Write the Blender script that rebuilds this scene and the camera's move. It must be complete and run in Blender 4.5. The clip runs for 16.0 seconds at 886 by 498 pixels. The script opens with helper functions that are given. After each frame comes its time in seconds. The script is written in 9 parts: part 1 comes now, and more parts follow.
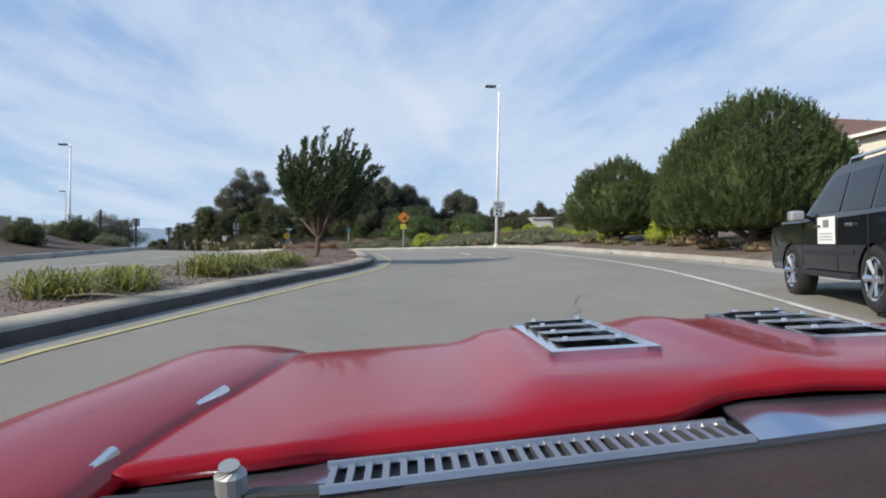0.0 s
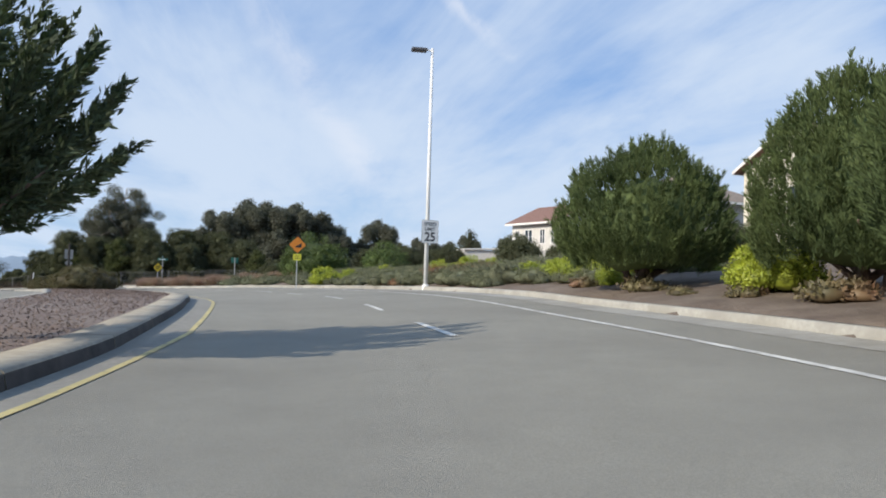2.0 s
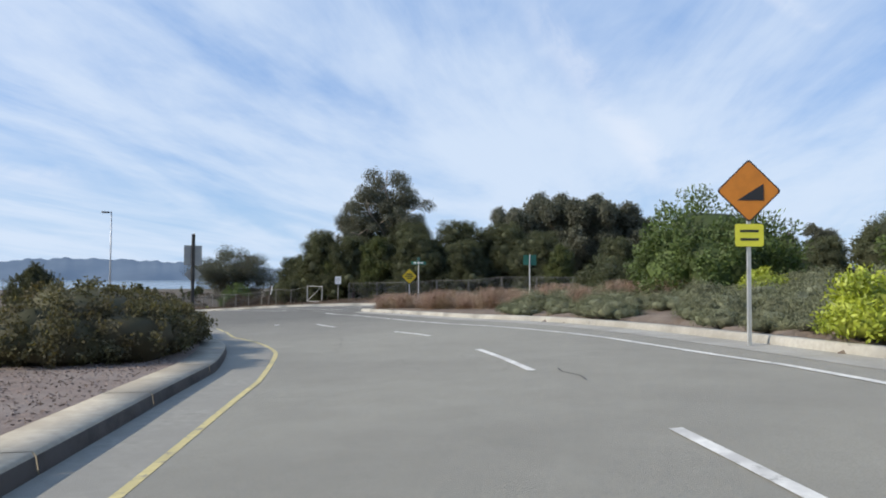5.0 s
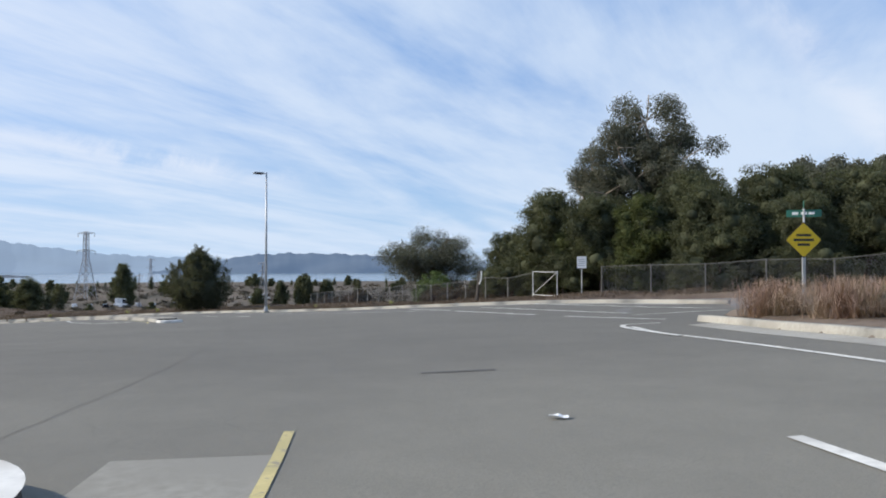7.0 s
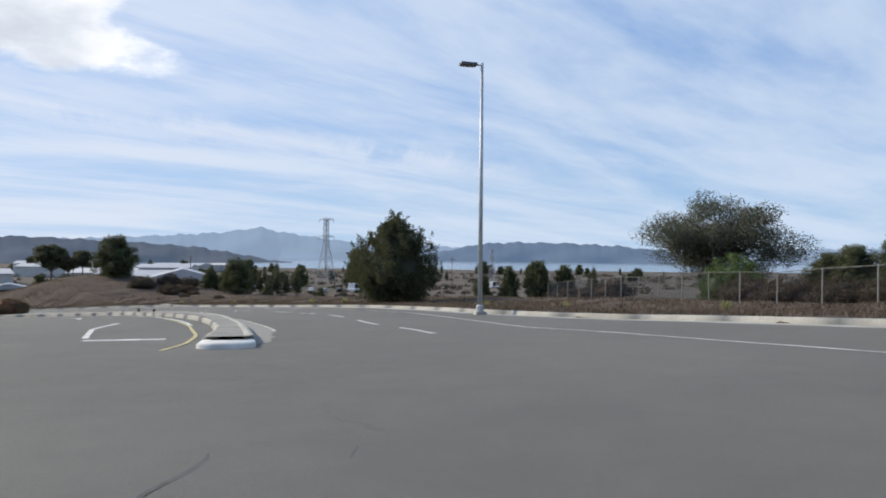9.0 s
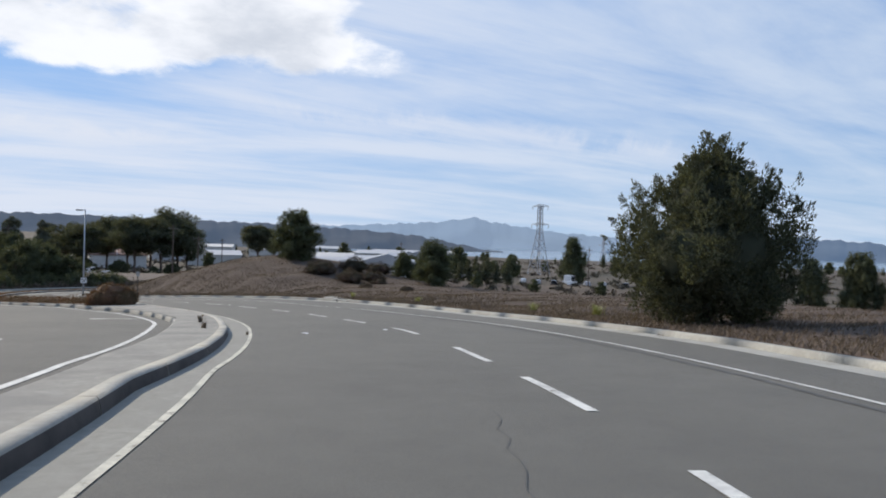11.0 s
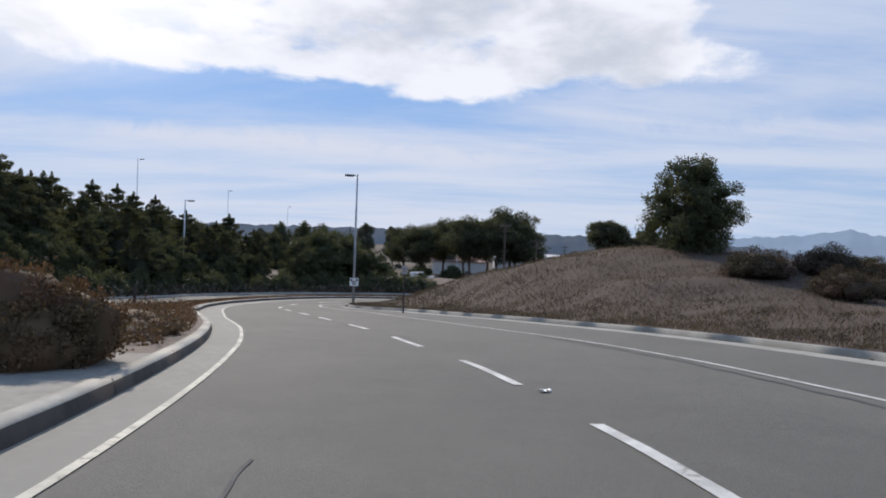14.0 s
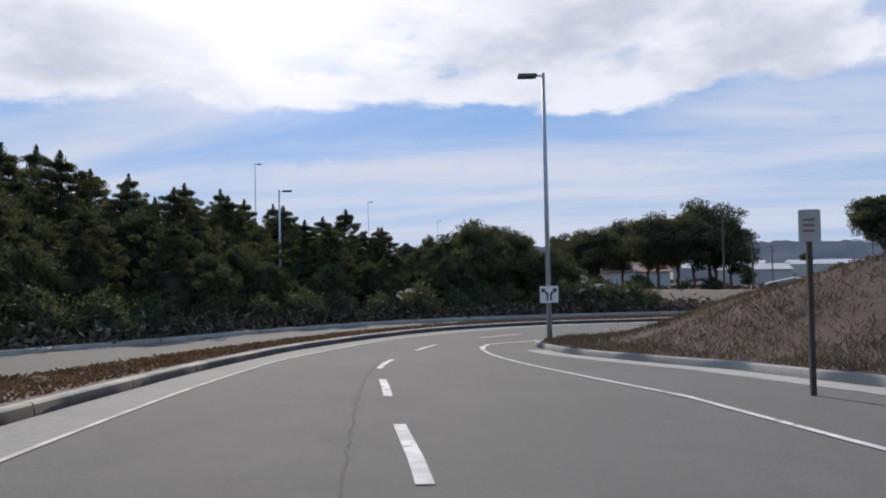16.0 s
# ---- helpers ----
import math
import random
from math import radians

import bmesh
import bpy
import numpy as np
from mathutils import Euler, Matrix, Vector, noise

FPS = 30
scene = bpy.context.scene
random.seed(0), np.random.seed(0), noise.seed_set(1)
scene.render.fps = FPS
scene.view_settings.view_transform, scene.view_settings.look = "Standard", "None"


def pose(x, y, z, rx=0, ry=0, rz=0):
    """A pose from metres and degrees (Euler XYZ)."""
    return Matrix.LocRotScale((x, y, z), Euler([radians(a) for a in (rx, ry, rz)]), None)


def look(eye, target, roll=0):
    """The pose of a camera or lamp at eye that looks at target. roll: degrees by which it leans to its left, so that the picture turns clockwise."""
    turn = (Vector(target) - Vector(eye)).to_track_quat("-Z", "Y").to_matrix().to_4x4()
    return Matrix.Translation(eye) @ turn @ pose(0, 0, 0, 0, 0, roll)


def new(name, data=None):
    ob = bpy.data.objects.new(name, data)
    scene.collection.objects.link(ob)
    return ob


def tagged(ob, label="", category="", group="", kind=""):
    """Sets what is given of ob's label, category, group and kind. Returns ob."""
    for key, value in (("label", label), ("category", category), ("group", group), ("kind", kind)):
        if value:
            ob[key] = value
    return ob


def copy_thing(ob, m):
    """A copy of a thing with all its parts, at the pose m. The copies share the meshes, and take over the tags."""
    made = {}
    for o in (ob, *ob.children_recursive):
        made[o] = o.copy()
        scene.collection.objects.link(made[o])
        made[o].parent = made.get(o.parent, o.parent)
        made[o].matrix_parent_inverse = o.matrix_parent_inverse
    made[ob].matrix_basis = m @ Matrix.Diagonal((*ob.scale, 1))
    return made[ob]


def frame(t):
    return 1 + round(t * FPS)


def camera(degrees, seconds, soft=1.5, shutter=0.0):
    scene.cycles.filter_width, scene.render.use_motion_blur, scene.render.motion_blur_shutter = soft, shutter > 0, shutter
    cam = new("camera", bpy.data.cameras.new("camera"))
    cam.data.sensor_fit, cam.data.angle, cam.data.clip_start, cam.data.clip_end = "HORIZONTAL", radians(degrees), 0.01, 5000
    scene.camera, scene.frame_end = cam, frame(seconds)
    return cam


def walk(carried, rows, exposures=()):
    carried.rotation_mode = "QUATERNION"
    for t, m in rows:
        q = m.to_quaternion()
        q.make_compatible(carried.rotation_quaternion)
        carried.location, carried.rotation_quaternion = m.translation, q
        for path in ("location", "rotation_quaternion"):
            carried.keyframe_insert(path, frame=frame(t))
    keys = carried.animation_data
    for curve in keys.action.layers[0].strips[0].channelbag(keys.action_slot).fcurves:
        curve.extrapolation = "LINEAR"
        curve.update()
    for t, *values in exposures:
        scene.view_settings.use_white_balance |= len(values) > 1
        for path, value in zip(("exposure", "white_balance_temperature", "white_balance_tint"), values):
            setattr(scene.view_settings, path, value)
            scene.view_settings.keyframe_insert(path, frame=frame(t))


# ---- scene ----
cam = camera(63.8, 16.0, soft=1.9)
PATH = [
    (0.0, (2.074, -3.982, 0.976), (1.470, 5.999, 0.874), 1.14),
    (0.5, (2.007, -0.971, 1.045), (2.173, 9.027, 0.951), -0.03),
    (1.0, (1.987, 2.616, 1.133), (2.551, 12.600, 1.134), 1.64),
    (1.5, (2.003, 6.305, 1.203), (2.659, 16.282, 1.378), 1.34),
    (2.0, (1.888, 10.560, 1.242), (2.394, 20.540, 1.625), 1.64),
    (2.5, (1.308, 15.382, 1.345), (1.272, 25.379, 1.617), 0.07),
    (3.0, (0.410, 20.449, 1.420), (-0.160, 30.432, 1.563), 1.27),
    (3.5, (-0.618, 25.373, 1.443), (-1.891, 35.286, 1.762), 0.25),
    (4.0, (-1.941, 30.522, 1.501), (-3.987, 40.303, 1.891), 0.73),
    (4.2, (-2.533, 32.706, 1.540), (-4.889, 42.417, 1.926), 0.60),
    (4.9, (-4.956, 39.728, 1.488), (-8.264, 49.158, 1.842), 0.37),
    (5.6, (-8.629, 46.489, 1.262), (-12.833, 55.558, 1.556), -0.08),
    (6.3, (-13.312, 52.984, 0.968), (-18.368, 61.607, 1.231), -0.32),
    (6.5, (-14.658, 54.799, 0.887), (-19.950, 63.281, 1.122), -1.23),
    (7.0, (-18.419, 59.342, 0.676), (-24.279, 67.442, 0.906), -0.10),
    (7.5, (-22.176, 63.611, 0.469), (-28.492, 71.362, 0.628), 1.46),
    (8.0, (-26.536, 67.739, 0.299), (-33.505, 74.909, 0.388), 1.92),
    (8.5, (-30.917, 71.259, 0.090), (-38.461, 77.823, 0.099), 1.41),
    (9.0, (-35.357, 74.421, -0.213), (-43.461, 80.278, -0.141), 0.54),
    (9.2, (-37.328, 75.667, -0.331), (-45.620, 81.256, -0.280), 0.87),
    (9.9, (-44.241, 79.605, -0.641), (-53.078, 84.285, -0.638), 1.12),
    (10.6, (-51.835, 82.581, -0.889), (-61.091, 86.364, -0.976), 1.58),
    (11.3, (-59.625, 84.572, -1.318), (-69.221, 87.382, -1.454), 1.83),
    (11.5, (-61.805, 85.101, -1.490), (-71.493, 87.574, -1.654), 1.83),
    (12.0, (-67.351, 86.062, -1.918), (-77.205, 87.758, -2.021), 0.72),
    (12.5, (-73.086, 86.577, -2.291), (-83.031, 87.624, -2.306), 1.53),
    (13.0, (-79.236, 86.788, -2.714), (-89.232, 87.045, -2.755), 2.40),
    (13.5, (-85.247, 86.483, -3.140), (-95.226, 85.841, -3.203), 1.66),
    (14.0, (-91.171, 85.536, -3.573), (-101.071, 84.123, -3.630), 1.99),
    (14.5, (-97.574, 84.143, -3.960), (-107.312, 81.874, -4.111), 1.62),
    (15.0, (-103.639, 82.364, -4.334), (-113.240, 79.577, -4.133), -0.49),
    (15.5, (-109.420, 80.028, -4.745), (-118.935, 76.958, -4.518), -0.25),
    (16.0, (-115.549, 77.596, -5.245), (-124.916, 74.100, -5.041), -1.25),
]
SKY_STRENGTH, SUN_STRENGTH = 0.14, 4.7
EXPOSURES = [(0.0, -0.12, 6500, 11), (4.0, 0.0, 6500, 11), (6.5, 0.0, 6500, 11), (9.0, -0.1, 6500, 11), (12.5, -0.22, 6450, 12.5), (16.0, -0.36, 6350, 15.5)]
walk(cam, [(t, look(eye, target, roll)) for t, eye, target, roll in PATH], EXPOSURES)

# ---- world, sun ----
SUN_AZ, SUN_EL = radians(124.3), radians(31.0)  # to the left of +y, above the horizon
SUN_DIR = Vector((-math.sin(SUN_AZ) * math.cos(SUN_EL), math.cos(SUN_AZ) * math.cos(SUN_EL), math.sin(SUN_EL)))


def build_world():
    w = bpy.data.worlds.new("world")
    scene.world = w
    w.use_nodes = True
    nt = w.node_tree
    nt.nodes.clear()
    N, L = nt.nodes.new, nt.links.new

    def math_node(op, a, b=0.0, c=None):
        n = N("ShaderNodeMath")
        n.operation = op
        for i, v in enumerate((a, b, c)):
            if v is None:
                continue
            if isinstance(v, (int, float)):
                n.inputs[i].default_value = v
            else:
                L(v, n.inputs[i])
        return n.outputs[0]

    def step(v, lo, hi):
        n = N("ShaderNodeMapRange")
        n.interpolation_type = "SMOOTHSTEP"
        L(v, n.inputs[0])
        n.inputs[1].default_value, n.inputs[2].default_value = lo, hi
        return n.outputs[0]

    def mixed(fac, a, b):
        n = N("ShaderNodeMix")
        n.data_type = "RGBA"
        if isinstance(fac, float):
            n.inputs[0].default_value = fac
        else:
            L(fac, n.inputs[0])
        for i, v in ((6, a), (7, b)):
            if isinstance(v, tuple):
                n.inputs[i].default_value = (*v, 1)
            else:
                L(v, n.inputs[i])
        return n.outputs[2]

    def fbm(vec, scale, detail, rough, dist=0.0):
        n = N("ShaderNodeTexNoise")
        L(vec, n.inputs["Vector"])
        n.inputs["Scale"].default_value, n.inputs["Detail"].default_value = scale, detail
        n.inputs["Roughness"].default_value, n.inputs["Distortion"].default_value = rough, dist
        return n.outputs["Fac"]

    tc = N("ShaderNodeTexCoord")
    sep = N("ShaderNodeSeparateXYZ")
    L(tc.outputs["Generated"], sep.inputs[0])
    x, y, z = sep.outputs
    zc = math_node("MAXIMUM", z, 0.0)
    den = math_node("ADD", zc, 0.10)
    # cirrus on a flat layer, drawn out in streaks along one wind
    comb = N("ShaderNodeCombineXYZ")
    L(math_node("DIVIDE", x, den), comb.inputs[0])
    L(math_node("DIVIDE", y, den), comb.inputs[1])

    def drawn(turn, wide, long, shift):
        n = N("ShaderNodeMapping")
        n.vector_type = "TEXTURE"
        L(comb.outputs[0], n.inputs[0])
        n.inputs["Location"].default_value = (*shift, 0)
        n.inputs["Rotation"].default_value = (0, 0, radians(turn))
        n.inputs["Scale"].default_value = (wide, long, 1)
        return n.outputs[0]

    streaks = fbm(drawn(8, 0.8, 3.0, (1.3, 0.4)), 0.9, 7, 0.6, 0.5)
    veils = fbm(drawn(-14, 1.6, 3.4, (3.1, 1.7)), 0.8, 5, 0.5, 0.4)
    mottle = fbm(drawn(20, 0.22, 0.42, (0.6, 2.2)), 1.0, 5, 0.6, 0.3)
    thick = math_node("ADD", math_node("MULTIPLY", streaks, 0.62), math_node("ADD", math_node("MULTIPLY", veils, 0.62), math_node("MULTIPLY", mottle, 0.10)))
    cirrus = step(thick, 0.50, 0.80)
    # broken cumulus in the sun's quarter of the sky
    def heaps(up):
        n = N("ShaderNodeMapping")
        L(tc.outputs["Generated"], n.inputs[0])
        n.inputs["Location"].default_value = (0, 0, up)
        n.inputs["Scale"].default_value = (1, 1, 2.4)
        return math_node("ADD", math_node("MULTIPLY", fbm(n.outputs[0], 4.2, 3, 0.5, 0.15), 0.72), math_node("MULTIPLY", fbm(n.outputs[0], 15.0, 7, 0.6, 0.2), 0.28))

    puffs, above = heaps(0.0), heaps(0.10)
    quarter = N("ShaderNodeVectorMath")
    quarter.operation = "DOT_PRODUCT"
    L(tc.outputs["Generated"], quarter.inputs[0])
    quarter.inputs[1].default_value = (-math.sin(radians(112)), math.cos(radians(112)), 0.26)
    band = math_node("MULTIPLY", step(quarter.outputs["Value"], 0.79, 0.97), math_node("MULTIPLY", step(z, 0.175, 0.25), step(math_node("MULTIPLY", z, -1.0), -0.62, -0.40)))
    mass = math_node("ADD", puffs, math_node("MULTIPLY", band, 0.24))
    cumulus = math_node("MULTIPLY", step(mass, 0.59, 0.70), step(band, 0.02, 0.25))
    under = step(math_node("ADD", above, math_node("MULTIPLY", band, 0.20)), 0.58, 0.84)
    sky = N("ShaderNodeTexSky")
    sky.sky_type = "NISHITA"
    sky.sun_disc = False
    sky.sun_elevation, sky.sun_rotation = SUN_EL, 2 * math.pi - SUN_AZ
    sky.altitude, sky.air_density, sky.dust_density, sky.ozone_density = 40, 1.0, 0.6, 1.6
    scaled = N("ShaderNodeVectorMath")
    scaled.operation = "SCALE"
    L(sky.outputs[0], scaled.inputs[0])
    scaled.inputs[3].default_value = SKY_STRENGTH
    glow = N("ShaderNodeVectorMath")
    glow.operation = "DOT_PRODUCT"
    L(tc.outputs["Generated"], glow.inputs[0])
    glow.inputs[1].default_value = tuple(SUN_DIR)
    near_sun = step(glow.outputs["Value"], 0.93, 1.0)
    sunward = step(glow.outputs["Value"], 0.15, 0.92)
    col = mixed(sunward, mixed(0.7, scaled.outputs[0], (0.17, 0.39, 0.83)), mixed(0.85, scaled.outputs[0], (0.20, 0.46, 0.92)))
    col = mixed(math_node("MULTIPLY", step(math_node("MULTIPLY", z, -1.0), -0.24, 0.0), 0.75), col, mixed(sunward, (0.50, 0.70, 0.92), (0.66, 0.80, 0.98)))
    col = mixed(math_node("MULTIPLY", cirrus, 0.90), col, mixed(sunward, (0.68, 0.80, 0.96), (0.82, 0.89, 1.01)))
    # old contrails and thin bands, each along a great circle between two bearings
    ragged = fbm(tc.outputs["Generated"], 7.0, 7, 0.65, 0.8)
    for a, c, width, amount in (((-0.205, 0.915, 0.349), (-0.05, 0.991, 0.122), 0.036, 0.45), ((0.042, 0.929, 0.366), (0.14, 0.944, 0.299), 0.015, 0.5),
                                ((-0.804, -0.58, 0.13), (-0.992, -0.039, 0.117), 0.02, 0.75), ((-0.983, 0.069, 0.168), (-0.743, 0.659, 0.112), 0.026, 0.55)):
        a, c = Vector(a).normalized(), Vector(c).normalized()
        middle = (a + c).normalized()
        across, along = N("ShaderNodeVectorMath"), N("ShaderNodeVectorMath")
        for n, v in ((across, a.cross(c).normalized()), (along, middle)):
            n.operation = "DOT_PRODUCT"
            L(tc.outputs["Generated"], n.inputs[0])
            n.inputs[1].default_value = tuple(v)
        off = math_node("ABSOLUTE", math_node("ADD", across.outputs["Value"], math_node("MULTIPLY", math_node("SUBTRACT", ragged, 0.5), width * 2.5)))
        body = step(math_node("MULTIPLY", off, -1.0), -width, 0.0)
        ends = step(along.outputs["Value"], 1 - 1.6 * (1 - a.dot(middle)), 1 - 0.5 * (1 - a.dot(middle)))
        body = math_node("MULTIPLY", math_node("MULTIPLY", body, ends), step(ragged, 0.28, 0.6))
        col = mixed(math_node("MULTIPLY", body, amount), col, (0.86, 0.91, 1.0))
    col = mixed(math_node("MULTIPLY", cumulus, 0.95), col, mixed(under, (1.12, 1.15, 1.19), (0.70, 0.76, 0.85)))
    col = mixed(math_node("MULTIPLY", near_sun, 0.85), col, (1.7, 1.68, 1.62))
    bg = N("ShaderNodeBackground")
    L(col, bg.inputs[0])
    out = N("ShaderNodeOutputWorld")
    L(bg.outputs[0], out.inputs[0])


build_world()
sun = new("sun", bpy.data.lights.new("sun", "SUN"))
sun.data.energy, sun.data.angle, sun.data.color = SUN_STRENGTH, radians(0.6), (1.0, 0.91, 0.77)
sun.matrix_world = look(SUN_DIR * 100, (0, 0, 0))


# ---- materials ----
def material(name, base, rough=0.8, metal=0.0, vary=0.25, scale=4.0, bump=0.0, bump_scale=40.0, second=None, second_scale=0.35, island=0.0,
             spec=0.5, coat=0.0, random_ob=0.0, translucent=0.0, stretch=(1, 1, 1)):
    """A surface with colour varying at two scales, fine relief and, where asked, by piece."""
    m = bpy.data.materials.new(name)
    m.use_nodes = True
    nt = m.node_tree
    bsdf = nt.nodes["Principled BSDF"]
    N, L = nt.nodes.new, nt.links.new
    tc = N("ShaderNodeTexCoord")
    mp = N("ShaderNodeMapping")
    L(tc.outputs["Object"], mp.inputs[0])
    mp.inputs["Scale"].default_value = stretch

    def fbm(s, detail=5):
        n = N("ShaderNodeTexNoise")
        L(mp.outputs[0], n.inputs["Vector"])
        n.inputs["Scale"].default_value, n.inputs["Detail"].default_value, n.inputs["Roughness"].default_value = s, detail, 0.62
        return n.outputs["Fac"]

    def ramp(fac, a, b, lo=0.3, hi=0.7):
        n = N("ShaderNodeValToRGB")
        L(fac, n.inputs[0])
        n.color_ramp.elements[0].position, n.color_ramp.elements[1].position = lo, hi
        n.color_ramp.elements[0].color, n.color_ramp.elements[1].color = (*a, 1), (*b, 1)
        return n.outputs[0]

    def mixed(kind, fac, a, b):
        n = N("ShaderNodeMix")
        n.data_type, n.blend_type = "RGBA", kind
        if isinstance(fac, float):
            n.inputs[0].default_value = fac
        else:
            L(fac, n.inputs[0])
        for i, v in ((6, a), (7, b)):
            if isinstance(v, tuple):
                n.inputs[i].default_value = (*v, 1)
            else:
                L(v, n.inputs[i])
        return n.outputs[2]

    lo, hi = tuple(c * (1 - vary) for c in base), tuple(min(1, c * (1 + vary)) for c in base)
    col = ramp(fbm(scale), lo, hi)
    if second:
        col = mixed("MIX", ramp(fbm(second_scale, 4), (0, 0, 0), (1, 1, 1), 0.42, 0.62), col, second)
    if island:
        g = N("ShaderNodeNewGeometry")
        col = mixed("MULTIPLY", 1.0, col, ramp(g.outputs["Random Per Island"], (1 - island,) * 3, (1 + island,) * 3, 0, 1))
    if random_ob:
        o = N("ShaderNodeObjectInfo")
        col = mixed("MULTIPLY", 1.0, col, ramp(o.outputs["Random"], (1 - random_ob,) * 3, (1 + random_ob,) * 3, 0, 1))
    L(col, bsdf.inputs["Base Color"])
    bsdf.inputs["Roughness"].default_value, bsdf.inputs["Metallic"].default_value = rough, metal
    bsdf.inputs["Specular IOR Level"].default_value = spec
    bsdf.inputs["Coat Weight"].default_value = coat
    bsdf.inputs["Coat Roughness"].default_value = 0.04
    if bump:
        b = N("ShaderNodeBump")
        b.inputs["Strength"].default_value, b.inputs["Distance"].default_value = min(1, bump), 0.02
        L(fbm(bump_scale, 3), b.inputs["Height"])
        L(b.outputs[0], bsdf.inputs["Normal"])
    if translucent:
        t = N("ShaderNodeBsdfTranslucent")
        L(mixed("MULTIPLY", 1.0, col, (1.3, 1.25, 0.7)), t.inputs[0])
        ms = N("ShaderNodeMixShader")
        ms.inputs[0].default_value = translucent
        L(bsdf.outputs[0], ms.inputs[1])
        L(t.outputs[0], ms.inputs[2])
        L(ms.outputs[0], nt.nodes["Material Output"].inputs[0])
    return m


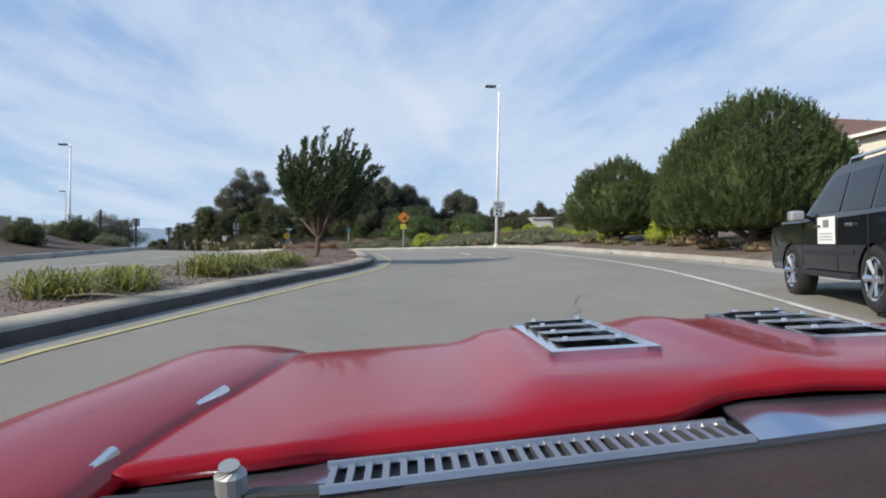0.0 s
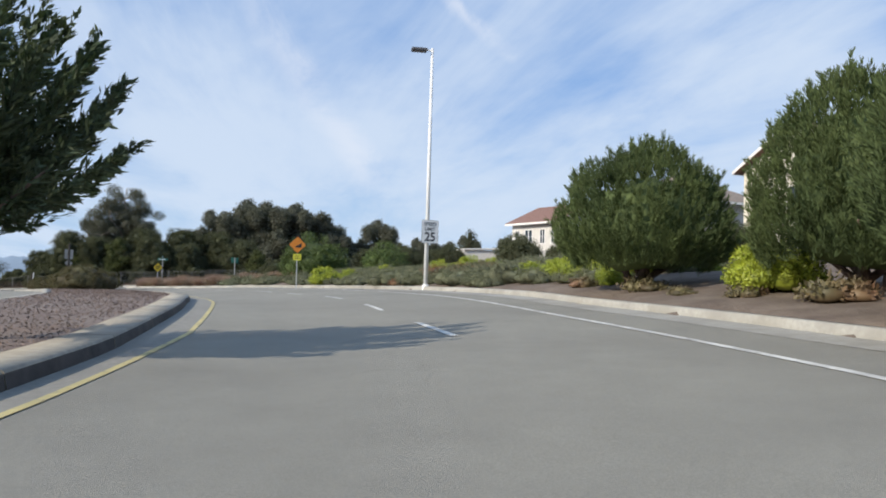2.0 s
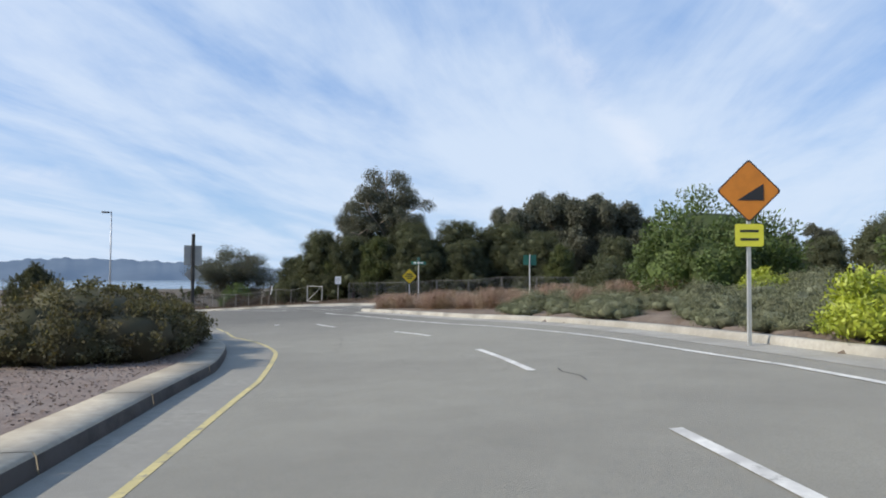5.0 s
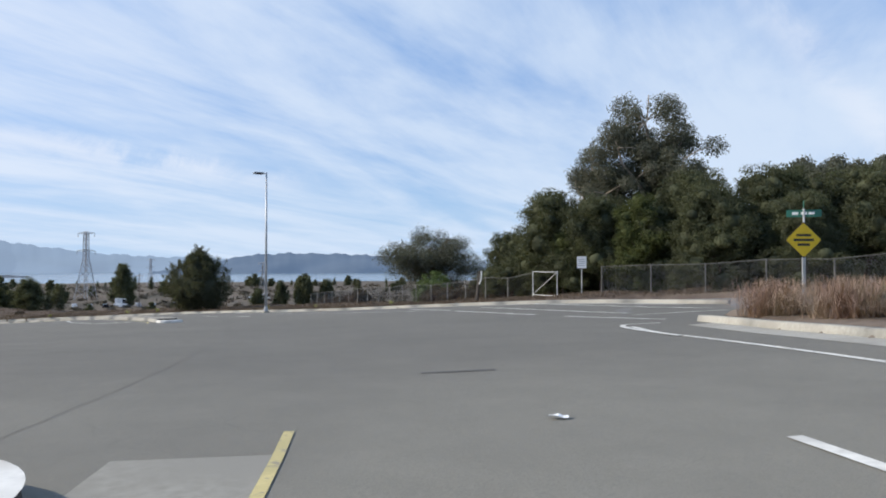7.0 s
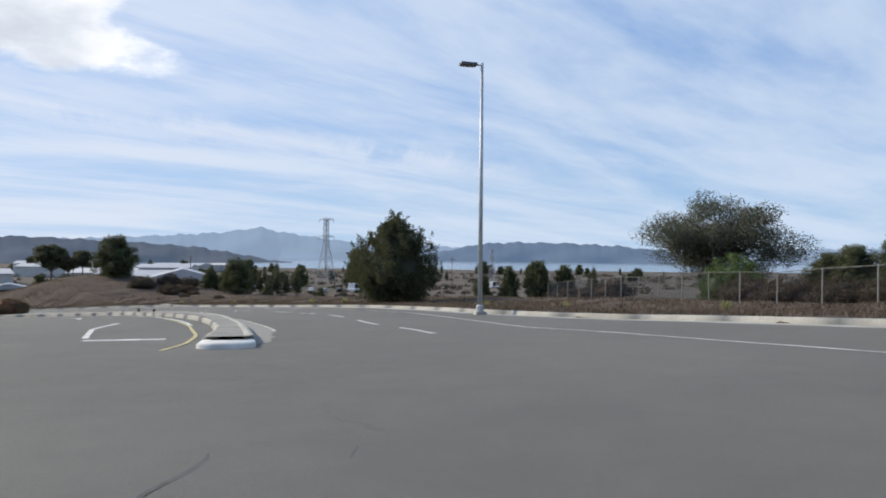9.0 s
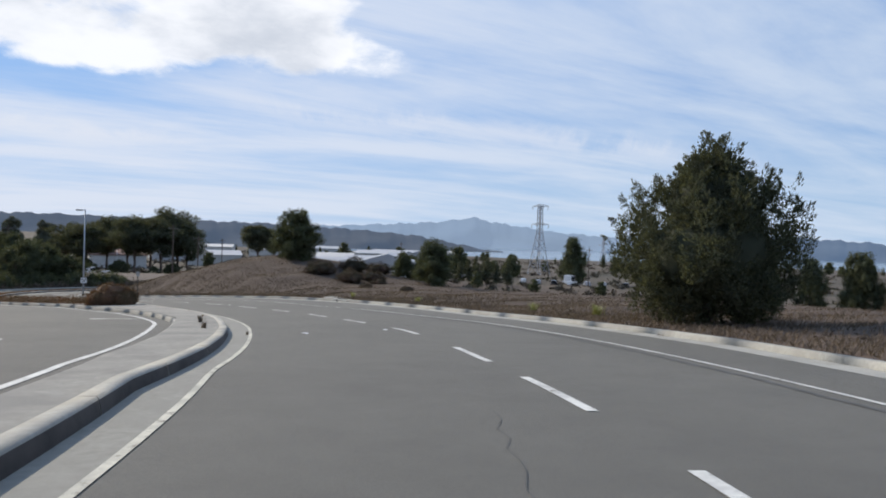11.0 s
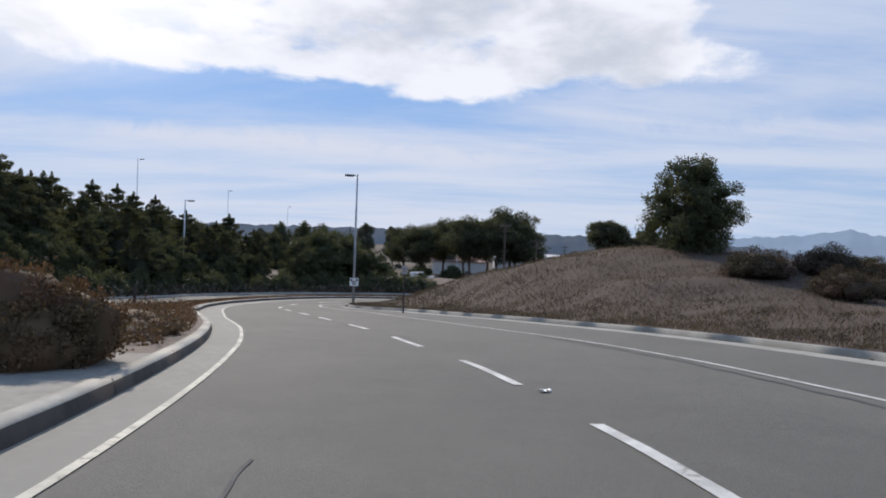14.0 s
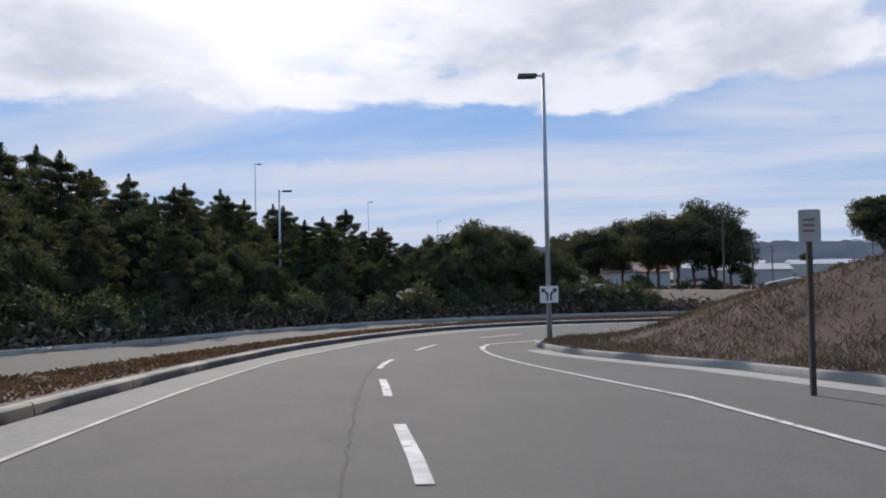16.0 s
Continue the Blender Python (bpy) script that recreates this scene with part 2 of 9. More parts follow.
M = dict(
    asphalt=material("asphalt", (0.262, 0.25, 0.208), 0.9, vary=0.16, scale=60, bump=0.5, bump_scale=160, second=(0.234, 0.223, 0.187), second_scale=0.22),
    asphalt_worn=material("asphalt_worn", (0.15, 0.148, 0.142), 0.9, vary=0.18, scale=50, bump=0.5, bump_scale=160, second=(0.185, 0.178, 0.165), second_scale=0.3),
    tar=material("tar", (0.085, 0.084, 0.082), 0.95, vary=0.3, scale=8),
    concrete=material("concrete", (0.365, 0.352, 0.31), 0.9, vary=0.14, scale=14, bump=0.3, bump_scale=90, second=(0.29, 0.277, 0.24), second_scale=0.9, random_ob=0.09),
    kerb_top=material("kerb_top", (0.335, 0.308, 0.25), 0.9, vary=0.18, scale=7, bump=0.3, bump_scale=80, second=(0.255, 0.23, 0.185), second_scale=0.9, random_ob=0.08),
    gutter=material("gutter", (0.255, 0.244, 0.21), 0.9, vary=0.16, scale=9, bump=0.3, bump_scale=90, second=(0.235, 0.225, 0.195), second_scale=0.7),
    concrete_dark=material("concrete_dark", (0.27, 0.255, 0.22), 0.9, vary=0.16, scale=9, bump=0.3, bump_scale=80, second=(0.20, 0.19, 0.17), second_scale=0.8),
    # road-side kerb faces: tyre grime, with their shade put into the colour too
    kerb_face_shade=material("kerb_face_shade", (0.05, 0.042, 0.038), 0.9, vary=0.3, scale=5, bump=0.3, bump_scale=60, second=(0.075, 0.063, 0.056), second_scale=1.5, random_ob=0.12),
    kerb_white=material("kerb_white", (0.68, 0.67, 0.63), 0.8, vary=0.12, scale=10, second=(0.5, 0.48, 0.44), second_scale=2.5),
    paint_white=material("paint_white", (0.66, 0.65, 0.60), 0.8, vary=0.15, scale=12, second=(0.45, 0.44, 0.41), second_scale=1.6),
    paint_cream=material("paint_cream", (0.56, 0.53, 0.43), 0.8, vary=0.15, scale=12, second=(0.38, 0.36, 0.30), second_scale=1.4),
    paint_yellow=material("paint_yellow", (0.52, 0.44, 0.2), 0.8, vary=0.15, scale=12, second=(0.42, 0.36, 0.17), second_scale=1.4),
    mulch=material("mulch", (0.18, 0.135, 0.112), 0.95, vary=0.45, scale=9, bump=1.0, bump_scale=30, second=(0.22, 0.18, 0.155), second_scale=0.8),
    mulch_chip=material("mulch_chip", (0.185, 0.142, 0.12), 0.95, vary=0.2, island=0.4),
    soil=material("soil", (0.13, 0.095, 0.075), 0.95, vary=0.4, scale=3, bump=1.0, bump_scale=14, second=(0.17, 0.125, 0.095), second_scale=0.6),
    bark=material("bark", (0.12, 0.085, 0.066), 0.95, vary=0.45, scale=9, bump=1.0, bump_scale=22, stretch=(1, 1, 0.25)),
    bark_pale=material("bark_pale", (0.34, 0.29, 0.23), 0.9, vary=0.4, scale=5, bump=0.7, bump_scale=18, stretch=(1, 1, 0.2)),
    needles=material("needles", (0.098, 0.132, 0.05), 0.75, vary=0.2, scale=1.6, island=0.4, spec=0.25, translucent=0.22, second=(0.068, 0.098, 0.04), second_scale=0.5),
    needles_dark=material("needles_dark", (0.092, 0.098, 0.064), 0.8, vary=0.35, scale=1.2, island=0.4, spec=0.2, translucent=0.36, second=(0.066, 0.072, 0.048), second_scale=0.5),
    cypress=material("cypress_leaf", (0.066, 0.088, 0.044), 0.75, vary=0.35, scale=2.0, island=0.4, translucent=0.2, second=(0.04, 0.065, 0.026), second_scale=0.8),
    euc=material("eucalyptus_leaf", (0.10, 0.105, 0.075), 0.75, vary=0.35, scale=0.8, island=0.3, translucent=0.2, second=(0.075, 0.082, 0.055), second_scale=0.25),
    leaf=material("leaf", (0.09, 0.10, 0.056), 0.75, vary=0.35, scale=1.2, island=0.3, spec=0.2, translucent=0.32, second=(0.066, 0.074, 0.044), second_scale=0.4),
    leaf_olive=material("leaf_olive", (0.092, 0.108, 0.04), 0.75, vary=0.35, scale=1.3, island=0.4, spec=0.2, translucent=0.3, second=(0.066, 0.082, 0.036), second_scale=0.5),
    leaf_bright=material("leaf_bright", (0.085, 0.125, 0.035), 0.7, vary=0.3, scale=1.4, island=0.45, translucent=0.3),
    leaf_yellow=material("leaf_yellow", (0.33, 0.38, 0.04), 0.5, vary=0.3, scale=2.2, island=0.4, translucent=0.3, second=(0.22, 0.28, 0.04), second_scale=1.3),
    sage=material("sage_leaf", (0.155, 0.165, 0.10), 0.8, vary=0.3, scale=1.8, island=0.45, translucent=0.15, second=(0.118, 0.132, 0.072), second_scale=0.6),
    russet=material("russet_leaf", (0.27, 0.135, 0.07), 0.7, vary=0.3, scale=2.0, island=0.5, translucent=0.15, second=(0.17, 0.14, 0.08), second_scale=0.9),
    ivy=material("ivy_leaf", (0.13, 0.115, 0.055), 0.6, vary=0.35, scale=1.6, island=0.55, translucent=0.15, second=(0.17, 0.10, 0.06), second_scale=0.7),
    red_grass=material("red_grass_blade", (0.33, 0.215, 0.17), 0.8, vary=0.25, scale=2, island=0.4, translucent=0.25, second=(0.36, 0.28, 0.21), second_scale=1.2),
    dry_grass=material("dry_grass_blade", (0.145, 0.108, 0.082), 0.85, vary=0.2, scale=0.6, island=0.3, translucent=0.2, second=(0.105, 0.08, 0.062), second_scale=0.12),
    scrub_leaf=material("scrub_leaf", (0.11, 0.098, 0.07), 0.9, vary=0.35, scale=0.05, island=0.5, spec=0.1, second=(0.14, 0.112, 0.085), second_scale=0.02),
    louvre_dark=material("louvre_dark", (0.13, 0.135, 0.145), 0.3, metal=0.5, vary=0.2, scale=20),
    louvre_grey=material("louvre_grey", (0.30, 0.31, 0.33), 0.35, metal=0.5, vary=0.2, scale=20),
    hedge_leaf=material("hedge_leaf", (0.092, 0.088, 0.045), 0.7, vary=0.35, scale=1.6, island=0.4, spec=0.25, translucent=0.3, second=(0.105, 0.09, 0.052), second_scale=1.1),
    mound_leaf=material("mound_leaf", (0.18, 0.10, 0.06), 0.8, vary=0.35, scale=1.6, island=0.35, spec=0.2, translucent=0.15, second=(0.11, 0.08, 0.046), second_scale=0.7),
    weed=material("weed", (0.125, 0.094, 0.07), 0.9, vary=0.3, scale=1.0, island=0.5, spec=0.1, second=(0.10, 0.085, 0.055), second_scale=0.1),
    bush_dark=material("bush_leaf", (0.082, 0.07, 0.05), 0.85, vary=0.3, scale=1.0, island=0.5, spec=0.15, translucent=0.2, second=(0.10, 0.068, 0.052), second_scale=0.5),
    strap=material("strap_leaf", (0.25, 0.26, 0.085), 0.5, vary=0.3, scale=3, island=0.45, translucent=0.3),
    straw=material("straw_stalk", (0.42, 0.34, 0.20), 0.8, vary=0.2, island=0.3),
    galvanised=material("galvanised_steel", (0.50, 0.51, 0.50), 0.55, metal=0.5, vary=0.12, scale=6),
    fence_post=material("fence_post", (0.24, 0.235, 0.22), 0.7, metal=0.2, vary=0.15),
    fence_grey=material("fence_wire", (0.15, 0.15, 0.145), 0.7, metal=0.3, vary=0.15),
    pole_paint=material("pole_paint", (0.78, 0.79, 0.78), 0.5, metal=0.0, vary=0.12, scale=3, second=(0.68, 0.69, 0.68), second_scale=1.0),
    pole_grey=material("pole_grey", (0.42, 0.44, 0.46), 0.5, metal=0.35, vary=0.15, scale=3),
    lamp_grey=material("lamp_housing", (0.10, 0.10, 0.105), 0.5, metal=0.3, vary=0.15),
    dark_post=material("dark_post", (0.055, 0.048, 0.042), 0.8, vary=0.35, scale=8, bump=0.4, bump_scale=30),
    sign_white=material("sign_white", (0.84, 0.84, 0.82), 0.5, vary=0.05, scale=5),
    sign_weathered=material("sign_weathered", (0.40, 0.39, 0.37), 0.7, vary=0.15, scale=6),
    sign_mark=material("sign_mark", (0.22, 0.12, 0.11), 0.7, vary=0.1),
    sign_black=material("sign_black", (0.02, 0.02, 0.022), 0.5, vary=0.1),
    sign_yellow=material("sign_yellow", (0.78, 0.52, 0.02), 0.5, vary=0.07, scale=4),
    sign_lime=material("sign_lime", (0.62, 0.60, 0.05), 0.5, vary=0.07, scale=4),
    sign_orange=material("sign_orange", (0.58, 0.20, 0.02), 0.5, vary=0.12, scale=4),
    sign_green=material("sign_green", (0.03, 0.16, 0.11), 0.5, vary=0.1),
    sign_back=material("sign_back", (0.36, 0.36, 0.35), 0.5, metal=0.55, vary=0.12, scale=5),
    stucco_white=material("stucco_white", (0.60, 0.585, 0.55), 0.95, vary=0.06, scale=3, bump=0.3, bump_scale=60),
    stucco_cream=material("stucco_cream", (0.70, 0.66, 0.55), 0.95, vary=0.06, scale=3, bump=0.3, bump_scale=60),
    roof_tile=material("roof_tile", (0.185, 0.105, 0.082), 0.9, vary=0.25, scale=6, bump=0.5, bump_scale=12, random_ob=0.2),
    roof_grey=material("roof_grey", (0.26, 0.21, 0.17), 0.9, vary=0.2, scale=5, bump=0.5, bump_scale=12, random_ob=0.2),
    trim_white=material("trim_white", (0.78, 0.77, 0.74), 0.6, vary=0.05),
    window_glass=material("window_glass", (0.03, 0.04, 0.05), 0.06, vary=0.1, spec=0.9),
    shed_white=material("shed_wall", (0.50, 0.49, 0.47), 0.8, vary=0.1, scale=0.5),
    shed_grey=material("shed_wall_grey", (0.36, 0.36, 0.36), 0.8, vary=0.12, scale=0.5),
    shed_roof=material("shed_roof", (0.40, 0.40, 0.41), 0.5, vary=0.1, scale=0.3),
    steel_far=material("lattice_steel", (0.33, 0.34, 0.36), 0.6, metal=0.3, vary=0.1),
    wood_pole=material("wood_pole", (0.13, 0.10, 0.08), 0.95, vary=0.3, scale=6, stretch=(1, 1, 0.2)),
    car_red=material("car_red", (0.27, 0.006, 0.012), 0.25, vary=0.08, scale=2.5, coat=0.28, spec=0.12),
    car_black=material("car_black", (0.005, 0.006, 0.011), 0.14, vary=0.1, scale=3, coat=0.4, spec=0.35),
    car_white=material("car_white", (0.7, 0.7, 0.7), 0.3, vary=0.04, coat=0.7),
    car_silver=material("car_silver", (0.4, 0.41, 0.43), 0.35, metal=0.4, vary=0.04, coat=0.6),
    car_glass=material("car_glass", (0.008, 0.012, 0.02), 0.06, vary=0.1, spec=0.3),
    plastic_black=material("plastic_black", (0.02, 0.02, 0.021), 0.6, vary=0.2),
    vent_metal=material("vent_metal", (0.36, 0.37, 0.39), 0.35, metal=0.85, vary=0.1, scale=10),
    chrome=material("chrome", (0.72, 0.72, 0.74), 0.16, metal=1.0, vary=0.08, scale=10),
    # cowl metal: the blue of the mirrored sky is put into its base colour
    cowl_sky_tint=material("cowl_sky_tint", (0.40, 0.47, 0.58), 0.18, metal=0.9, vary=0.1, scale=6),
    rubber=material("rubber", (0.018, 0.018, 0.018), 0.85, vary=0.25, scale=12),
    dash_brown=material("dash_brown", (0.035, 0.02, 0.018), 0.95, vary=0.25, scale=10, bump=0.3, bump_scale=60),
    lamp_red=material("lamp_red", (0.35, 0.01, 0.012), 0.2, vary=0.1),
    rock=material("rock", (0.27, 0.21, 0.16), 0.95, vary=0.3, scale=3, bump=1.0, bump_scale=8, second=(0.2, 0.16, 0.13), second_scale=1.2),
)


def aged(m, factor):
    """Older, darker surfacing where the road was laid earlier."""
    nt = m.node_tree
    b = nt.nodes["Principled BSDF"]
    link = b.inputs["Base Color"].links[0]
    at, mx = nt.nodes.new("ShaderNodeAttribute"), nt.nodes.new("ShaderNodeMix")
    at.attribute_name = "age"
    mx.data_type, mx.blend_type = "RGBA", "MULTIPLY"
    mx.inputs[7].default_value = (factor, factor, factor * 1.03, 1)
    nt.links.new(at.outputs["Fac"], mx.inputs[0])
    nt.links.new(link.from_socket, mx.inputs[6])
    nt.links.new(mx.outputs[2], b.inputs["Base Color"])


aged(M["asphalt"], 0.53)


def weathered(m, crazing):
    """Speckled aggregate, blotches and fine crazing in patches over old asphalt."""
    nt = m.node_tree
    N, L = nt.nodes.new, nt.links.new
    b = nt.nodes["Principled BSDF"]
    tc = N("ShaderNodeTexCoord")

    def fbm(s, d, rough=0.6):
        n = N("ShaderNodeTexNoise")
        L(tc.outputs["Object"], n.inputs["Vector"])
        n.inputs["Scale"].default_value, n.inputs["Detail"].default_value, n.inputs["Roughness"].default_value = s, d, rough
        return n

    def over(fac, lo, hi, a, c):
        r = N("ShaderNodeMapRange")
        L(fac, r.inputs[0])
        for i, v in enumerate((lo, hi, a, c)):
            r.inputs[i + 1].default_value = v
        return r.outputs[0]

    def times(p, q):
        n = N("ShaderNodeMath")
        n.operation = "MULTIPLY"
        L(p, n.inputs[0])
        L(q, n.inputs[1])
        return n.outputs[0]

    wob = N("ShaderNodeVectorMath")
    wob.operation = "MULTIPLY_ADD"
    L(fbm(1.3, 6).outputs["Color"], wob.inputs[0])
    wob.inputs[1].default_value = (0.7, 0.7, 0.0)
    L(tc.outputs["Object"], wob.inputs[2])
    v = N("ShaderNodeTexVoronoi")
    v.voronoi_dimensions, v.feature = "2D", "DISTANCE_TO_EDGE"
    v.inputs["Scale"].default_value = 0.9
    L(wob.outputs[0], v.inputs["Vector"])
    line = over(v.outputs["Distance"], 0.003, 0.014, 1.0, 0.0)
    patch = over(fbm(0.16, 3).outputs["Fac"], 0.52, 0.62, 0.0, 1.0)
    dark = N("ShaderNodeMath")
    dark.operation = "MULTIPLY_ADD"
    L(times(line, patch), dark.inputs[0])
    dark.inputs[1].default_value, dark.inputs[2].default_value = -crazing, 1.0
    k = times(dark.outputs[0], over(fbm(1.1, 9, 0.7).outputs["Fac"], 0.36, 0.66, 0.93, 1.05))
    k = times(k, over(fbm(140, 2).outputs["Fac"], 0.3, 0.7, 0.82, 1.18))
    mx = N("ShaderNodeMix")
    mx.data_type, mx.blend_type = "RGBA", "MULTIPLY"
    mx.inputs[0].default_value = 1.0
    L(b.inputs["Base Color"].links[0].from_socket, mx.inputs[6])
    L(k, mx.inputs[7])
    L(mx.outputs[2], b.inputs["Base Color"])


weathered(M["asphalt"], 0.2)
weathered(M["asphalt_worn"], 0.25)


def rubbed(m, under, lo, hi):
    """Paint worn through to the road in flecks."""
    nt = m.node_tree
    N, L = nt.nodes.new, nt.links.new
    b = nt.nodes["Principled BSDF"]
    tc, n, r, mx = N("ShaderNodeTexCoord"), N("ShaderNodeTexNoise"), N("ShaderNodeMapRange"), N("ShaderNodeMix")
    L(tc.outputs["Object"], n.inputs["Vector"])
    n.inputs["Scale"].default_value, n.inputs["Detail"].default_value, n.inputs["Roughness"].default_value = 4.5, 8, 0.75
    L(n.outputs["Fac"], r.inputs[0])
    r.inputs[1].default_value, r.inputs[2].default_value = lo, hi
    mx.data_type = "RGBA"
    L(r.outputs[0], mx.inputs[0])
    L(b.inputs["Base Color"].links[0].from_socket, mx.inputs[6])
    mx.inputs[7].default_value = (*under, 1)
    L(mx.outputs[2], b.inputs["Base Color"])


rubbed(M["paint_white"], (0.24, 0.23, 0.20), 0.56, 0.64)
rubbed(M["paint_cream"], (0.24, 0.22, 0.18), 0.54, 0.62)
rubbed(M["paint_yellow"], (0.24, 0.22, 0.17), 0.55, 0.63)


def hazy(name, base, haze_glow, amount, scale):
    """Far land; the pale light of kilometres of air is put in as emission."""
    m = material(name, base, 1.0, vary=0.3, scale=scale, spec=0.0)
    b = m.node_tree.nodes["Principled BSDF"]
    b.inputs["Emission Color"].default_value, b.inputs["Emission Strength"].default_value = (*haze_glow, 1), amount
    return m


# distance haze painted into the hills: bluish base colours and a faint glow
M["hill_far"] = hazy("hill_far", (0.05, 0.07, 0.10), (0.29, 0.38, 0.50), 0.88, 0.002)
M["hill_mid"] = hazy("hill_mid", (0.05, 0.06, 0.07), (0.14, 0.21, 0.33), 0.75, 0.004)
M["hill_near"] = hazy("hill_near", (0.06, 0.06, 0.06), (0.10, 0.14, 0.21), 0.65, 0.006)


def water_material():
    m = bpy.data.materials.new("bay_water")
    m.use_nodes = True
    nt = m.node_tree
    b = nt.nodes["Principled BSDF"]
    b.inputs["Base Color"].default_value, b.inputs["Roughness"].default_value = (0.16, 0.22, 0.27, 1), 0.22
    n, tc, bp = nt.nodes.new("ShaderNodeTexNoise"), nt.nodes.new("ShaderNodeTexCoord"), nt.nodes.new("ShaderNodeBump")
    n.inputs["Scale"].default_value = 0.06
    nt.links.new(tc.outputs["Object"], n.inputs["Vector"])
    nt.links.new(n.outputs["Fac"], bp.inputs["Height"])
    bp.inputs["Strength"].default_value, bp.inputs["Distance"].default_value = 0.25, 1.0
    nt.links.new(bp.outputs[0], b.inputs["Normal"])
    return m


M["water"] = water_material()


def ground_material():
    """Bare soil, dry grass and darker scrub land, by the kind of ground painted on the sheet."""
    m = bpy.data.materials.new("ground_cover")
    m.use_nodes = True
    nt = m.node_tree
    N, L = nt.nodes.new, nt.links.new
    b = nt.nodes["Principled BSDF"]
    tc, at = N("ShaderNodeTexCoord"), N("ShaderNodeAttribute")
    at.attribute_name = "cover"
    sep = N("ShaderNodeSeparateColor")
    L(at.outputs["Color"], sep.inputs[0])

    def fbm(s, d=6):
        n = N("ShaderNodeTexNoise")
        L(tc.outputs["Object"], n.inputs["Vector"])
        n.inputs["Scale"].default_value, n.inputs["Detail"].default_value, n.inputs["Roughness"].default_value = s, d, 0.65
        return n.outputs["Fac"]

    def ramp(fac, *stops):
        n = N("ShaderNodeValToRGB")
        L(fac, n.inputs[0])
        while len(n.color_ramp.elements) < len(stops):
            n.color_ramp.elements.new(0.5)
        for e, (p, c) in zip(n.color_ramp.elements, stops):
            e.position, e.color = p, (*c, 1)
        return n.outputs[0]

    def mixed(f, a, c):
        n = N("ShaderNodeMix")
        n.data_type = "RGBA"
        L(f, n.inputs[0])
        L(a, n.inputs[6])
        L(c, n.inputs[7])
        return n.outputs[2]

    soil = ramp(fbm(1.2), (0.3, (0.115, 0.09, 0.074)), (0.7, (0.20, 0.163, 0.13)))
    grass = ramp(fbm(0.5), (0.3, (0.082, 0.06, 0.047)), (0.55, (0.104, 0.077, 0.06)), (0.75, (0.13, 0.10, 0.076)))
    scrub = ramp(fbm(0.035), (0.35, (0.075, 0.068, 0.054)), (0.5, (0.105, 0.088, 0.068)), (0.68, (0.14, 0.112, 0.088)))
    L(mixed(sep.outputs[1], mixed(sep.outputs[0], soil, grass), scrub), b.inputs["Base Color"])
    b.inputs["Roughness"].default_value, b.inputs["Specular IOR Level"].default_value = 0.95, 0.2
    bp = N("ShaderNodeBump")
    bp.inputs["Strength"].default_value, bp.inputs["Distance"].default_value = 0.9, 0.08
    L(fbm(5, 4), bp.inputs["Height"])
    L(bp.outputs[0], b.inputs["Normal"])
    return m


M["ground"] = ground_material()


# ---- mesh helpers ----
def mesh_of(name, verts, faces, mats, smooth=False, slots=None):
    """A mesh from arrays of corners and of faces, all with the same number of corners."""
    me = bpy.data.meshes.new(name)
    v, f = np.asarray(verts, np.float32).reshape(-1, 3), np.asarray(faces, np.int32)
    k = f.shape[1]
    me.vertices.add(len(v))
    me.vertices.foreach_set("co", v.ravel())
    me.loops.add(f.size)
    me.loops.foreach_set("vertex_index", f.ravel())
    me.polygons.add(len(f))
    me.polygons.foreach_set("loop_start", np.arange(0, f.size, k, dtype=np.int32))
    if slots is not None:
        me.polygons.foreach_set("material_index", np.asarray(slots, np.int32))
    me.update(calc_edges=True)
    me.validate()
    for m in mats if isinstance(mats, (list, tuple)) else (mats,):
        me.materials.append(m)
    if smooth:
        me.polygons.foreach_set("use_smooth", [True] * len(me.polygons))
    return me


def part(name, bm, mat, parent=None, label="", smooth=False):
    me = bpy.data.meshes.new(name)
    bm.to_mesh(me)
    bm.free()
    me.materials.append(mat)
    if smooth:
        me.polygons.foreach_set("use_smooth", [True] * len(me.polygons))
    return piece(name, me, parent, label)


def piece(name, me, parent=None, label=""):
    ob = new(name, me)
    if parent is not None:
        ob.parent = parent
    if label:
        tagged(ob, label)
    return ob


def thing(name, label, category, m=None, group="", kind=""):
    ob = new(name)
    ob.empty_display_size = 0.2
    if m is not None:
        ob.matrix_basis = m
    return tagged(ob, label, category, group, kind)


def box(bm, x0, x1, y0, y1, z0, z1, bevel=0.0):
    r = bmesh.ops.create_cube(bm, size=1)
    vs = r["verts"]
    for v in vs:
        v.co = Vector(((x0 + x1) / 2 + v.co.x * (x1 - x0), (y0 + y1) / 2 + v.co.y * (y1 - y0), (z0 + z1) / 2 + v.co.z * (z1 - z0)))
    if bevel:
        es = list({e for v in vs for e in v.link_edges})
        bmesh.ops.bevel(bm, geom=es, offset=bevel, segments=2, affect="EDGES", profile=0.5)
    return bm


def boxed(*a, bevel=0.0):
    return box(bmesh.new(), *a, bevel=bevel)


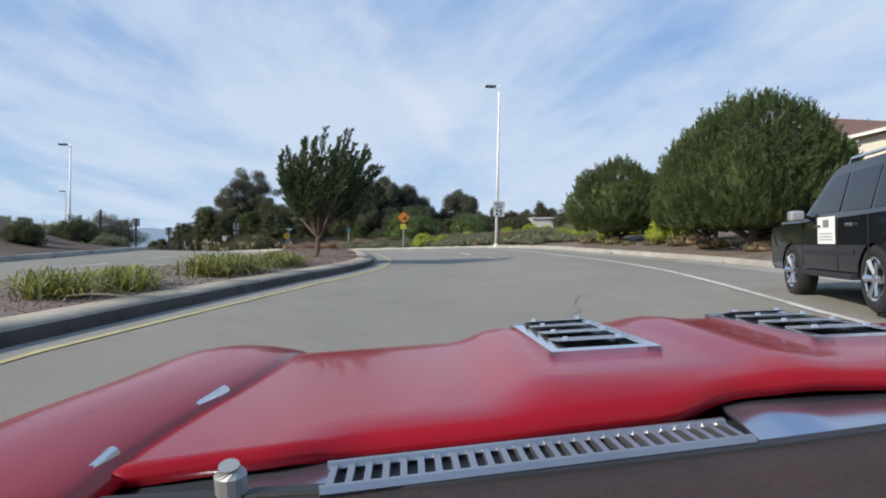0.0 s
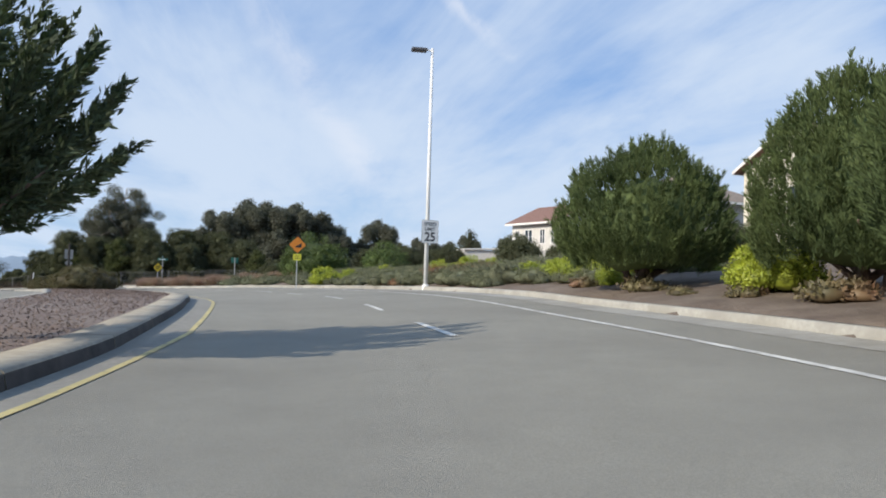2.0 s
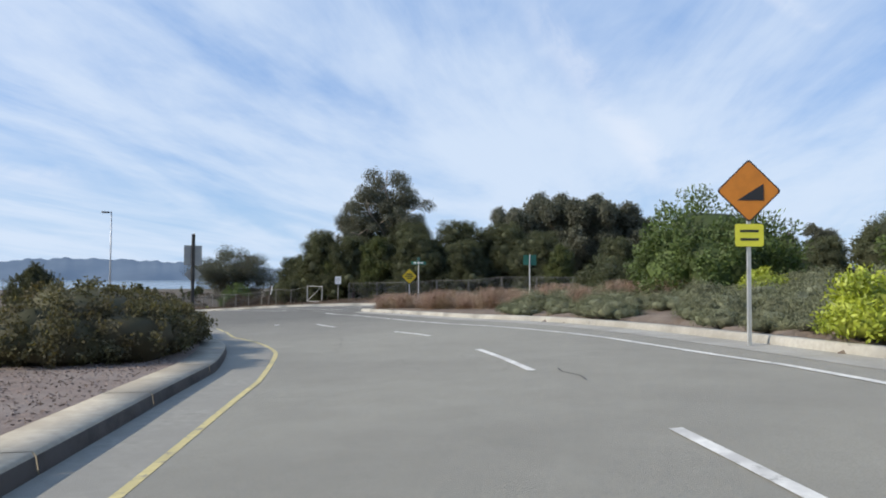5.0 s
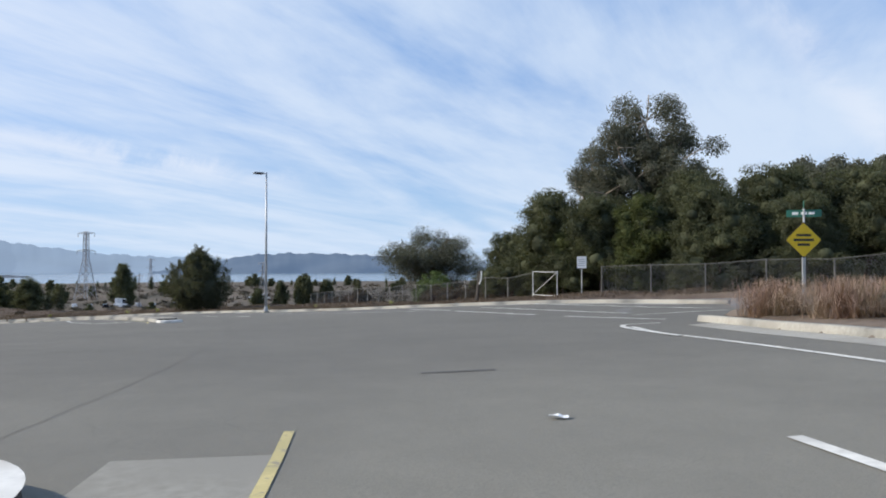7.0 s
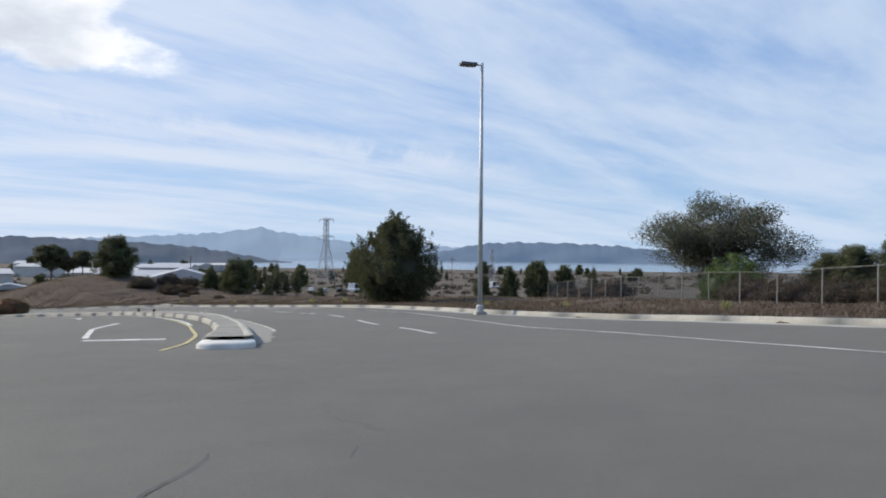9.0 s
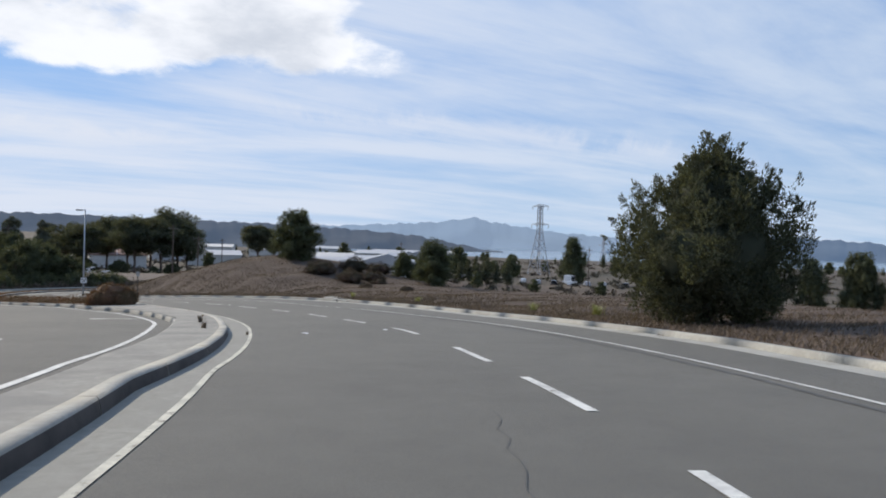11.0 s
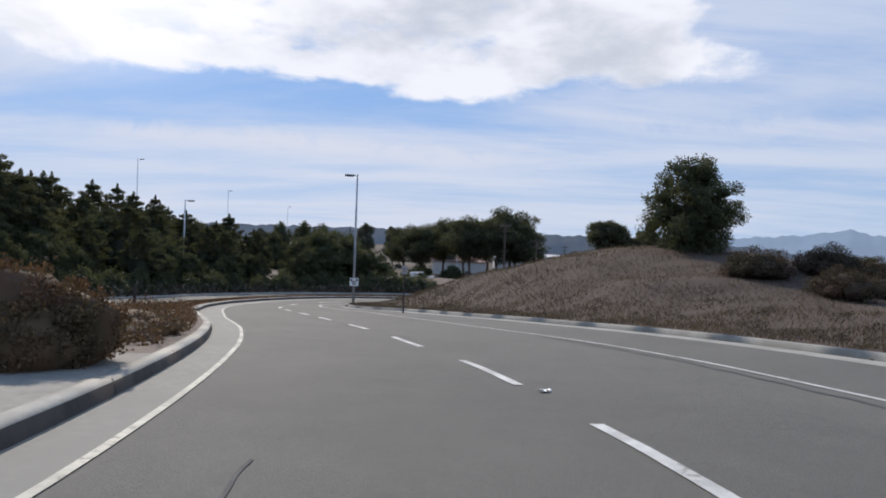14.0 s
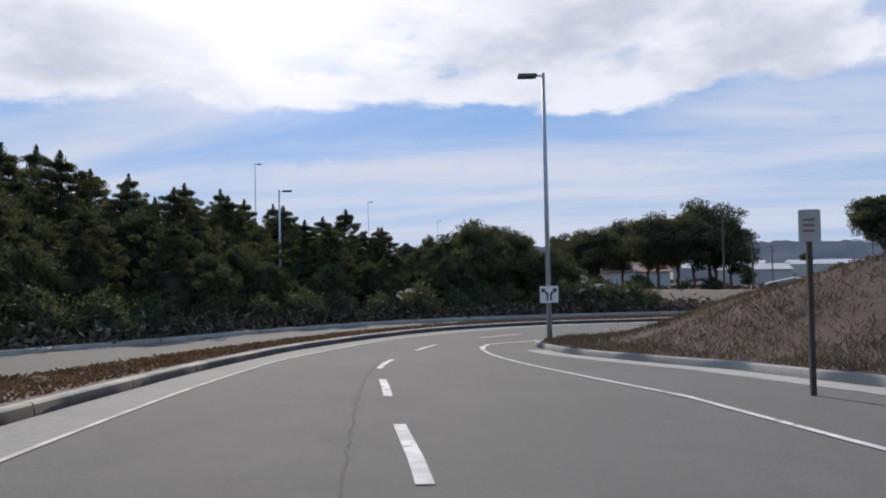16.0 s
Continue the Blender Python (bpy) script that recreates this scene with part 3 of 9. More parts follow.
def tube(bm, points, radii, sides=8, cap=True):
    """A round bar along points, with a radius at each."""
    pts = [Vector(p) for p in points]
    rings = []
    for i, p in enumerate(pts):
        d = (pts[min(i + 1, len(pts) - 1)] - pts[max(i - 1, 0)]).normalized()
        a = d.cross(Vector((0, 0, 1)) if abs(d.z) < 0.95 else Vector((1, 0, 0))).normalized()
        b = d.cross(a)
        rings.append([bm.verts.new(p + (a * math.cos(2 * math.pi * k / sides) + b * math.sin(2 * math.pi * k / sides)) * radii[i]) for k in range(sides)])
    for r, q in zip(rings, rings[1:]):
        for k in range(sides):
            bm.faces.new((r[k], r[(k + 1) % sides], q[(k + 1) % sides], q[k]))
    if cap:
        bm.faces.new(rings[0][::-1])
        bm.faces.new(rings[-1])
    return bm


def prism(bm, outline, y0, y1):
    """An outline of (x, z) drawn out from y0 to y1."""
    a, b = [bm.verts.new((x, y0, z)) for x, z in outline], [bm.verts.new((x, y1, z)) for x, z in outline]
    bm.faces.new(a)
    bm.faces.new(b[::-1])
    n = len(outline)
    for i in range(n):
        bm.faces.new((a[i], b[i], b[(i + 1) % n], a[(i + 1) % n]))
    bmesh.ops.recalc_face_normals(bm, faces=bm.faces)
    return bm


def text_mesh(body, size, mat, parent, where, name="lettering", label="", bold=0.0):
    cu = bpy.data.curves.new(name, "FONT")
    cu.body, cu.size, cu.align_x, cu.align_y, cu.extrude = body, size, "CENTER", "CENTER", 0.002
    cu.offset = bold
    tmp = new("lettering_source", cu)
    me = bpy.data.meshes.new_from_object(tmp.evaluated_get(bpy.context.evaluated_depsgraph_get()))
    bpy.data.objects.remove(tmp)
    bpy.data.curves.remove(cu)
    me.materials.clear()
    me.materials.append(mat)
    ob = piece(name, me, parent, label)
    ob.matrix_basis = where
    return ob


# ---- the road's line: left lane, then the ground about it ----
def glide(points, step=1.0):
    p = np.array(points, float)
    out = []
    for i in range(len(p) - 1):
        a, b, c, d = p[max(i - 1, 0)], p[i], p[i + 1], p[min(i + 2, len(p) - 1)]
        n = max(2, int(np.linalg.norm(c[:2] - b[:2]) / step))
        la, lb, lc = (max(np.linalg.norm((q - r)[:2]), 0.5) for q, r in ((b, a), (c, b), (d, c)))
        m0, m1 = (c - a) / (la + lb) * lb, (d - b) / (lb + lc) * lb
        for k in range(n):
            u = k / n
            out.append((2 * u**3 - 3 * u * u + 1) * b + (u**3 - 2 * u * u + u) * m0 + (-2 * u**3 + 3 * u * u) * c + (u**3 - u * u) * m1)
    out.append(p[-1])
    return np.array(out)


ROAD = [
    (3.4, -64.0, -0.42), (2.8, -34.0, -0.32), (2.1, -4.0, -0.17), (2.0, 5.0, 0.03),
    (1.5, 14.0, 0.17), (-0.1, 22.9, 0.28), (-2.4, 31.5, 0.33), (-6.4, 39.6, 0.15),
    (-10.6, 47.5, -0.06), (-15.0, 55.4, -0.28), (-20.9, 62.2, -0.61), (-27.4, 68.4, -0.89),
    (-34.5, 73.9, -1.31), (-42.7, 77.6, -1.72), (-51.0, 81.0, -2.11), (-59.4, 84.2, -2.52),
    (-68.2, 86.2, -3.12), (-77.1, 86.8, -3.72), (-86.1, 86.4, -4.36), (-95.0, 84.8, -4.96),
    (-103.6, 82.4, -5.48), (-112.0, 79.0, -6.10), (-120.3, 75.4, -6.73), (-128.7, 72.3, -7.36),
    (-134.5, 70.8, -7.75), (-140.4, 70.4, -8.07), (-146.2, 71.9, -8.30), (-151.3, 75.1, -8.51),
    (-156.4, 79.8, -8.73), (-161.7, 85.8, -8.98), (-168.1, 93.5, -9.30), (-173.7, 100.6, -9.58),
]
LINE = glide(ROAD)
SEG = np.diff(LINE[:, :2], axis=0)
SEG_LEN = np.linalg.norm(SEG, axis=1)
STATION = np.r_[0, np.cumsum(SEG_LEN)] - 60.0
NORMAL = np.stack([SEG[:, 1], -SEG[:, 0]], 1) / SEG_LEN[:, None]


def table(*pairs):
    s, u = zip(*pairs)
    return lambda x: np.interp(x, s, u)


bank = table((0, 0.03), (20, 0.055), (60, 0.05), (85, 0.035), (100, 0.03), (116, 0.0))
left_line = table((-60, -4.0), (0, -3.9), (6, -3.8), (14, -3.0), (20, -2.1), (22.5, -1.85), (26, -1.52), (31, -1.46), (33.6, -1.38), (37, -1.18), (39.5, -0.9), (45.7, -0.34), (49, -0.1), (56, 0.2), (61, 0.0), (67.4, -0.85), (69, -0.77), (71.4, -0.65), (74, -0.56))
left_line2 = table((106, 0.15), (110, -0.1), (117, -1.3), (124, -1.9), (135, -1.6), (142, -1.68), (150, -1.88), (153.5, -1.95), (161, -2.2), (169, -2.4), (175.5, -2.95), (179, -3.1), (186, -3.65), (192, -4.0), (200, -3.9), (214, -2.4), (247, -2.2))
kerb1 = table((-60, -4.5), (0, -4.4), (6, -4.2), (14, -3.5), (20.8, -2.45), (23.6, -2.2), (29.6, -2.09), (34.4, -2.0), (36.3, -1.82), (41.2, -1.35), (44.4, -1.13), (49.2, -0.79), (57.4, -0.65), (62, -1.1), (67, -1.95), (70, -1.85), (75, -1.5))
kerb1_back = table((-60, -8.6), (0, -8.4), (14, -7.7), (18, -7.0), (30, -6.0), (54, -5.2), (63, -5.0), (75, -4.2))
kerb2 = table((104, -0.42), (106.5, -0.5), (110, -0.75), (117, -1.75), (122, -2.35), (132, -2.2), (138, -2.25), (150, -2.45), (155, -2.6), (161, -2.8), (168.7, -3.1), (176, -3.8), (180, -4.25), (189, -4.8), (196, -5.0), (204, -4.6), (214, -3.0), (247, -2.8))
kerb2_back = table((104, -1.5), (108.7, -1.4), (112.4, -1.85), (118, -2.9), (125, -3.6), (138, -3.7), (150, -4.6), (158, -5.9), (170, -7.1), (182, -7.6), (191, -7.2), (200, -6.7), (212, -5.2), (247, -5.0))
right_line = table((-60, 4.0), (9, 4.2), (13.4, 4.5), (17, 4.75), (23, 4.95), (27, 5.05), (32, 5.3), (37.5, 5.6), (43, 6.35), (46, 6.7), (54, 7.1), (60, 6.75), (67, 5.8), (70, 5.9), (76.5, 6.2), (81, 6.3), (83, 6.9))
right_line2 = table((97, 8.3), (101, 7.4), (104.5, 6.8), (107.5, 5.95), (116, 5.8), (125, 6.1), (135, 6.25), (142, 5.95), (150, 5.9), (160, 5.5), (168, 4.65), (176, 4.0), (184, 3.5), (188, 2.6), (197.5, 0.3))
kerb_right = table((-60, 7.4), (0, 7.4), (14, 7.3), (18, 7.1), (22, 6.9), (25, 6.95), (30, 6.95), (33, 7.3), (38, 7.45), (45, 8.2), (48, 8.4), (56, 8.5), (60, 8.3), (69, 7.75), (73, 8.0), (80, 8.2), (84, 9.0))
kerb_far = table((88, 15.6), (93, 14.6), (99, 12.9), (103, 12.0), (108, 10.9), (114, 9.0), (118, 8.1), (128, 8.8), (136, 8.8), (142, 8.7), (150, 9.3), (155, 9.6), (160, 9.1), (170, 8.2), (176, 7.4), (184, 6.4), (188, 5.6), (194, 3.2), (198, 1.9), (202, 1.9), (215, 3.4), (247, 4.0))
far_edge = table((-60, -16), (0, -14.3), (20, -12.2), (40, -11.6), (60, -11.5), (80, -12), (104, -12.5), (130, -12.5), (160, -14), (185, -14.3), (194, -13.2), (199, -11.5), (211, -8.6), (225, -8.0), (247, -8.0))


def right_edge(s):
    return np.where(s < 83, kerb_right(s), np.where(s > 89, kerb_far(s), kerb_right(83) + (15.4 - kerb_right(83)) * np.clip((s - 83) / 6, 0, 1)))


def at_line(s, u, h=0.0):
    """The place on the road at station s, u metres to the right of the line and h over the surface."""
    i = int(np.clip(np.searchsorted(STATION, s) - 1, 0, len(SEG) - 1))
    w = (s - STATION[i]) / SEG_LEN[i]
    p = LINE[i] + (LINE[i + 1] - LINE[i]) * w
    j = int(np.clip(i + (1 if w > 0.5 else -1), 0, len(SEG) - 1))
    k = abs(w - 0.5)
    n = NORMAL[i] * (1 - k) + NORMAL[j] * k
    n = n / np.linalg.norm(n)
    return Vector((p[0] + n[0] * u, p[1] + n[1] * u, p[2] + float(bank(s)) * min(max(u, 0), 25) + h))


def heading(s):
    i = int(np.clip(np.searchsorted(STATION, s) - 1, 0, len(SEG) - 1))
    return math.degrees(math.atan2(-SEG[i, 0], SEG[i, 1]))


def to_line(xy):
    """Station, offset to the right, and surface height for an array of places."""
    xy = np.asarray(xy, float).reshape(-1, 2)
    s, u, z = np.empty(len(xy)), np.empty(len(xy)), np.empty(len(xy))
    A = LINE[:-1, :2]
    for a in range(0, len(xy), 4000):
        q = xy[a : a + 4000]
        w = np.clip(((q[:, None] - A[None]) * SEG[None]).sum(2) / (SEG_LEN**2), 0, 1)
        c = A[None] + w[..., None] * SEG[None]
        d2 = ((c - q[:, None]) ** 2).sum(2)
        k = d2.argmin(1)
        r = np.arange(len(q))
        s[a : a + 4000] = STATION[k] + w[r, k] * SEG_LEN[k]
        side = ((q - c[r, k]) * NORMAL[k]).sum(1)
        u[a : a + 4000] = np.sign(side) * np.sqrt(d2[r, k])
        z[a : a + 4000] = LINE[k, 2] + w[r, k] * (LINE[k + 1, 2] - LINE[k, 2])
    return s, u, z


def smooth_step(x, a, b):
    t = np.clip((np.asarray(x, float) - a) / (b - a), 0, 1)
    return t * t * (3 - 2 * t)


def lumps(x, y, wave, seed):
    """Smooth uneven ground, about -1 to 1."""
    r = np.random.RandomState(seed)
    out = 0
    for k in range(5):
        a, ph, f = r.uniform(0, 6.28), r.uniform(0, 6.28), 2 * math.pi / wave * r.uniform(0.6, 1.7)
        out = out + np.sin((x * math.cos(a) + y * math.sin(a)) * f + ph)
    return out / 3.2


BAY = np.array([-0.77, 0.64])
WATER = -34.5
# corners of the side street's carriageway
SIDE_NEAR = [at_line(83, 8.3)[:2], (-24.4, 78.4), (-23.2, 81.0), (-19.0, 82.6), (-10.0, 83.4), (2.0, 83.6), (24.0, 83.0)]
SIDE_FAR = [at_line(99, 12.9)[:2], (-34.0, 90.6), (-29.5, 90.9), (-23.0, 91.0), (-11.0, 91.2), (2.0, 91.4), (24.0, 91.0)]


def inside(poly, x, y):
    hit = np.zeros(np.shape(x), bool)
    for (x0, y0), (x1, y1) in zip(poly, poly[1:] + poly[:1]):
        c = ((y0 > y) != (y1 > y)) & (x < (x1 - x0) * (y - y0) / ((y1 - y0) or 1e-9) + x0)
        hit ^= c
    return hit


SIDE_POLY = [tuple(map(float, p)) for p in SIDE_NEAR] + [tuple(map(float, p)) for p in SIDE_FAR[::-1]]


def land(x, y, cut=True):
    """The ground's height, lowered under the carriageways when cut."""
    x, y = np.asarray(x, float).ravel(), np.asarray(y, float).ravel()
    s, u, zc = to_line(np.stack([x, y], 1))
    right, left = right_edge(s), far_edge(s)
    road = zc + bank(s) * np.clip(u, 0, 25)
    dr, dl = u - right, left - u
    out = np.maximum(dr, dl)
    # beside the road
    z = road + 0.13
    east = smooth_step(-s, -78, -60)  # 1 before the side street
    z = z + east * np.where(dr > 0, np.minimum(np.maximum(dr, 0) * 0.075, 1.1), 0)
    field = 1 - east
    z = z + np.where(dr > 0, field * (0.10 * smooth_step(dr, 1, 8) - 0.9 * smooth_step(dr, 8, 45)) * smooth_step(s, 98, 112), 0)
    # banks on the far side of the other carriageway
    z = z + np.where(dl > 0, 2.3 * smooth_step(dl, 1, 10) * smooth_step(s, -5, 18) * smooth_step(-s, -56, -30), 0)
    z = z + np.where(dl > 0, 0.7 * smooth_step(dl, 1, 12) * smooth_step(s, 150, 175), 0)
    # the dry mound on the outside of the bend
    e = np.sqrt(((x + 137) / np.where(x > -137, 14.5, 17.0)) ** 2 + ((y - 93) / 15.0) ** 2)
    mound = np.exp(-(e**2) * 1.15)
    z = z + np.where(dr > 0, 4.1 * mound * smooth_step(dr, 0.5, 7), 0)
    z = z + np.where(out > 1.5, 0.12 * lumps(x, y, 7, 3) * smooth_step(out, 1.5, 5), 0)
    # away from the road the land falls to the plain and under the bay
    q = (x + 60) * BAY[0] + (y - 92) * BAY[1]
    west = -2.6 - 10.0 * smooth_step(q, 5, 120) - 2.0 * smooth_step(q, 120, 350) - 18.4 * smooth_step(q, 350, 1300) - 5 * smooth_step(q, 1500, 1700)
    level = np.where(q > 0, west, -2.6 + 2.2 * smooth_step(-q, 0, 60))
    level = level + 0.5 * lumps(x, y, 60, 5) * smooth_step(-q, -1500, -600)
    south = smooth_step(-x, 150, 260) * smooth_step(-y, -60, -10)
    level = level * (1 - south) + south * -9.5
    w = smooth_step(out, 22, 62)
    z = z * (1 - w) + level * w
    if cut:
        deep = (out < 0.12) | inside(SIDE_POLY, x, y)
        z = np.where(deep, np.minimum(z, road - 0.45), z)
    return z


def ground_z(x, y):
    return float(land([x], [y])[0])


def build_ground():
    def axis(lo, hi, step, far):
        a = list(np.arange(lo, hi + step, step))
        g, d = [], step
        v = hi
        while v < far:
            d *= 1.22
            v += d
            g.append(min(v, far))
        h, d, v = [], step, lo
        while v > -far:
            d *= 1.22
            v -= d
            h.append(max(v, -far))
        return np.array(h[::-1] + a + g)

    xs, ys = axis(-185, 40, 0.8, 4700), axis(-30, 135, 0.8, 4700)
    X, Y = np.meshgrid(xs, ys)
    Z = land(X.ravel(), Y.ravel())
    n, m = len(xs), len(ys)
    idx = np.arange(n * m).reshape(m, n)
    faces = np.stack([idx[:-1, :-1], idx[:-1, 1:], idx[1:, 1:], idx[1:, :-1]], -1).reshape(-1, 4)
    me = mesh_of("ground", np.stack([X.ravel(), Y.ravel(), Z], 1), faces, M["ground"], smooth=True)
    s, u, _ = to_line(np.stack([X.ravel(), Y.ravel()], 1))
    out = np.maximum(u - right_edge(s), far_edge(s) - u)
    dry = np.maximum(smooth_step(s, 84, 100) * (u > 0), smooth_step(out, 20, 40))
    dry = np.maximum(dry, 0.6 * (u < 0) * (s < 70))
    col = np.zeros((n * m, 4), np.float32)
    col[:, 0], col[:, 1], col[:, 3] = dry, smooth_step(out, 50, 120), 1
    at = me.color_attributes.new("cover", "FLOAT_COLOR", "POINT")
    at.data.foreach_set("color", col.ravel())
    tagged(piece("ground", me), "bare soil and dry brown grass falling away to a scrubby plain", "ground", kind="structure")


build_ground()


def strip(name, s0, s1, fl, fr, mat, h=0.0, step=1.0, cols=1, parent=None, label="", category="", kind="", thick=0.0):
    """A band of surface between two offsets along the road."""
    ss = np.linspace(s0, s1, max(2, int((s1 - s0) / step) + 1))
    v, f = [], []
    for s in ss:
        a, b = float(fl(s)), float(fr(s))
        for k in range(cols + 1):
            v.append(at_line(s, a + (b - a) * k / cols, h))
    c = cols + 1
    for i in range(len(ss) - 1):
        for k in range(cols):
            f.append((i * c + k, i * c + k + 1, (i + 1) * c + k + 1, (i + 1) * c + k))
    ob = piece(name, mesh_of(name, [tuple(p) for p in v], f, mat, smooth=True), parent, label)
    if category or kind:
        tagged(ob, label, category, kind=kind)
    return ob


road_ob = strip("road", -60, 247, far_edge, right_edge, M["asphalt"], step=0.8, cols=14, label="sun-bleached grey asphalt carriageway", category="road", kind="structure")
age_of = np.repeat(np.linspace(-60, 247, len(road_ob.data.vertices) // 15), 15)
age_col = np.repeat(smooth_step(age_of, 62, 84)[:, None], 4, 1).astype(np.float32)
road_ob.data.color_attributes.new("age", "FLOAT_COLOR", "POINT").data.foreach_set("color", age_col.ravel())


def resampled(poly, n):
    p = np.array([tuple(q) for q in poly], float)
    d = np.r_[0, np.cumsum(np.linalg.norm(np.diff(p, axis=0), axis=1))]
    t = np.linspace(0, d[-1], n)
    return np.stack([np.interp(t, d, p[:, 0]), np.interp(t, d, p[:, 1])], 1)


def road_height(x, y):
    s, u, z = to_line([(x, y)])
    return float(z[0] + bank(s[0]) * np.clip(u[0], 0, 25))


def build_side_road():
    a, b = resampled(SIDE_NEAR, 40), resampled(SIDE_FAR, 40)
    v, f = [], []
    for p, q in zip(a, b):
        for k in range(7):
            x, y = p + (q - p) * k / 6
            v.append((x, y, road_height(x, y) - 0.006))
    for i in range(39):
        for k in range(6):
            f.append((i * 7 + k, i * 7 + k + 1, (i + 1) * 7 + k + 1, (i + 1) * 7 + k))
    tagged(piece("side_road", mesh_of("side_road", v, f, M["asphalt_worn"], smooth=True)), "worn grey asphalt of a side street", "road", kind="structure")


build_side_road()


def kerb_run(name, label, s0, s1, foot, side, mat, width=0.16, height=0.15, length=3.0, face=None):
    """A run of kerb, cast in lengths with open joints; side 1: its face looks to the right."""
    run = thing(name, label, "kerb", kind="structure")
    s = s0
    while s < s1 - 0.3:
        e = min(s + length, s1)
        v, f = [], []
        n = 4
        for i in range(n + 1):
            t = s + 0.012 + (e - s - 0.024) * i / n
            u = float(foot(t))
            for du, h in ((0.0, -0.12), (0.0, 0.0), (0.025, height - 0.03), (0.05, height), (width, height), (width, -0.12)):
                v.append(tuple(at_line(t, u - side * du, h)))
        for i in range(n):
            for k in range(5):
                q = (i * 6 + k, i * 6 + k + 1, (i + 1) * 6 + k + 1, (i + 1) * 6 + k)
                f.append(q if side > 0 else q[::-1])
        for o in (0, n * 6):
            f += [(o, o + 1, o + 2, o + 5), (o + 2, o + 3, o + 4, o + 5)]
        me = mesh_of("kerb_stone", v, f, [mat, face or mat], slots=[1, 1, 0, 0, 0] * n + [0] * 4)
        piece("kerb_stone", me, run)
        s = e
    return run


def pinched(lo, hi, s0, s1, r0, r1):
    """Two edges that close in a round nose at the ends that have one."""
    def factor(s):
        a = 1.0
        if r0:
            t = np.clip((s - s0) / r0, 0, 1)
            a = a * math.sqrt(max(0.0, 1 - (1 - t) ** 2))
        if r1:
            t = np.clip((s1 - s) / r1, 0, 1)
            a = a * math.sqrt(max(0.0, 1 - (1 - t) ** 2))
        return a

    mid = lambda s: (float(lo(s)) + float(hi(s))) / 2
    half = lambda s: (float(hi(s)) - float(lo(s))) / 2 * factor(s)
    return (lambda s: mid(s) - half(s)), (lambda s: mid(s) + half(s))


# first median: concrete margin, mulch inside; it ends in a nose at the junction
a1, b1 = pinched(kerb1_back, kerb1, -60, 73.1, 0, 1.5)
# the face towards the road is coloured dark, as it lies in shade
kerb_run("median_kerb", "pale concrete kerb of the planted median", -24, 73.05, b1, 1, M["kerb_top"], width=0.55, height=0.17, face=M["kerb_face_shade"])
kerb_run("median_kerb_back", "pale concrete kerb of the planted median", -24, 73.05, a1, -1, M["concrete"], width=0.30)
strip("median_bed", -60, 71.8, lambda s: a1(s) + 0.28, lambda s: b1(s) - 0.53, M["mulch"], 0.155, step=0.7, cols=5, label="planting bed of brown bark mulch", category="flower bed", kind="structure")
strip("median_nose", 71.2, 73.05, a1, b1, M["kerb_white"], 0.176, step=0.15, cols=3, label="white-painted concrete nose of the median", category="kerb", kind="structure")


def nose_block(name, label, s0, s1, fl, fr, top, n=24):
    """The painted solid end of a median, with an eased edge."""
    ss = np.linspace(s0, s1, n)
    rim = [(s, float(fl(s)), 1) for s in ss[::-1]] + [(s, float(fr(s)), -1) for s in ss]
    v, f, c = [], [], len(rim)
    for inset, h in ((0.0, -0.1), (0.0, top - 0.03), (0.03, top)):
        v += [tuple(at_line(s + inset * (s < s0 + 0.12), u + k * inset, h)) for s, u, k in rim]
    for r in (0, 1):
        f += [(r * c + i, r * c + (i + 1) % c, (r + 1) * c + (i + 1) % c, (r + 1) * c + i) for i in range(c)]
    f += [(2 * c + n - 1 - i, 2 * c + n + i, 2 * c + n + i + 1, 2 * c + n - 2 - i) for i in range(n - 1)]
    tagged(piece(name, mesh_of(name, v, f, M["kerb_white"])), label, "kerb", kind="structure")


# second median: bare concrete, farther on a bed of soil
a2, b2 = pinched(kerb2_back, kerb2, 104.3, 247, 0.3, 0)
# same dark face colour, shade included, on this kerb's road side
kerb_run("island_kerb", "pale concrete kerb of the narrow median", 105.4, 232, b2, 1, M["concrete"], width=0.22, height=0.17, face=M["kerb_face_shade"])
kerb_run("island_kerb_back", "pale concrete kerb of the narrow median", 105.4, 232, a2, -1, M["concrete"], width=0.22)
strip("island_top", 105.2, 159, lambda s: a2(s) + 0.1, lambda s: b2(s) - 0.1, M["concrete_dark"], 0.166, step=0.5, cols=3, label="bare grey concrete top of the median", category="pavement", kind="structure")
nose_block("island_nose", "white-painted concrete nose of the median", 104.33, 105.4, a2, b2, 0.10)
strip("island_bed", 159, 247, lambda s: a2(s) + 0.2, lambda s: b2(s) - 0.2, M["soil"], 0.168, step=0.7, cols=4, label="bare reddish soil of the median", category="flower bed", kind="structure")
kerb_run("outer_kerb", "pale concrete kerb at the foot of the planted bank", -24, 83.5, kerb_right, -1, M["concrete"], width=0.18)
kerb_run("field_kerb", "pale concrete kerb along the dry field", 89, 240, kerb_far, -1, M["concrete"], width=0.18)
kerb_run("far_kerb", "grey concrete kerb of the other carriageway", -24, 240, far_edge, 1, M["concrete"], width=0.18)
# gutters
strip("median_gutter", -60, 73.4, lambda s: left_line(s) - 0.04, lambda s: b1(min(s, 71.4)) + 0.0, M["gutter"], 0.005, label="pale concrete gutter beside the median", category="gutter", kind="structure")
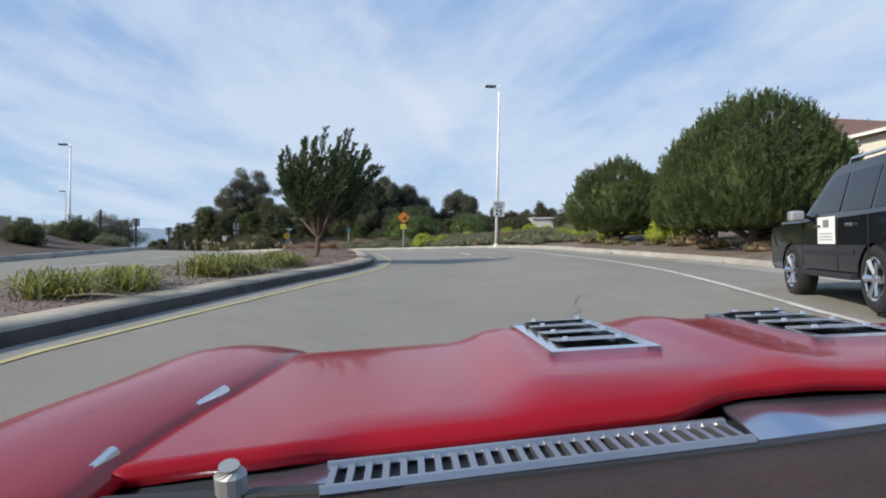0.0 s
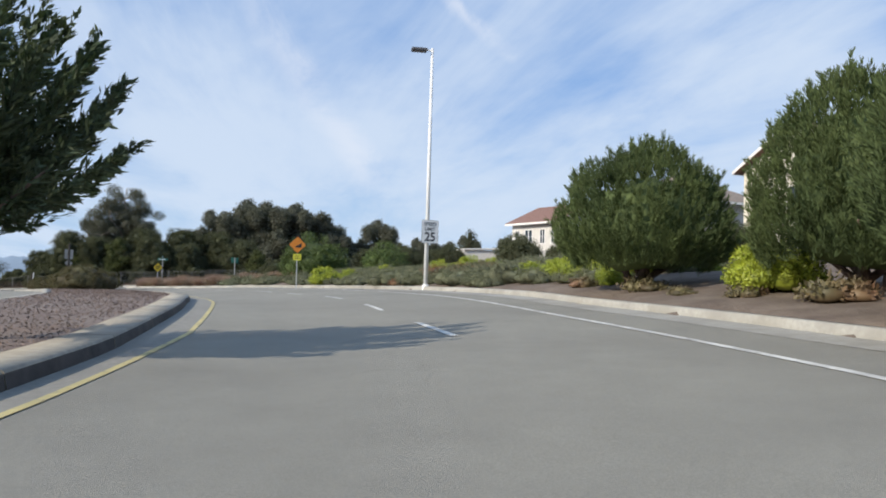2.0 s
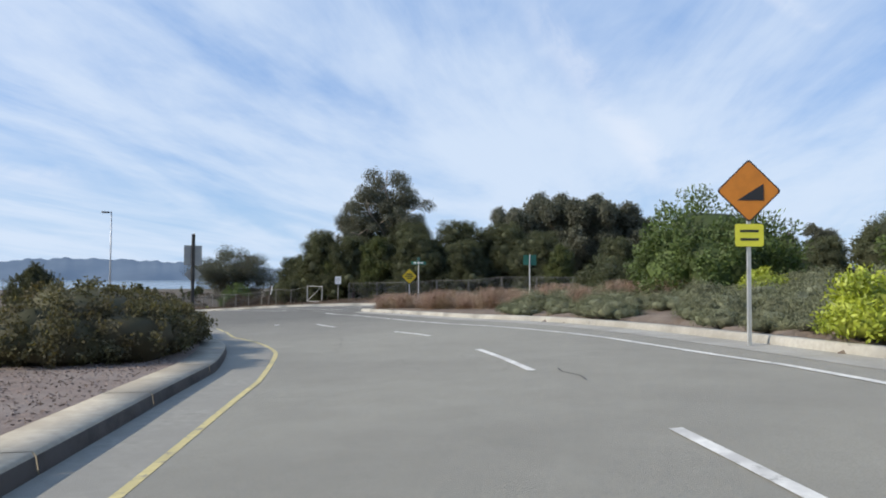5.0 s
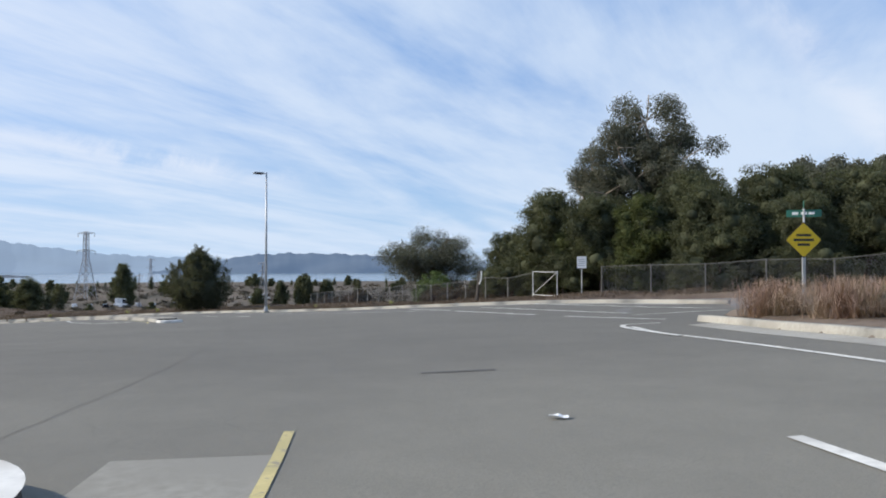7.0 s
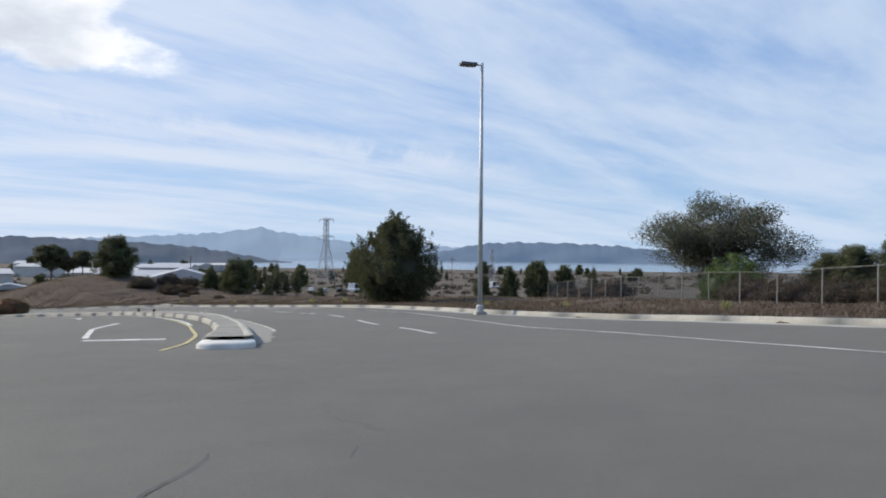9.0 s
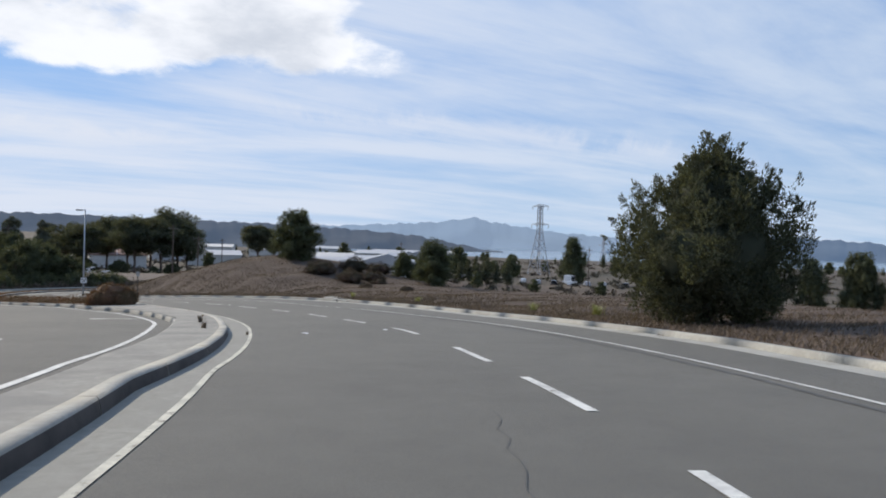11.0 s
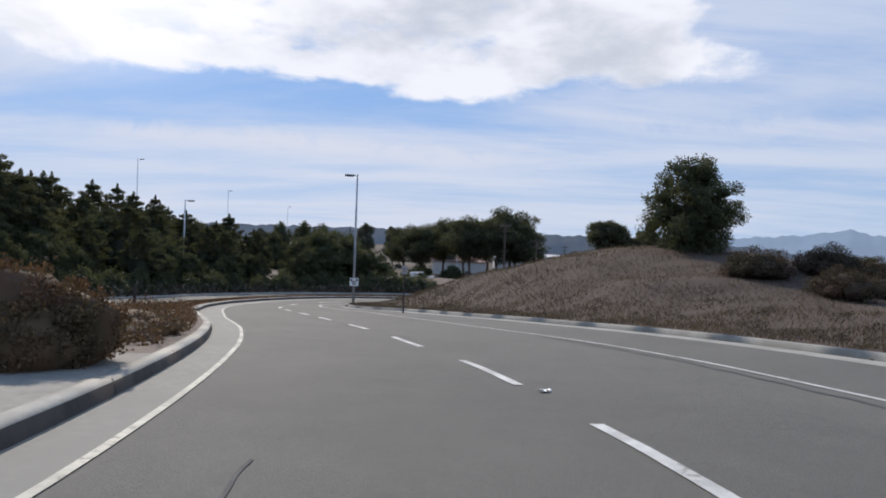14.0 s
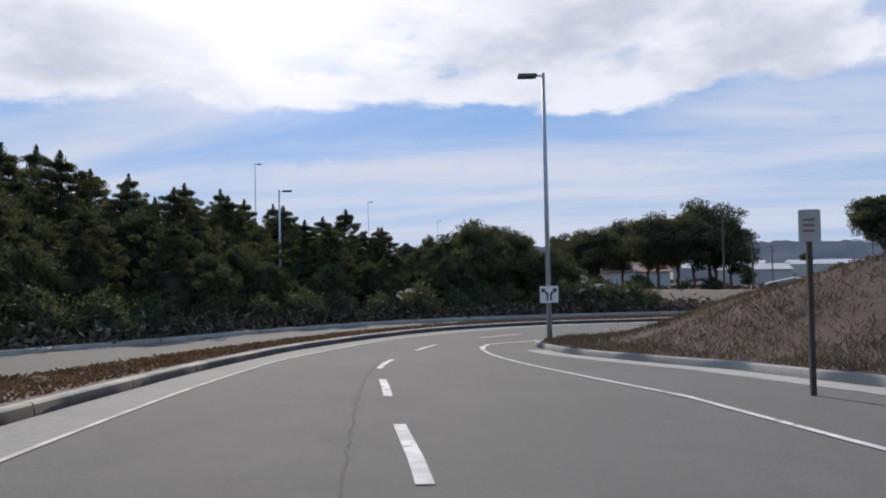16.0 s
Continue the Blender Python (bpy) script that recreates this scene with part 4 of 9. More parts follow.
strip("island_gutter", 105.3, 240, lambda s: float(kerb2(s)) + (float(left_line2(max(s, 106.0))) - 0.04 - float(kerb2(s))) * math.sqrt(min(1.0, (s - 105.3) / 1.6)), lambda s: kerb2(s), M["gutter"], 0.005, step=0.2, label="pale concrete gutter beside the median", category="gutter", kind="structure")
strip("bank_gutter", -60, 82.5, lambda s: float(kerb_right(s)) - 0.75, kerb_right, M["concrete"], 0.005, label="pale concrete gutter at the kerb", category="gutter", kind="structure")
strip("field_gutter", 90, 196, lambda s: float(kerb_far(s)) - 0.65, kerb_far, M["concrete"], 0.005, label="pale concrete gutter at the kerb", category="gutter", kind="structure")


def painted(name, label, runs, mat, width=0.11, h=0.009):
    """Road marking: each run is (from, to, offset) and becomes a piece of its own."""
    top = thing(name, label, "road marking", kind="structure")
    for s0, s1, fu in runs:
        w = width / 2
        strip("stripe", s0, s1, lambda s: float(fu(s)) - w, lambda s: float(fu(s)) + w, mat, h, step=0.8, parent=top)
    return top


painted("centre_line", "worn yellow line along the median", [(-60, 71.2, left_line), (71.5, 74.2, lambda s: left_line(s) - 0.05)], M["paint_yellow"], 0.085)
painted("median_line", "worn cream line along the narrow median", [(109.0, 232, left_line2)], M["paint_cream"], 0.08)
painted("edge_line", "white edge line of the carriageway", [(-60, 83, right_line)], M["paint_white"], 0.12)
painted("edge_line_field", "white edge line of the carriageway", [(97, 197.5, right_line2)], M["paint_white"], 0.09)
lane1 = table((30, 2.24), (36, 2.5), (38.4, 2.8), (42.5, 3.2), (47.6, 3.8), (51, 4.05), (57, 4.0), (63, 3.7), (70, 2.8), (73, 2.9))
lane2 = table((104, 3.5), (108, 3.25), (112, 2.6), (126, 2.3), (133, 2.45), (142, 2.0), (149, 1.95), (154, 1.85), (159, 1.5), (163, 1.05), (169, 0.85), (175, 0.5), (180, 0.2), (186, -0.5), (190, -1.1), (200, -1.4), (215, 0.6))
painted("lane_line", "broken white lane line", [(s, e, lane1) for s, e in ((24.6, 27.0), (30.3, 32.7), (35.9, 38.5), (41.5, 44.6), (47.6, 51.0), (55.3, 58.9), (62.8, 65.2), (69.8, 72.8))], M["paint_white"], 0.12)
painted("lane_line_bend", "broken white lane line", [(s, s + 2.6, lane2) for s in (106.4, 110.8, 116.0, 120.8, 125.3, 131.5, 137.0, 141.8, 147.4, 152.5, 157.4, 162.4, 168.2, 174.0, 179.5, 184.6, 189.6, 195.6, 201.8)], M["paint_white"], 0.13)
painted("lane_line_other", "broken white lane line of the other carriageway", [(s, s + 2.4, lambda t: (float(kerb1_back(min(t, 75))) + float(far_edge(t))) / 2) for s in range(-6, 70, 6)], M["paint_white"], 0.11)
painted("edge_line_other", "white edge line of the other carriageway", [(112, 232, lambda s: float(kerb2_back(s)) - 0.5)], M["paint_white"], 0.12)
painted("arc_line", "yellow line round the head of the median", [(104.2, 118, table((104.2, -2.04), (105.6, -1.78), (107.9, -1.76), (111.7, -2.31), (115, -3.0), (118, -3.5)))], M["paint_yellow"], 0.085)
painted("turn_lane_line", "white line of a turning lane", [(107.6, 114, table((107.6, -4.0), (111, -4.6), (114, -4.5)))], M["paint_white"], 0.13)
painted("stop_line", "white stop bar of the other carriageway", [(106.8, 107.15, lambda s: -3.1)], M["paint_white"], 1.6)
painted("turn_stripe", "white line of a turning lane", [(120, 131, table((120, -6.4), (131, -6.8)))], M["paint_white"], 0.13)


def line_between(name, pts, mat, width, parent, h=0.012):
    v, f = [], []
    p = glide([(*q, 0) for q in pts], 0.7)[:, :2]
    for i in range(len(p)):
        d = p[min(i + 1, len(p) - 1)] - p[max(i - 1, 0)]
        d = d / np.linalg.norm(d)
        n = np.array([d[1], -d[0]]) * width / 2
        for q in (p[i] - n, p[i] + n):
            v.append((*q, road_height(*q) + h))
    for i in range(len(p) - 1):
        f.append((2 * i, 2 * i + 1, 2 * i + 3, 2 * i + 2))
    return piece(name, mesh_of(name, v, f, mat), parent)


crossing = thing("crossing", "worn white lines across the mouth of the side street", "road marking", kind="structure")
for pts in ([(-40.4, 86.9), (-36.3, 84.6)], [(-35.7, 84.1), (-30.2, 81.0)], [(-28.6, 80.0), (-24.6, 77.8)], [(-36.0, 86.6), (-31.2, 83.8), (-27.0, 81.3)],
            [(-34.6, 88.9), (-29.6, 86.0), (-25.0, 83.6)], [(-32.0, 89.6), (-26.6, 87.4)], [(-26.4, 80.2), (-24.2, 82.2)]):
    line_between("stripe", pts, M["paint_white"], 0.16, crossing)
hook = thing("edge_line_end", "white edge line turning back at the junction", "road marking", kind="structure")
line_between("stripe", [tuple(at_line(80, 6.2))[:2], tuple(at_line(82.5, 6.55))[:2], tuple(at_line(83.7, 7.1))[:2], tuple(at_line(83.6, 8.0))[:2]], M["paint_white"], 0.13, hook)
hook2 = thing("edge_line_corner", "white edge line turning the corner by the lamp", "road marking", kind="structure")
line_between("stripe", [tuple(at_line(196, 0.65))[:2], tuple(at_line(198.6, 0.35))[:2], tuple(at_line(200.4, 1.0))[:2], tuple(at_line(203, 1.6))[:2], tuple(at_line(210, 2.4))[:2]], M["paint_white"], 0.13, hook2)

arrow = thing("turn_arrow", "white turn arrow of the other carriageway", "road marking", kind="structure")
line_between("stripe", [tuple(at_line(143.2, -6.0))[:2], tuple(at_line(142.5, -4.67))[:2]], M["paint_white"], 0.2, arrow)
line_between("stripe", [tuple(at_line(143.35, -6.35))[:2], tuple(at_line(142.95, -5.95))[:2]], M["paint_white"], 0.22, arrow)
line_between("stripe", [tuple(at_line(143.35, -6.35))[:2], tuple(at_line(143.6, -5.8))[:2]], M["paint_white"], 0.22, arrow)

# tarred cracks and seams
cracks = thing("road_cracks", "dark tarred cracks and seams in the asphalt", "road crack", kind="structure")


def crack(s0, s1, fu, width, seed, wob=0.12):
    r = random.Random(seed)
    pts = []
    n = max(3, int((s1 - s0) / 0.35))
    for i in range(n + 1):
        s = s0 + (s1 - s0) * i / n
        pts.append(tuple(at_line(s, float(fu(s)) + r.uniform(-wob, wob)))[:2])
    line_between("crack", pts, M["tar"], width, cracks, 0.007)


crack(9, 15.5, table((9, 1.2), (12, 1.7), (15.5, 1.6)), 0.009, 1, 0.09)
crack(118, 165, lambda s: float(right_line2(s)) - 0.35, 0.10, 2, 0.03)
crack(152.6, 153.8, lambda s: -0.95, 0.03, 3, 0.06)
crack(164, 192, table((164, 1.3), (175, 0.1), (192, -1.4)), 0.025, 5, 0.03)
seam = table((70, -3.1), (74.6, -2.83), (79.6, -2.5), (83.8, -2.29), (92.8, -1.28), (94.9, -0.86), (97.7, -0.06))
crack(70, 92, seam, 0.009, 6, 0.02)
crack(92.6, 97.4, seam, 0.04, 9, 0.05)
crack(93.1, 96, table((93.1, -0.12), (96, 0.45)), 0.016, 10, 0.04)
line_between("crack", [(-24.15, 66.75), (-23.7, 67.05), (-23.35, 67.32)], M["tar"], 0.11, cracks, 0.007)
crack(54, 55.4, lambda s: 4.4, 0.025, 8, 0.05)

# fine wandering cracks about the junction
for i, (s0, s1, u0, u1) in enumerate(((60, 66, 1.2, 1.9), (112, 121, 0.9, 1.4), (144, 158, 4.2, 4.0))):
    crack(s0, s1, table((s0, u0), (s1, u1)), 0.009, 40 + i, 0.05)

# ---- bay, hills ----
me = mesh_of("bay_water", [(p[0], p[1], WATER) for p in ((-4600, -900), (-700, 1150), (-60, 1700), (900, 4600), (-4600, 4600))], [(0, 1, 2, 3, 4)], M["water"])
tagged(piece("bay_water", me), "pale calm bay water under a hazy sky", "water", kind="structure")


def ridge(name, label, dist, az0, az1, profile, mat, depth=300, base=-34.6, seed=0):
    """A range of hills along an arc: profile gives elevation in degrees by bearing."""
    n = int((az1 - az0) * 4)
    r = np.random.RandomState(seed)
    ph = r.uniform(0, 6.28, 6)
    v, f = [], []
    rows = 7
    for i in range(n + 1):
        az = az0 + (az1 - az0) * i / n
        top = float(profile(az)) + 0.05 * math.sin(az * 3.1 + ph[0]) + 0.035 * math.sin(az * 7.3 + ph[1]) + 0.02 * math.sin(az * 17 + ph[2])
        top = max(top, -0.72)
        hgt = math.tan(radians(top)) * dist + 0.5 - base
        for k in range(rows):
            t = k / (rows - 1)
            d = dist - depth * (1 - t) * (0.85 + 0.15 * math.sin(az * 0.9 + 0.7 * k))
            zz = base - 3 + (hgt + 3) * (t**0.8)
            v.append((-60 - math.sin(radians(az)) * d, 80 + math.cos(radians(az)) * d, zz))
    for i in range(n):
        for k in range(rows - 1):
            f.append((i * rows + k, (i + 1) * rows + k, (i + 1) * rows + k + 1, i * rows + k + 1))
    tagged(piece(name, mesh_of(name, v, f, mat, smooth=True)), label, "hill", kind="structure")


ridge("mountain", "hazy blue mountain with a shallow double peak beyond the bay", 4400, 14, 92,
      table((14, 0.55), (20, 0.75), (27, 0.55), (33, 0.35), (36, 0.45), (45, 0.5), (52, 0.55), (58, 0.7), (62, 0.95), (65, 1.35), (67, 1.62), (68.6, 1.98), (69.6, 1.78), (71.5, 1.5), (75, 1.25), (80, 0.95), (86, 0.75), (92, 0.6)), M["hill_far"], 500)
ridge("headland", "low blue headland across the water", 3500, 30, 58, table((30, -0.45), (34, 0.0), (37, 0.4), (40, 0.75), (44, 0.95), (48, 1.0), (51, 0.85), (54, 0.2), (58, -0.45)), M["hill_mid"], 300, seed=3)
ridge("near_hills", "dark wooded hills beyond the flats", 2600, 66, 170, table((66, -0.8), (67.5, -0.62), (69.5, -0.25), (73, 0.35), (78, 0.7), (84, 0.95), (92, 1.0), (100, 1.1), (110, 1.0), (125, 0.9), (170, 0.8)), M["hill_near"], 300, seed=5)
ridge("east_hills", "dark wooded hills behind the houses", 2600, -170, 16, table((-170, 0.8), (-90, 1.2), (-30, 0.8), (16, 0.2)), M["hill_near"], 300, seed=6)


# ---- plants ----
def leaf_quads(P, D, length, width, rng, facing=None):
    """Pointed leaves at P along D, as (corners, faces), turned to face one way if asked."""
    n = len(P)
    D = D / np.maximum(np.linalg.norm(D, axis=1, keepdims=True), 1e-6)
    R = rng.normal(size=(n, 3)) if facing is None else facing
    S = np.cross(D, R)
    S /= np.maximum(np.linalg.norm(S, axis=1, keepdims=True), 1e-6)
    l = (length * rng.uniform(0.65, 1.3, n))[:, None]
    w = (width * rng.uniform(0.7, 1.25, n))[:, None]
    V = np.stack([P - D * l * 0.5, P + S * w * 0.5, P + D * l * 0.5, P - S * w * 0.5], 1).reshape(-1, 3)
    return V, np.arange(4 * n).reshape(n, 4)


def unit(rng, n):
    v = rng.normal(size=(n, 3))
    return v / np.linalg.norm(v, axis=1, keepdims=True)


def blob_leaves(blobs, per_m2, length, width, rng, up=0.25, clump=0.28, fill=0.5, flat_bottom=True):
    """Leaves in ragged clumps on and under the skin of several rounded masses."""
    Ps, Ds, Ns = [], [], []
    for cx, cy, cz, rx, ry, rz in blobs:
        area = 4 * math.pi * ((rx * ry) ** 1.6 / 3 + (rx * rz) ** 1.6 / 3 + (ry * rz) ** 1.6 / 3) ** (1 / 1.6)
        k = max(6, int(area / (clump * clump * 6)))
        c = unit(rng, k)
        if flat_bottom:
            c[:, 2] = np.where(c[:, 2] < -0.5, c[:, 2] * -0.3, c[:, 2])
        rad = rng.uniform(fill, 1.06, k) ** 0.6
        C = c * np.array([rx, ry, rz]) * rad[:, None]
        n = int(area * per_m2)
        i = rng.randint(0, k, n)
        P = C[i] + np.clip(rng.normal(size=(n, 3)), -1.5, 1.5) * clump * np.array([0.75, 0.75, 0.6])
        D = 0.6 * P / np.array([rx, ry, rz]) + rng.normal(size=(n, 3)) * 0.7 + np.array([0, 0, up])
        Ns.append(P / np.array([rx, ry, rz]) + 0.5 * (P - C[i]) / clump + rng.normal(size=(n, 3)) * 0.5 + np.array([0, 0, 0.15]))
        Ps.append(P + np.array([cx, cy, cz]))
        Ds.append(D)
    return leaf_quads(np.concatenate(Ps), np.concatenate(Ds), length, width, rng, np.concatenate(Ns))


def lump_core(blobs, rng, shrink=0.72):
    """The dense inside of a crown, as rough lumps."""
    V, F, o = [], [], 0
    bm = bmesh.new()
    bmesh.ops.create_icosphere(bm, subdivisions=2, radius=1)
    base = np.array([v.co[:] for v in bm.verts])
    tri = np.array([[v.index for v in f.verts] for f in bm.faces])
    bm.free()
    for cx, cy, cz, rx, ry, rz in blobs:
        ph = rng.uniform(0, 6.28, 4)
        k = 1 + 0.10 * np.sin(base[:, 0] * 5 + ph[0]) * np.cos(base[:, 1] * 6 + ph[1]) + 0.07 * np.sin(base[:, 2] * 9 + ph[2]) + rng.normal(size=len(base)) * 0.05
        V.append(base * k[:, None] * shrink * np.array([rx, ry, rz]) + np.array([cx, cy, cz]))
        F.append(np.c_[tri, tri[:, 2]] + o)
        o += len(base)
    return np.concatenate(V), np.concatenate(F)


def joined(name, sets, mat, smooth=False):
    """One mesh out of several (corners, faces): faces with a doubled last corner become triangles."""
    me = bpy.data.meshes.new(name)
    V = np.concatenate([v for v, _ in sets]).astype(np.float32)
    off = np.cumsum([0] + [len(v) for v, _ in sets])
    idx, start, at = [], [], 0
    for (v, f), o in zip(sets, off):
        tri = f.shape[1] == 4 and len(f) and bool((f[:, 2] == f[:, 3]).all())
        g = (f[:, :3] if tri else f) + o
        k = g.shape[1]
        idx.append(g.ravel())
        start.append(at + np.arange(len(g)) * k)
        at += g.size
    idx, start = np.concatenate(idx).astype(np.int32), np.concatenate(start).astype(np.int32)
    me.vertices.add(len(V))
    me.vertices.foreach_set("co", V.ravel())
    me.loops.add(len(idx))
    me.loops.foreach_set("vertex_index", idx)
    me.polygons.add(len(start))
    me.polygons.foreach_set("loop_start", start)
    me.update(calc_edges=True)
    me.validate()
    me.materials.append(mat)
    return me


def trunk_mesh(name, tubes, mat):
    bm = bmesh.new()
    for pts, rad in tubes:
        tube(bm, pts, rad, 8)
    me = bpy.data.meshes.new(name)
    bm.to_mesh(me)
    bm.free()
    me.materials.append(mat)
    me.polygons.foreach_set("use_smooth", [True] * len(me.polygons))
    return me


def bent(a, b, rng, n=5, wob=0.08):
    a, b = np.array(a, float), np.array(b, float)
    L = np.linalg.norm(b - a)
    return [tuple(a + (b - a) * i / n + (rng.normal(size=3) * wob * L * (0 < i < n))) for i in range(n + 1)]


def set_on(x, y, turn=0.0, scale=1.0, sink=0.05, over=None):
    z = ground_z(x, y) if over is None else over
    return pose(x, y, z - sink, 0, 0, turn) @ Matrix.Scale(scale, 4)


def plant(name, label, category, where, trunk=None, crown=None, group="", crown_name="crown", limbs=None):
    t = thing(name, label, category, where, group)
    if trunk is not None:
        piece("trunk", trunk, t)
    for me in limbs or ():
        piece("limb", me, t)
    if crown is not None:
        piece(crown_name, crown, t)
    return t


def broad_tree(seed, height, spread, leaf, bark, per=34, size=(0.30, 0.13), blobs_n=9, low=0.35, core=0.7, clump=0.45, trunk_r=0.16, open_top=False, taper=0.25, lobe=1.0, flat=1.0):
    """Meshes of a rounded or ragged broadleaf tree: trunk, limbs, crown."""
    rng = np.random.RandomState(seed)
    blobs = []
    for i in range(blobs_n):
        t = (i + 0.5) / blobs_n
        ring = math.sqrt(max(0.05, 1 - abs(2 * (0.12 + 0.86 * t) - 1) ** 2.4)) * (1 - taper * t)
        r = spread * (0.22 + 0.22 * ring) * lobe * rng.uniform(0.75, 1.25)
        off = max(0.0, spread * ring - r * 0.9) * (rng.uniform(0.75, 1.05) if lobe == 1 else rng.uniform(0.15, 1.05) ** 0.6)
        a = i * 2.4 + rng.uniform(-0.4, 0.4)
        rz = r * flat * rng.uniform(0.75, 1.0)
        z = height * low + (height * (1 - low) - rz * 0.5) * t ** 0.9
        blobs.append((math.cos(a) * off, math.sin(a) * off, min(z, height - rz), r, r, rz))
    blobs.append((0, 0, height * (low + (1 - low) * 0.42), spread * 0.56 * lobe ** 0.7, spread * 0.56 * lobe ** 0.7, height * (1 - low) * 0.42 * lobe ** 0.3))
    sets = [blob_leaves(blobs, per * 1.35, size[0], size[1], rng, clump=clump, flat_bottom=False)]
    core = min(core, 0.46)
    if core:
        sets.append(lump_core(blobs[-1:] + (blobs[: blobs_n // 2] if open_top else blobs[:-1]), rng, core))
    crown = joined("crown", sets, leaf)
    trunk = trunk_mesh("trunk", [(bent((0, 0, -0.3), (0.1, 0.05, height * 0.72), rng, 6, 0.02), np.linspace(trunk_r, trunk_r * 0.3, 7))], bark)
    limbs = [trunk_mesh("limb", [(bent((0, 0, height * rng.uniform(0.18, 0.45)), b[:3], rng, 4, 0.05), np.linspace(trunk_r * 0.45, trunk_r * 0.12, 5))], bark) for b in blobs[:: max(1, blobs_n // 7)][:8]]
    return trunk, limbs, crown


def bushy_conifer(seed, height, spread, leaf, bark, lobes=150):
    """Meshes of a dense conifer clothed almost to the ground: billowing lobes set with upswept sprigs, stepping up to a leaning peak."""
    rng = np.random.RandomState(seed)
    sets, tubes = [], []
    girth = table((0, 0.50), (0.12, 0.82), (0.30, 1.0), (0.48, 0.96), (0.66, 0.80), (0.80, 0.56), (0.92, 0.30), (1.0, 0.10))
    for i in range(lobes):
        t = ((i + 0.5) / lobes) ** 1.15
        a = i * 2.39996 + rng.uniform(-0.3, 0.3)
        ring = spread * float(girth(t)) * rng.uniform(0.58, 1.08)
        c = np.array([math.cos(a) * ring + 0.25 * t, math.sin(a) * ring, height * (0.07 + 0.84 * t) + rng.uniform(-0.25, 0.25)])
        r = rng.uniform(0.42, 0.72) * (1.0 - 0.45 * t)
        n = int(900 * r)
        u = unit(rng, n)
        P = c + u * (rng.uniform(0.2, 1, n) ** 0.5 * r)[:, None] * np.array([1, 1, 0.85])
        sets.append(leaf_quads(P, u * 0.7 + rng.normal(size=(n, 3)) * 0.35 + np.array([0, 0, 0.55]), 0.13, 0.042, rng))
        for _ in range(5):
            w = unit(rng, 1)[0]
            w[2] = abs(w[2]) + 0.5
            m = 44
            q = rng.uniform(0, 1, m)
            P = c + w * (r * 0.75 + q * r * 0.75)[:, None] + rng.normal(size=(m, 3)) * (0.08 * (1 - q) + 0.02)[:, None]
            sets.append(leaf_quads(P, w + rng.normal(size=(m, 3)) * 0.45, 0.13, 0.036, rng))
        if i % 6 == 0:
            tubes.append(([(0, 0, c[2] * 0.75), tuple(c * np.array([0.5, 0.5, 0.9])), tuple(c)], [0.04, 0.025, 0.008]))
    core = [(0, 0, height * 0.38, spread * 0.88, spread * 0.88, height * 0.30), (0.1, 0, height * 0.64, spread * 0.56, spread * 0.56, height * 0.24)]
    sets.append(lump_core(core, rng, 0.85))
    trunk = trunk_mesh("trunk", [(bent((0, 0, -0.3), (0.1, 0, height * 0.8), rng, 5, 0.01), np.linspace(0.16, 0.04, 6))], bark)
    return trunk, [trunk_mesh("limb", tubes[k::2], bark) for k in range(2)], joined("crown", sets, leaf)


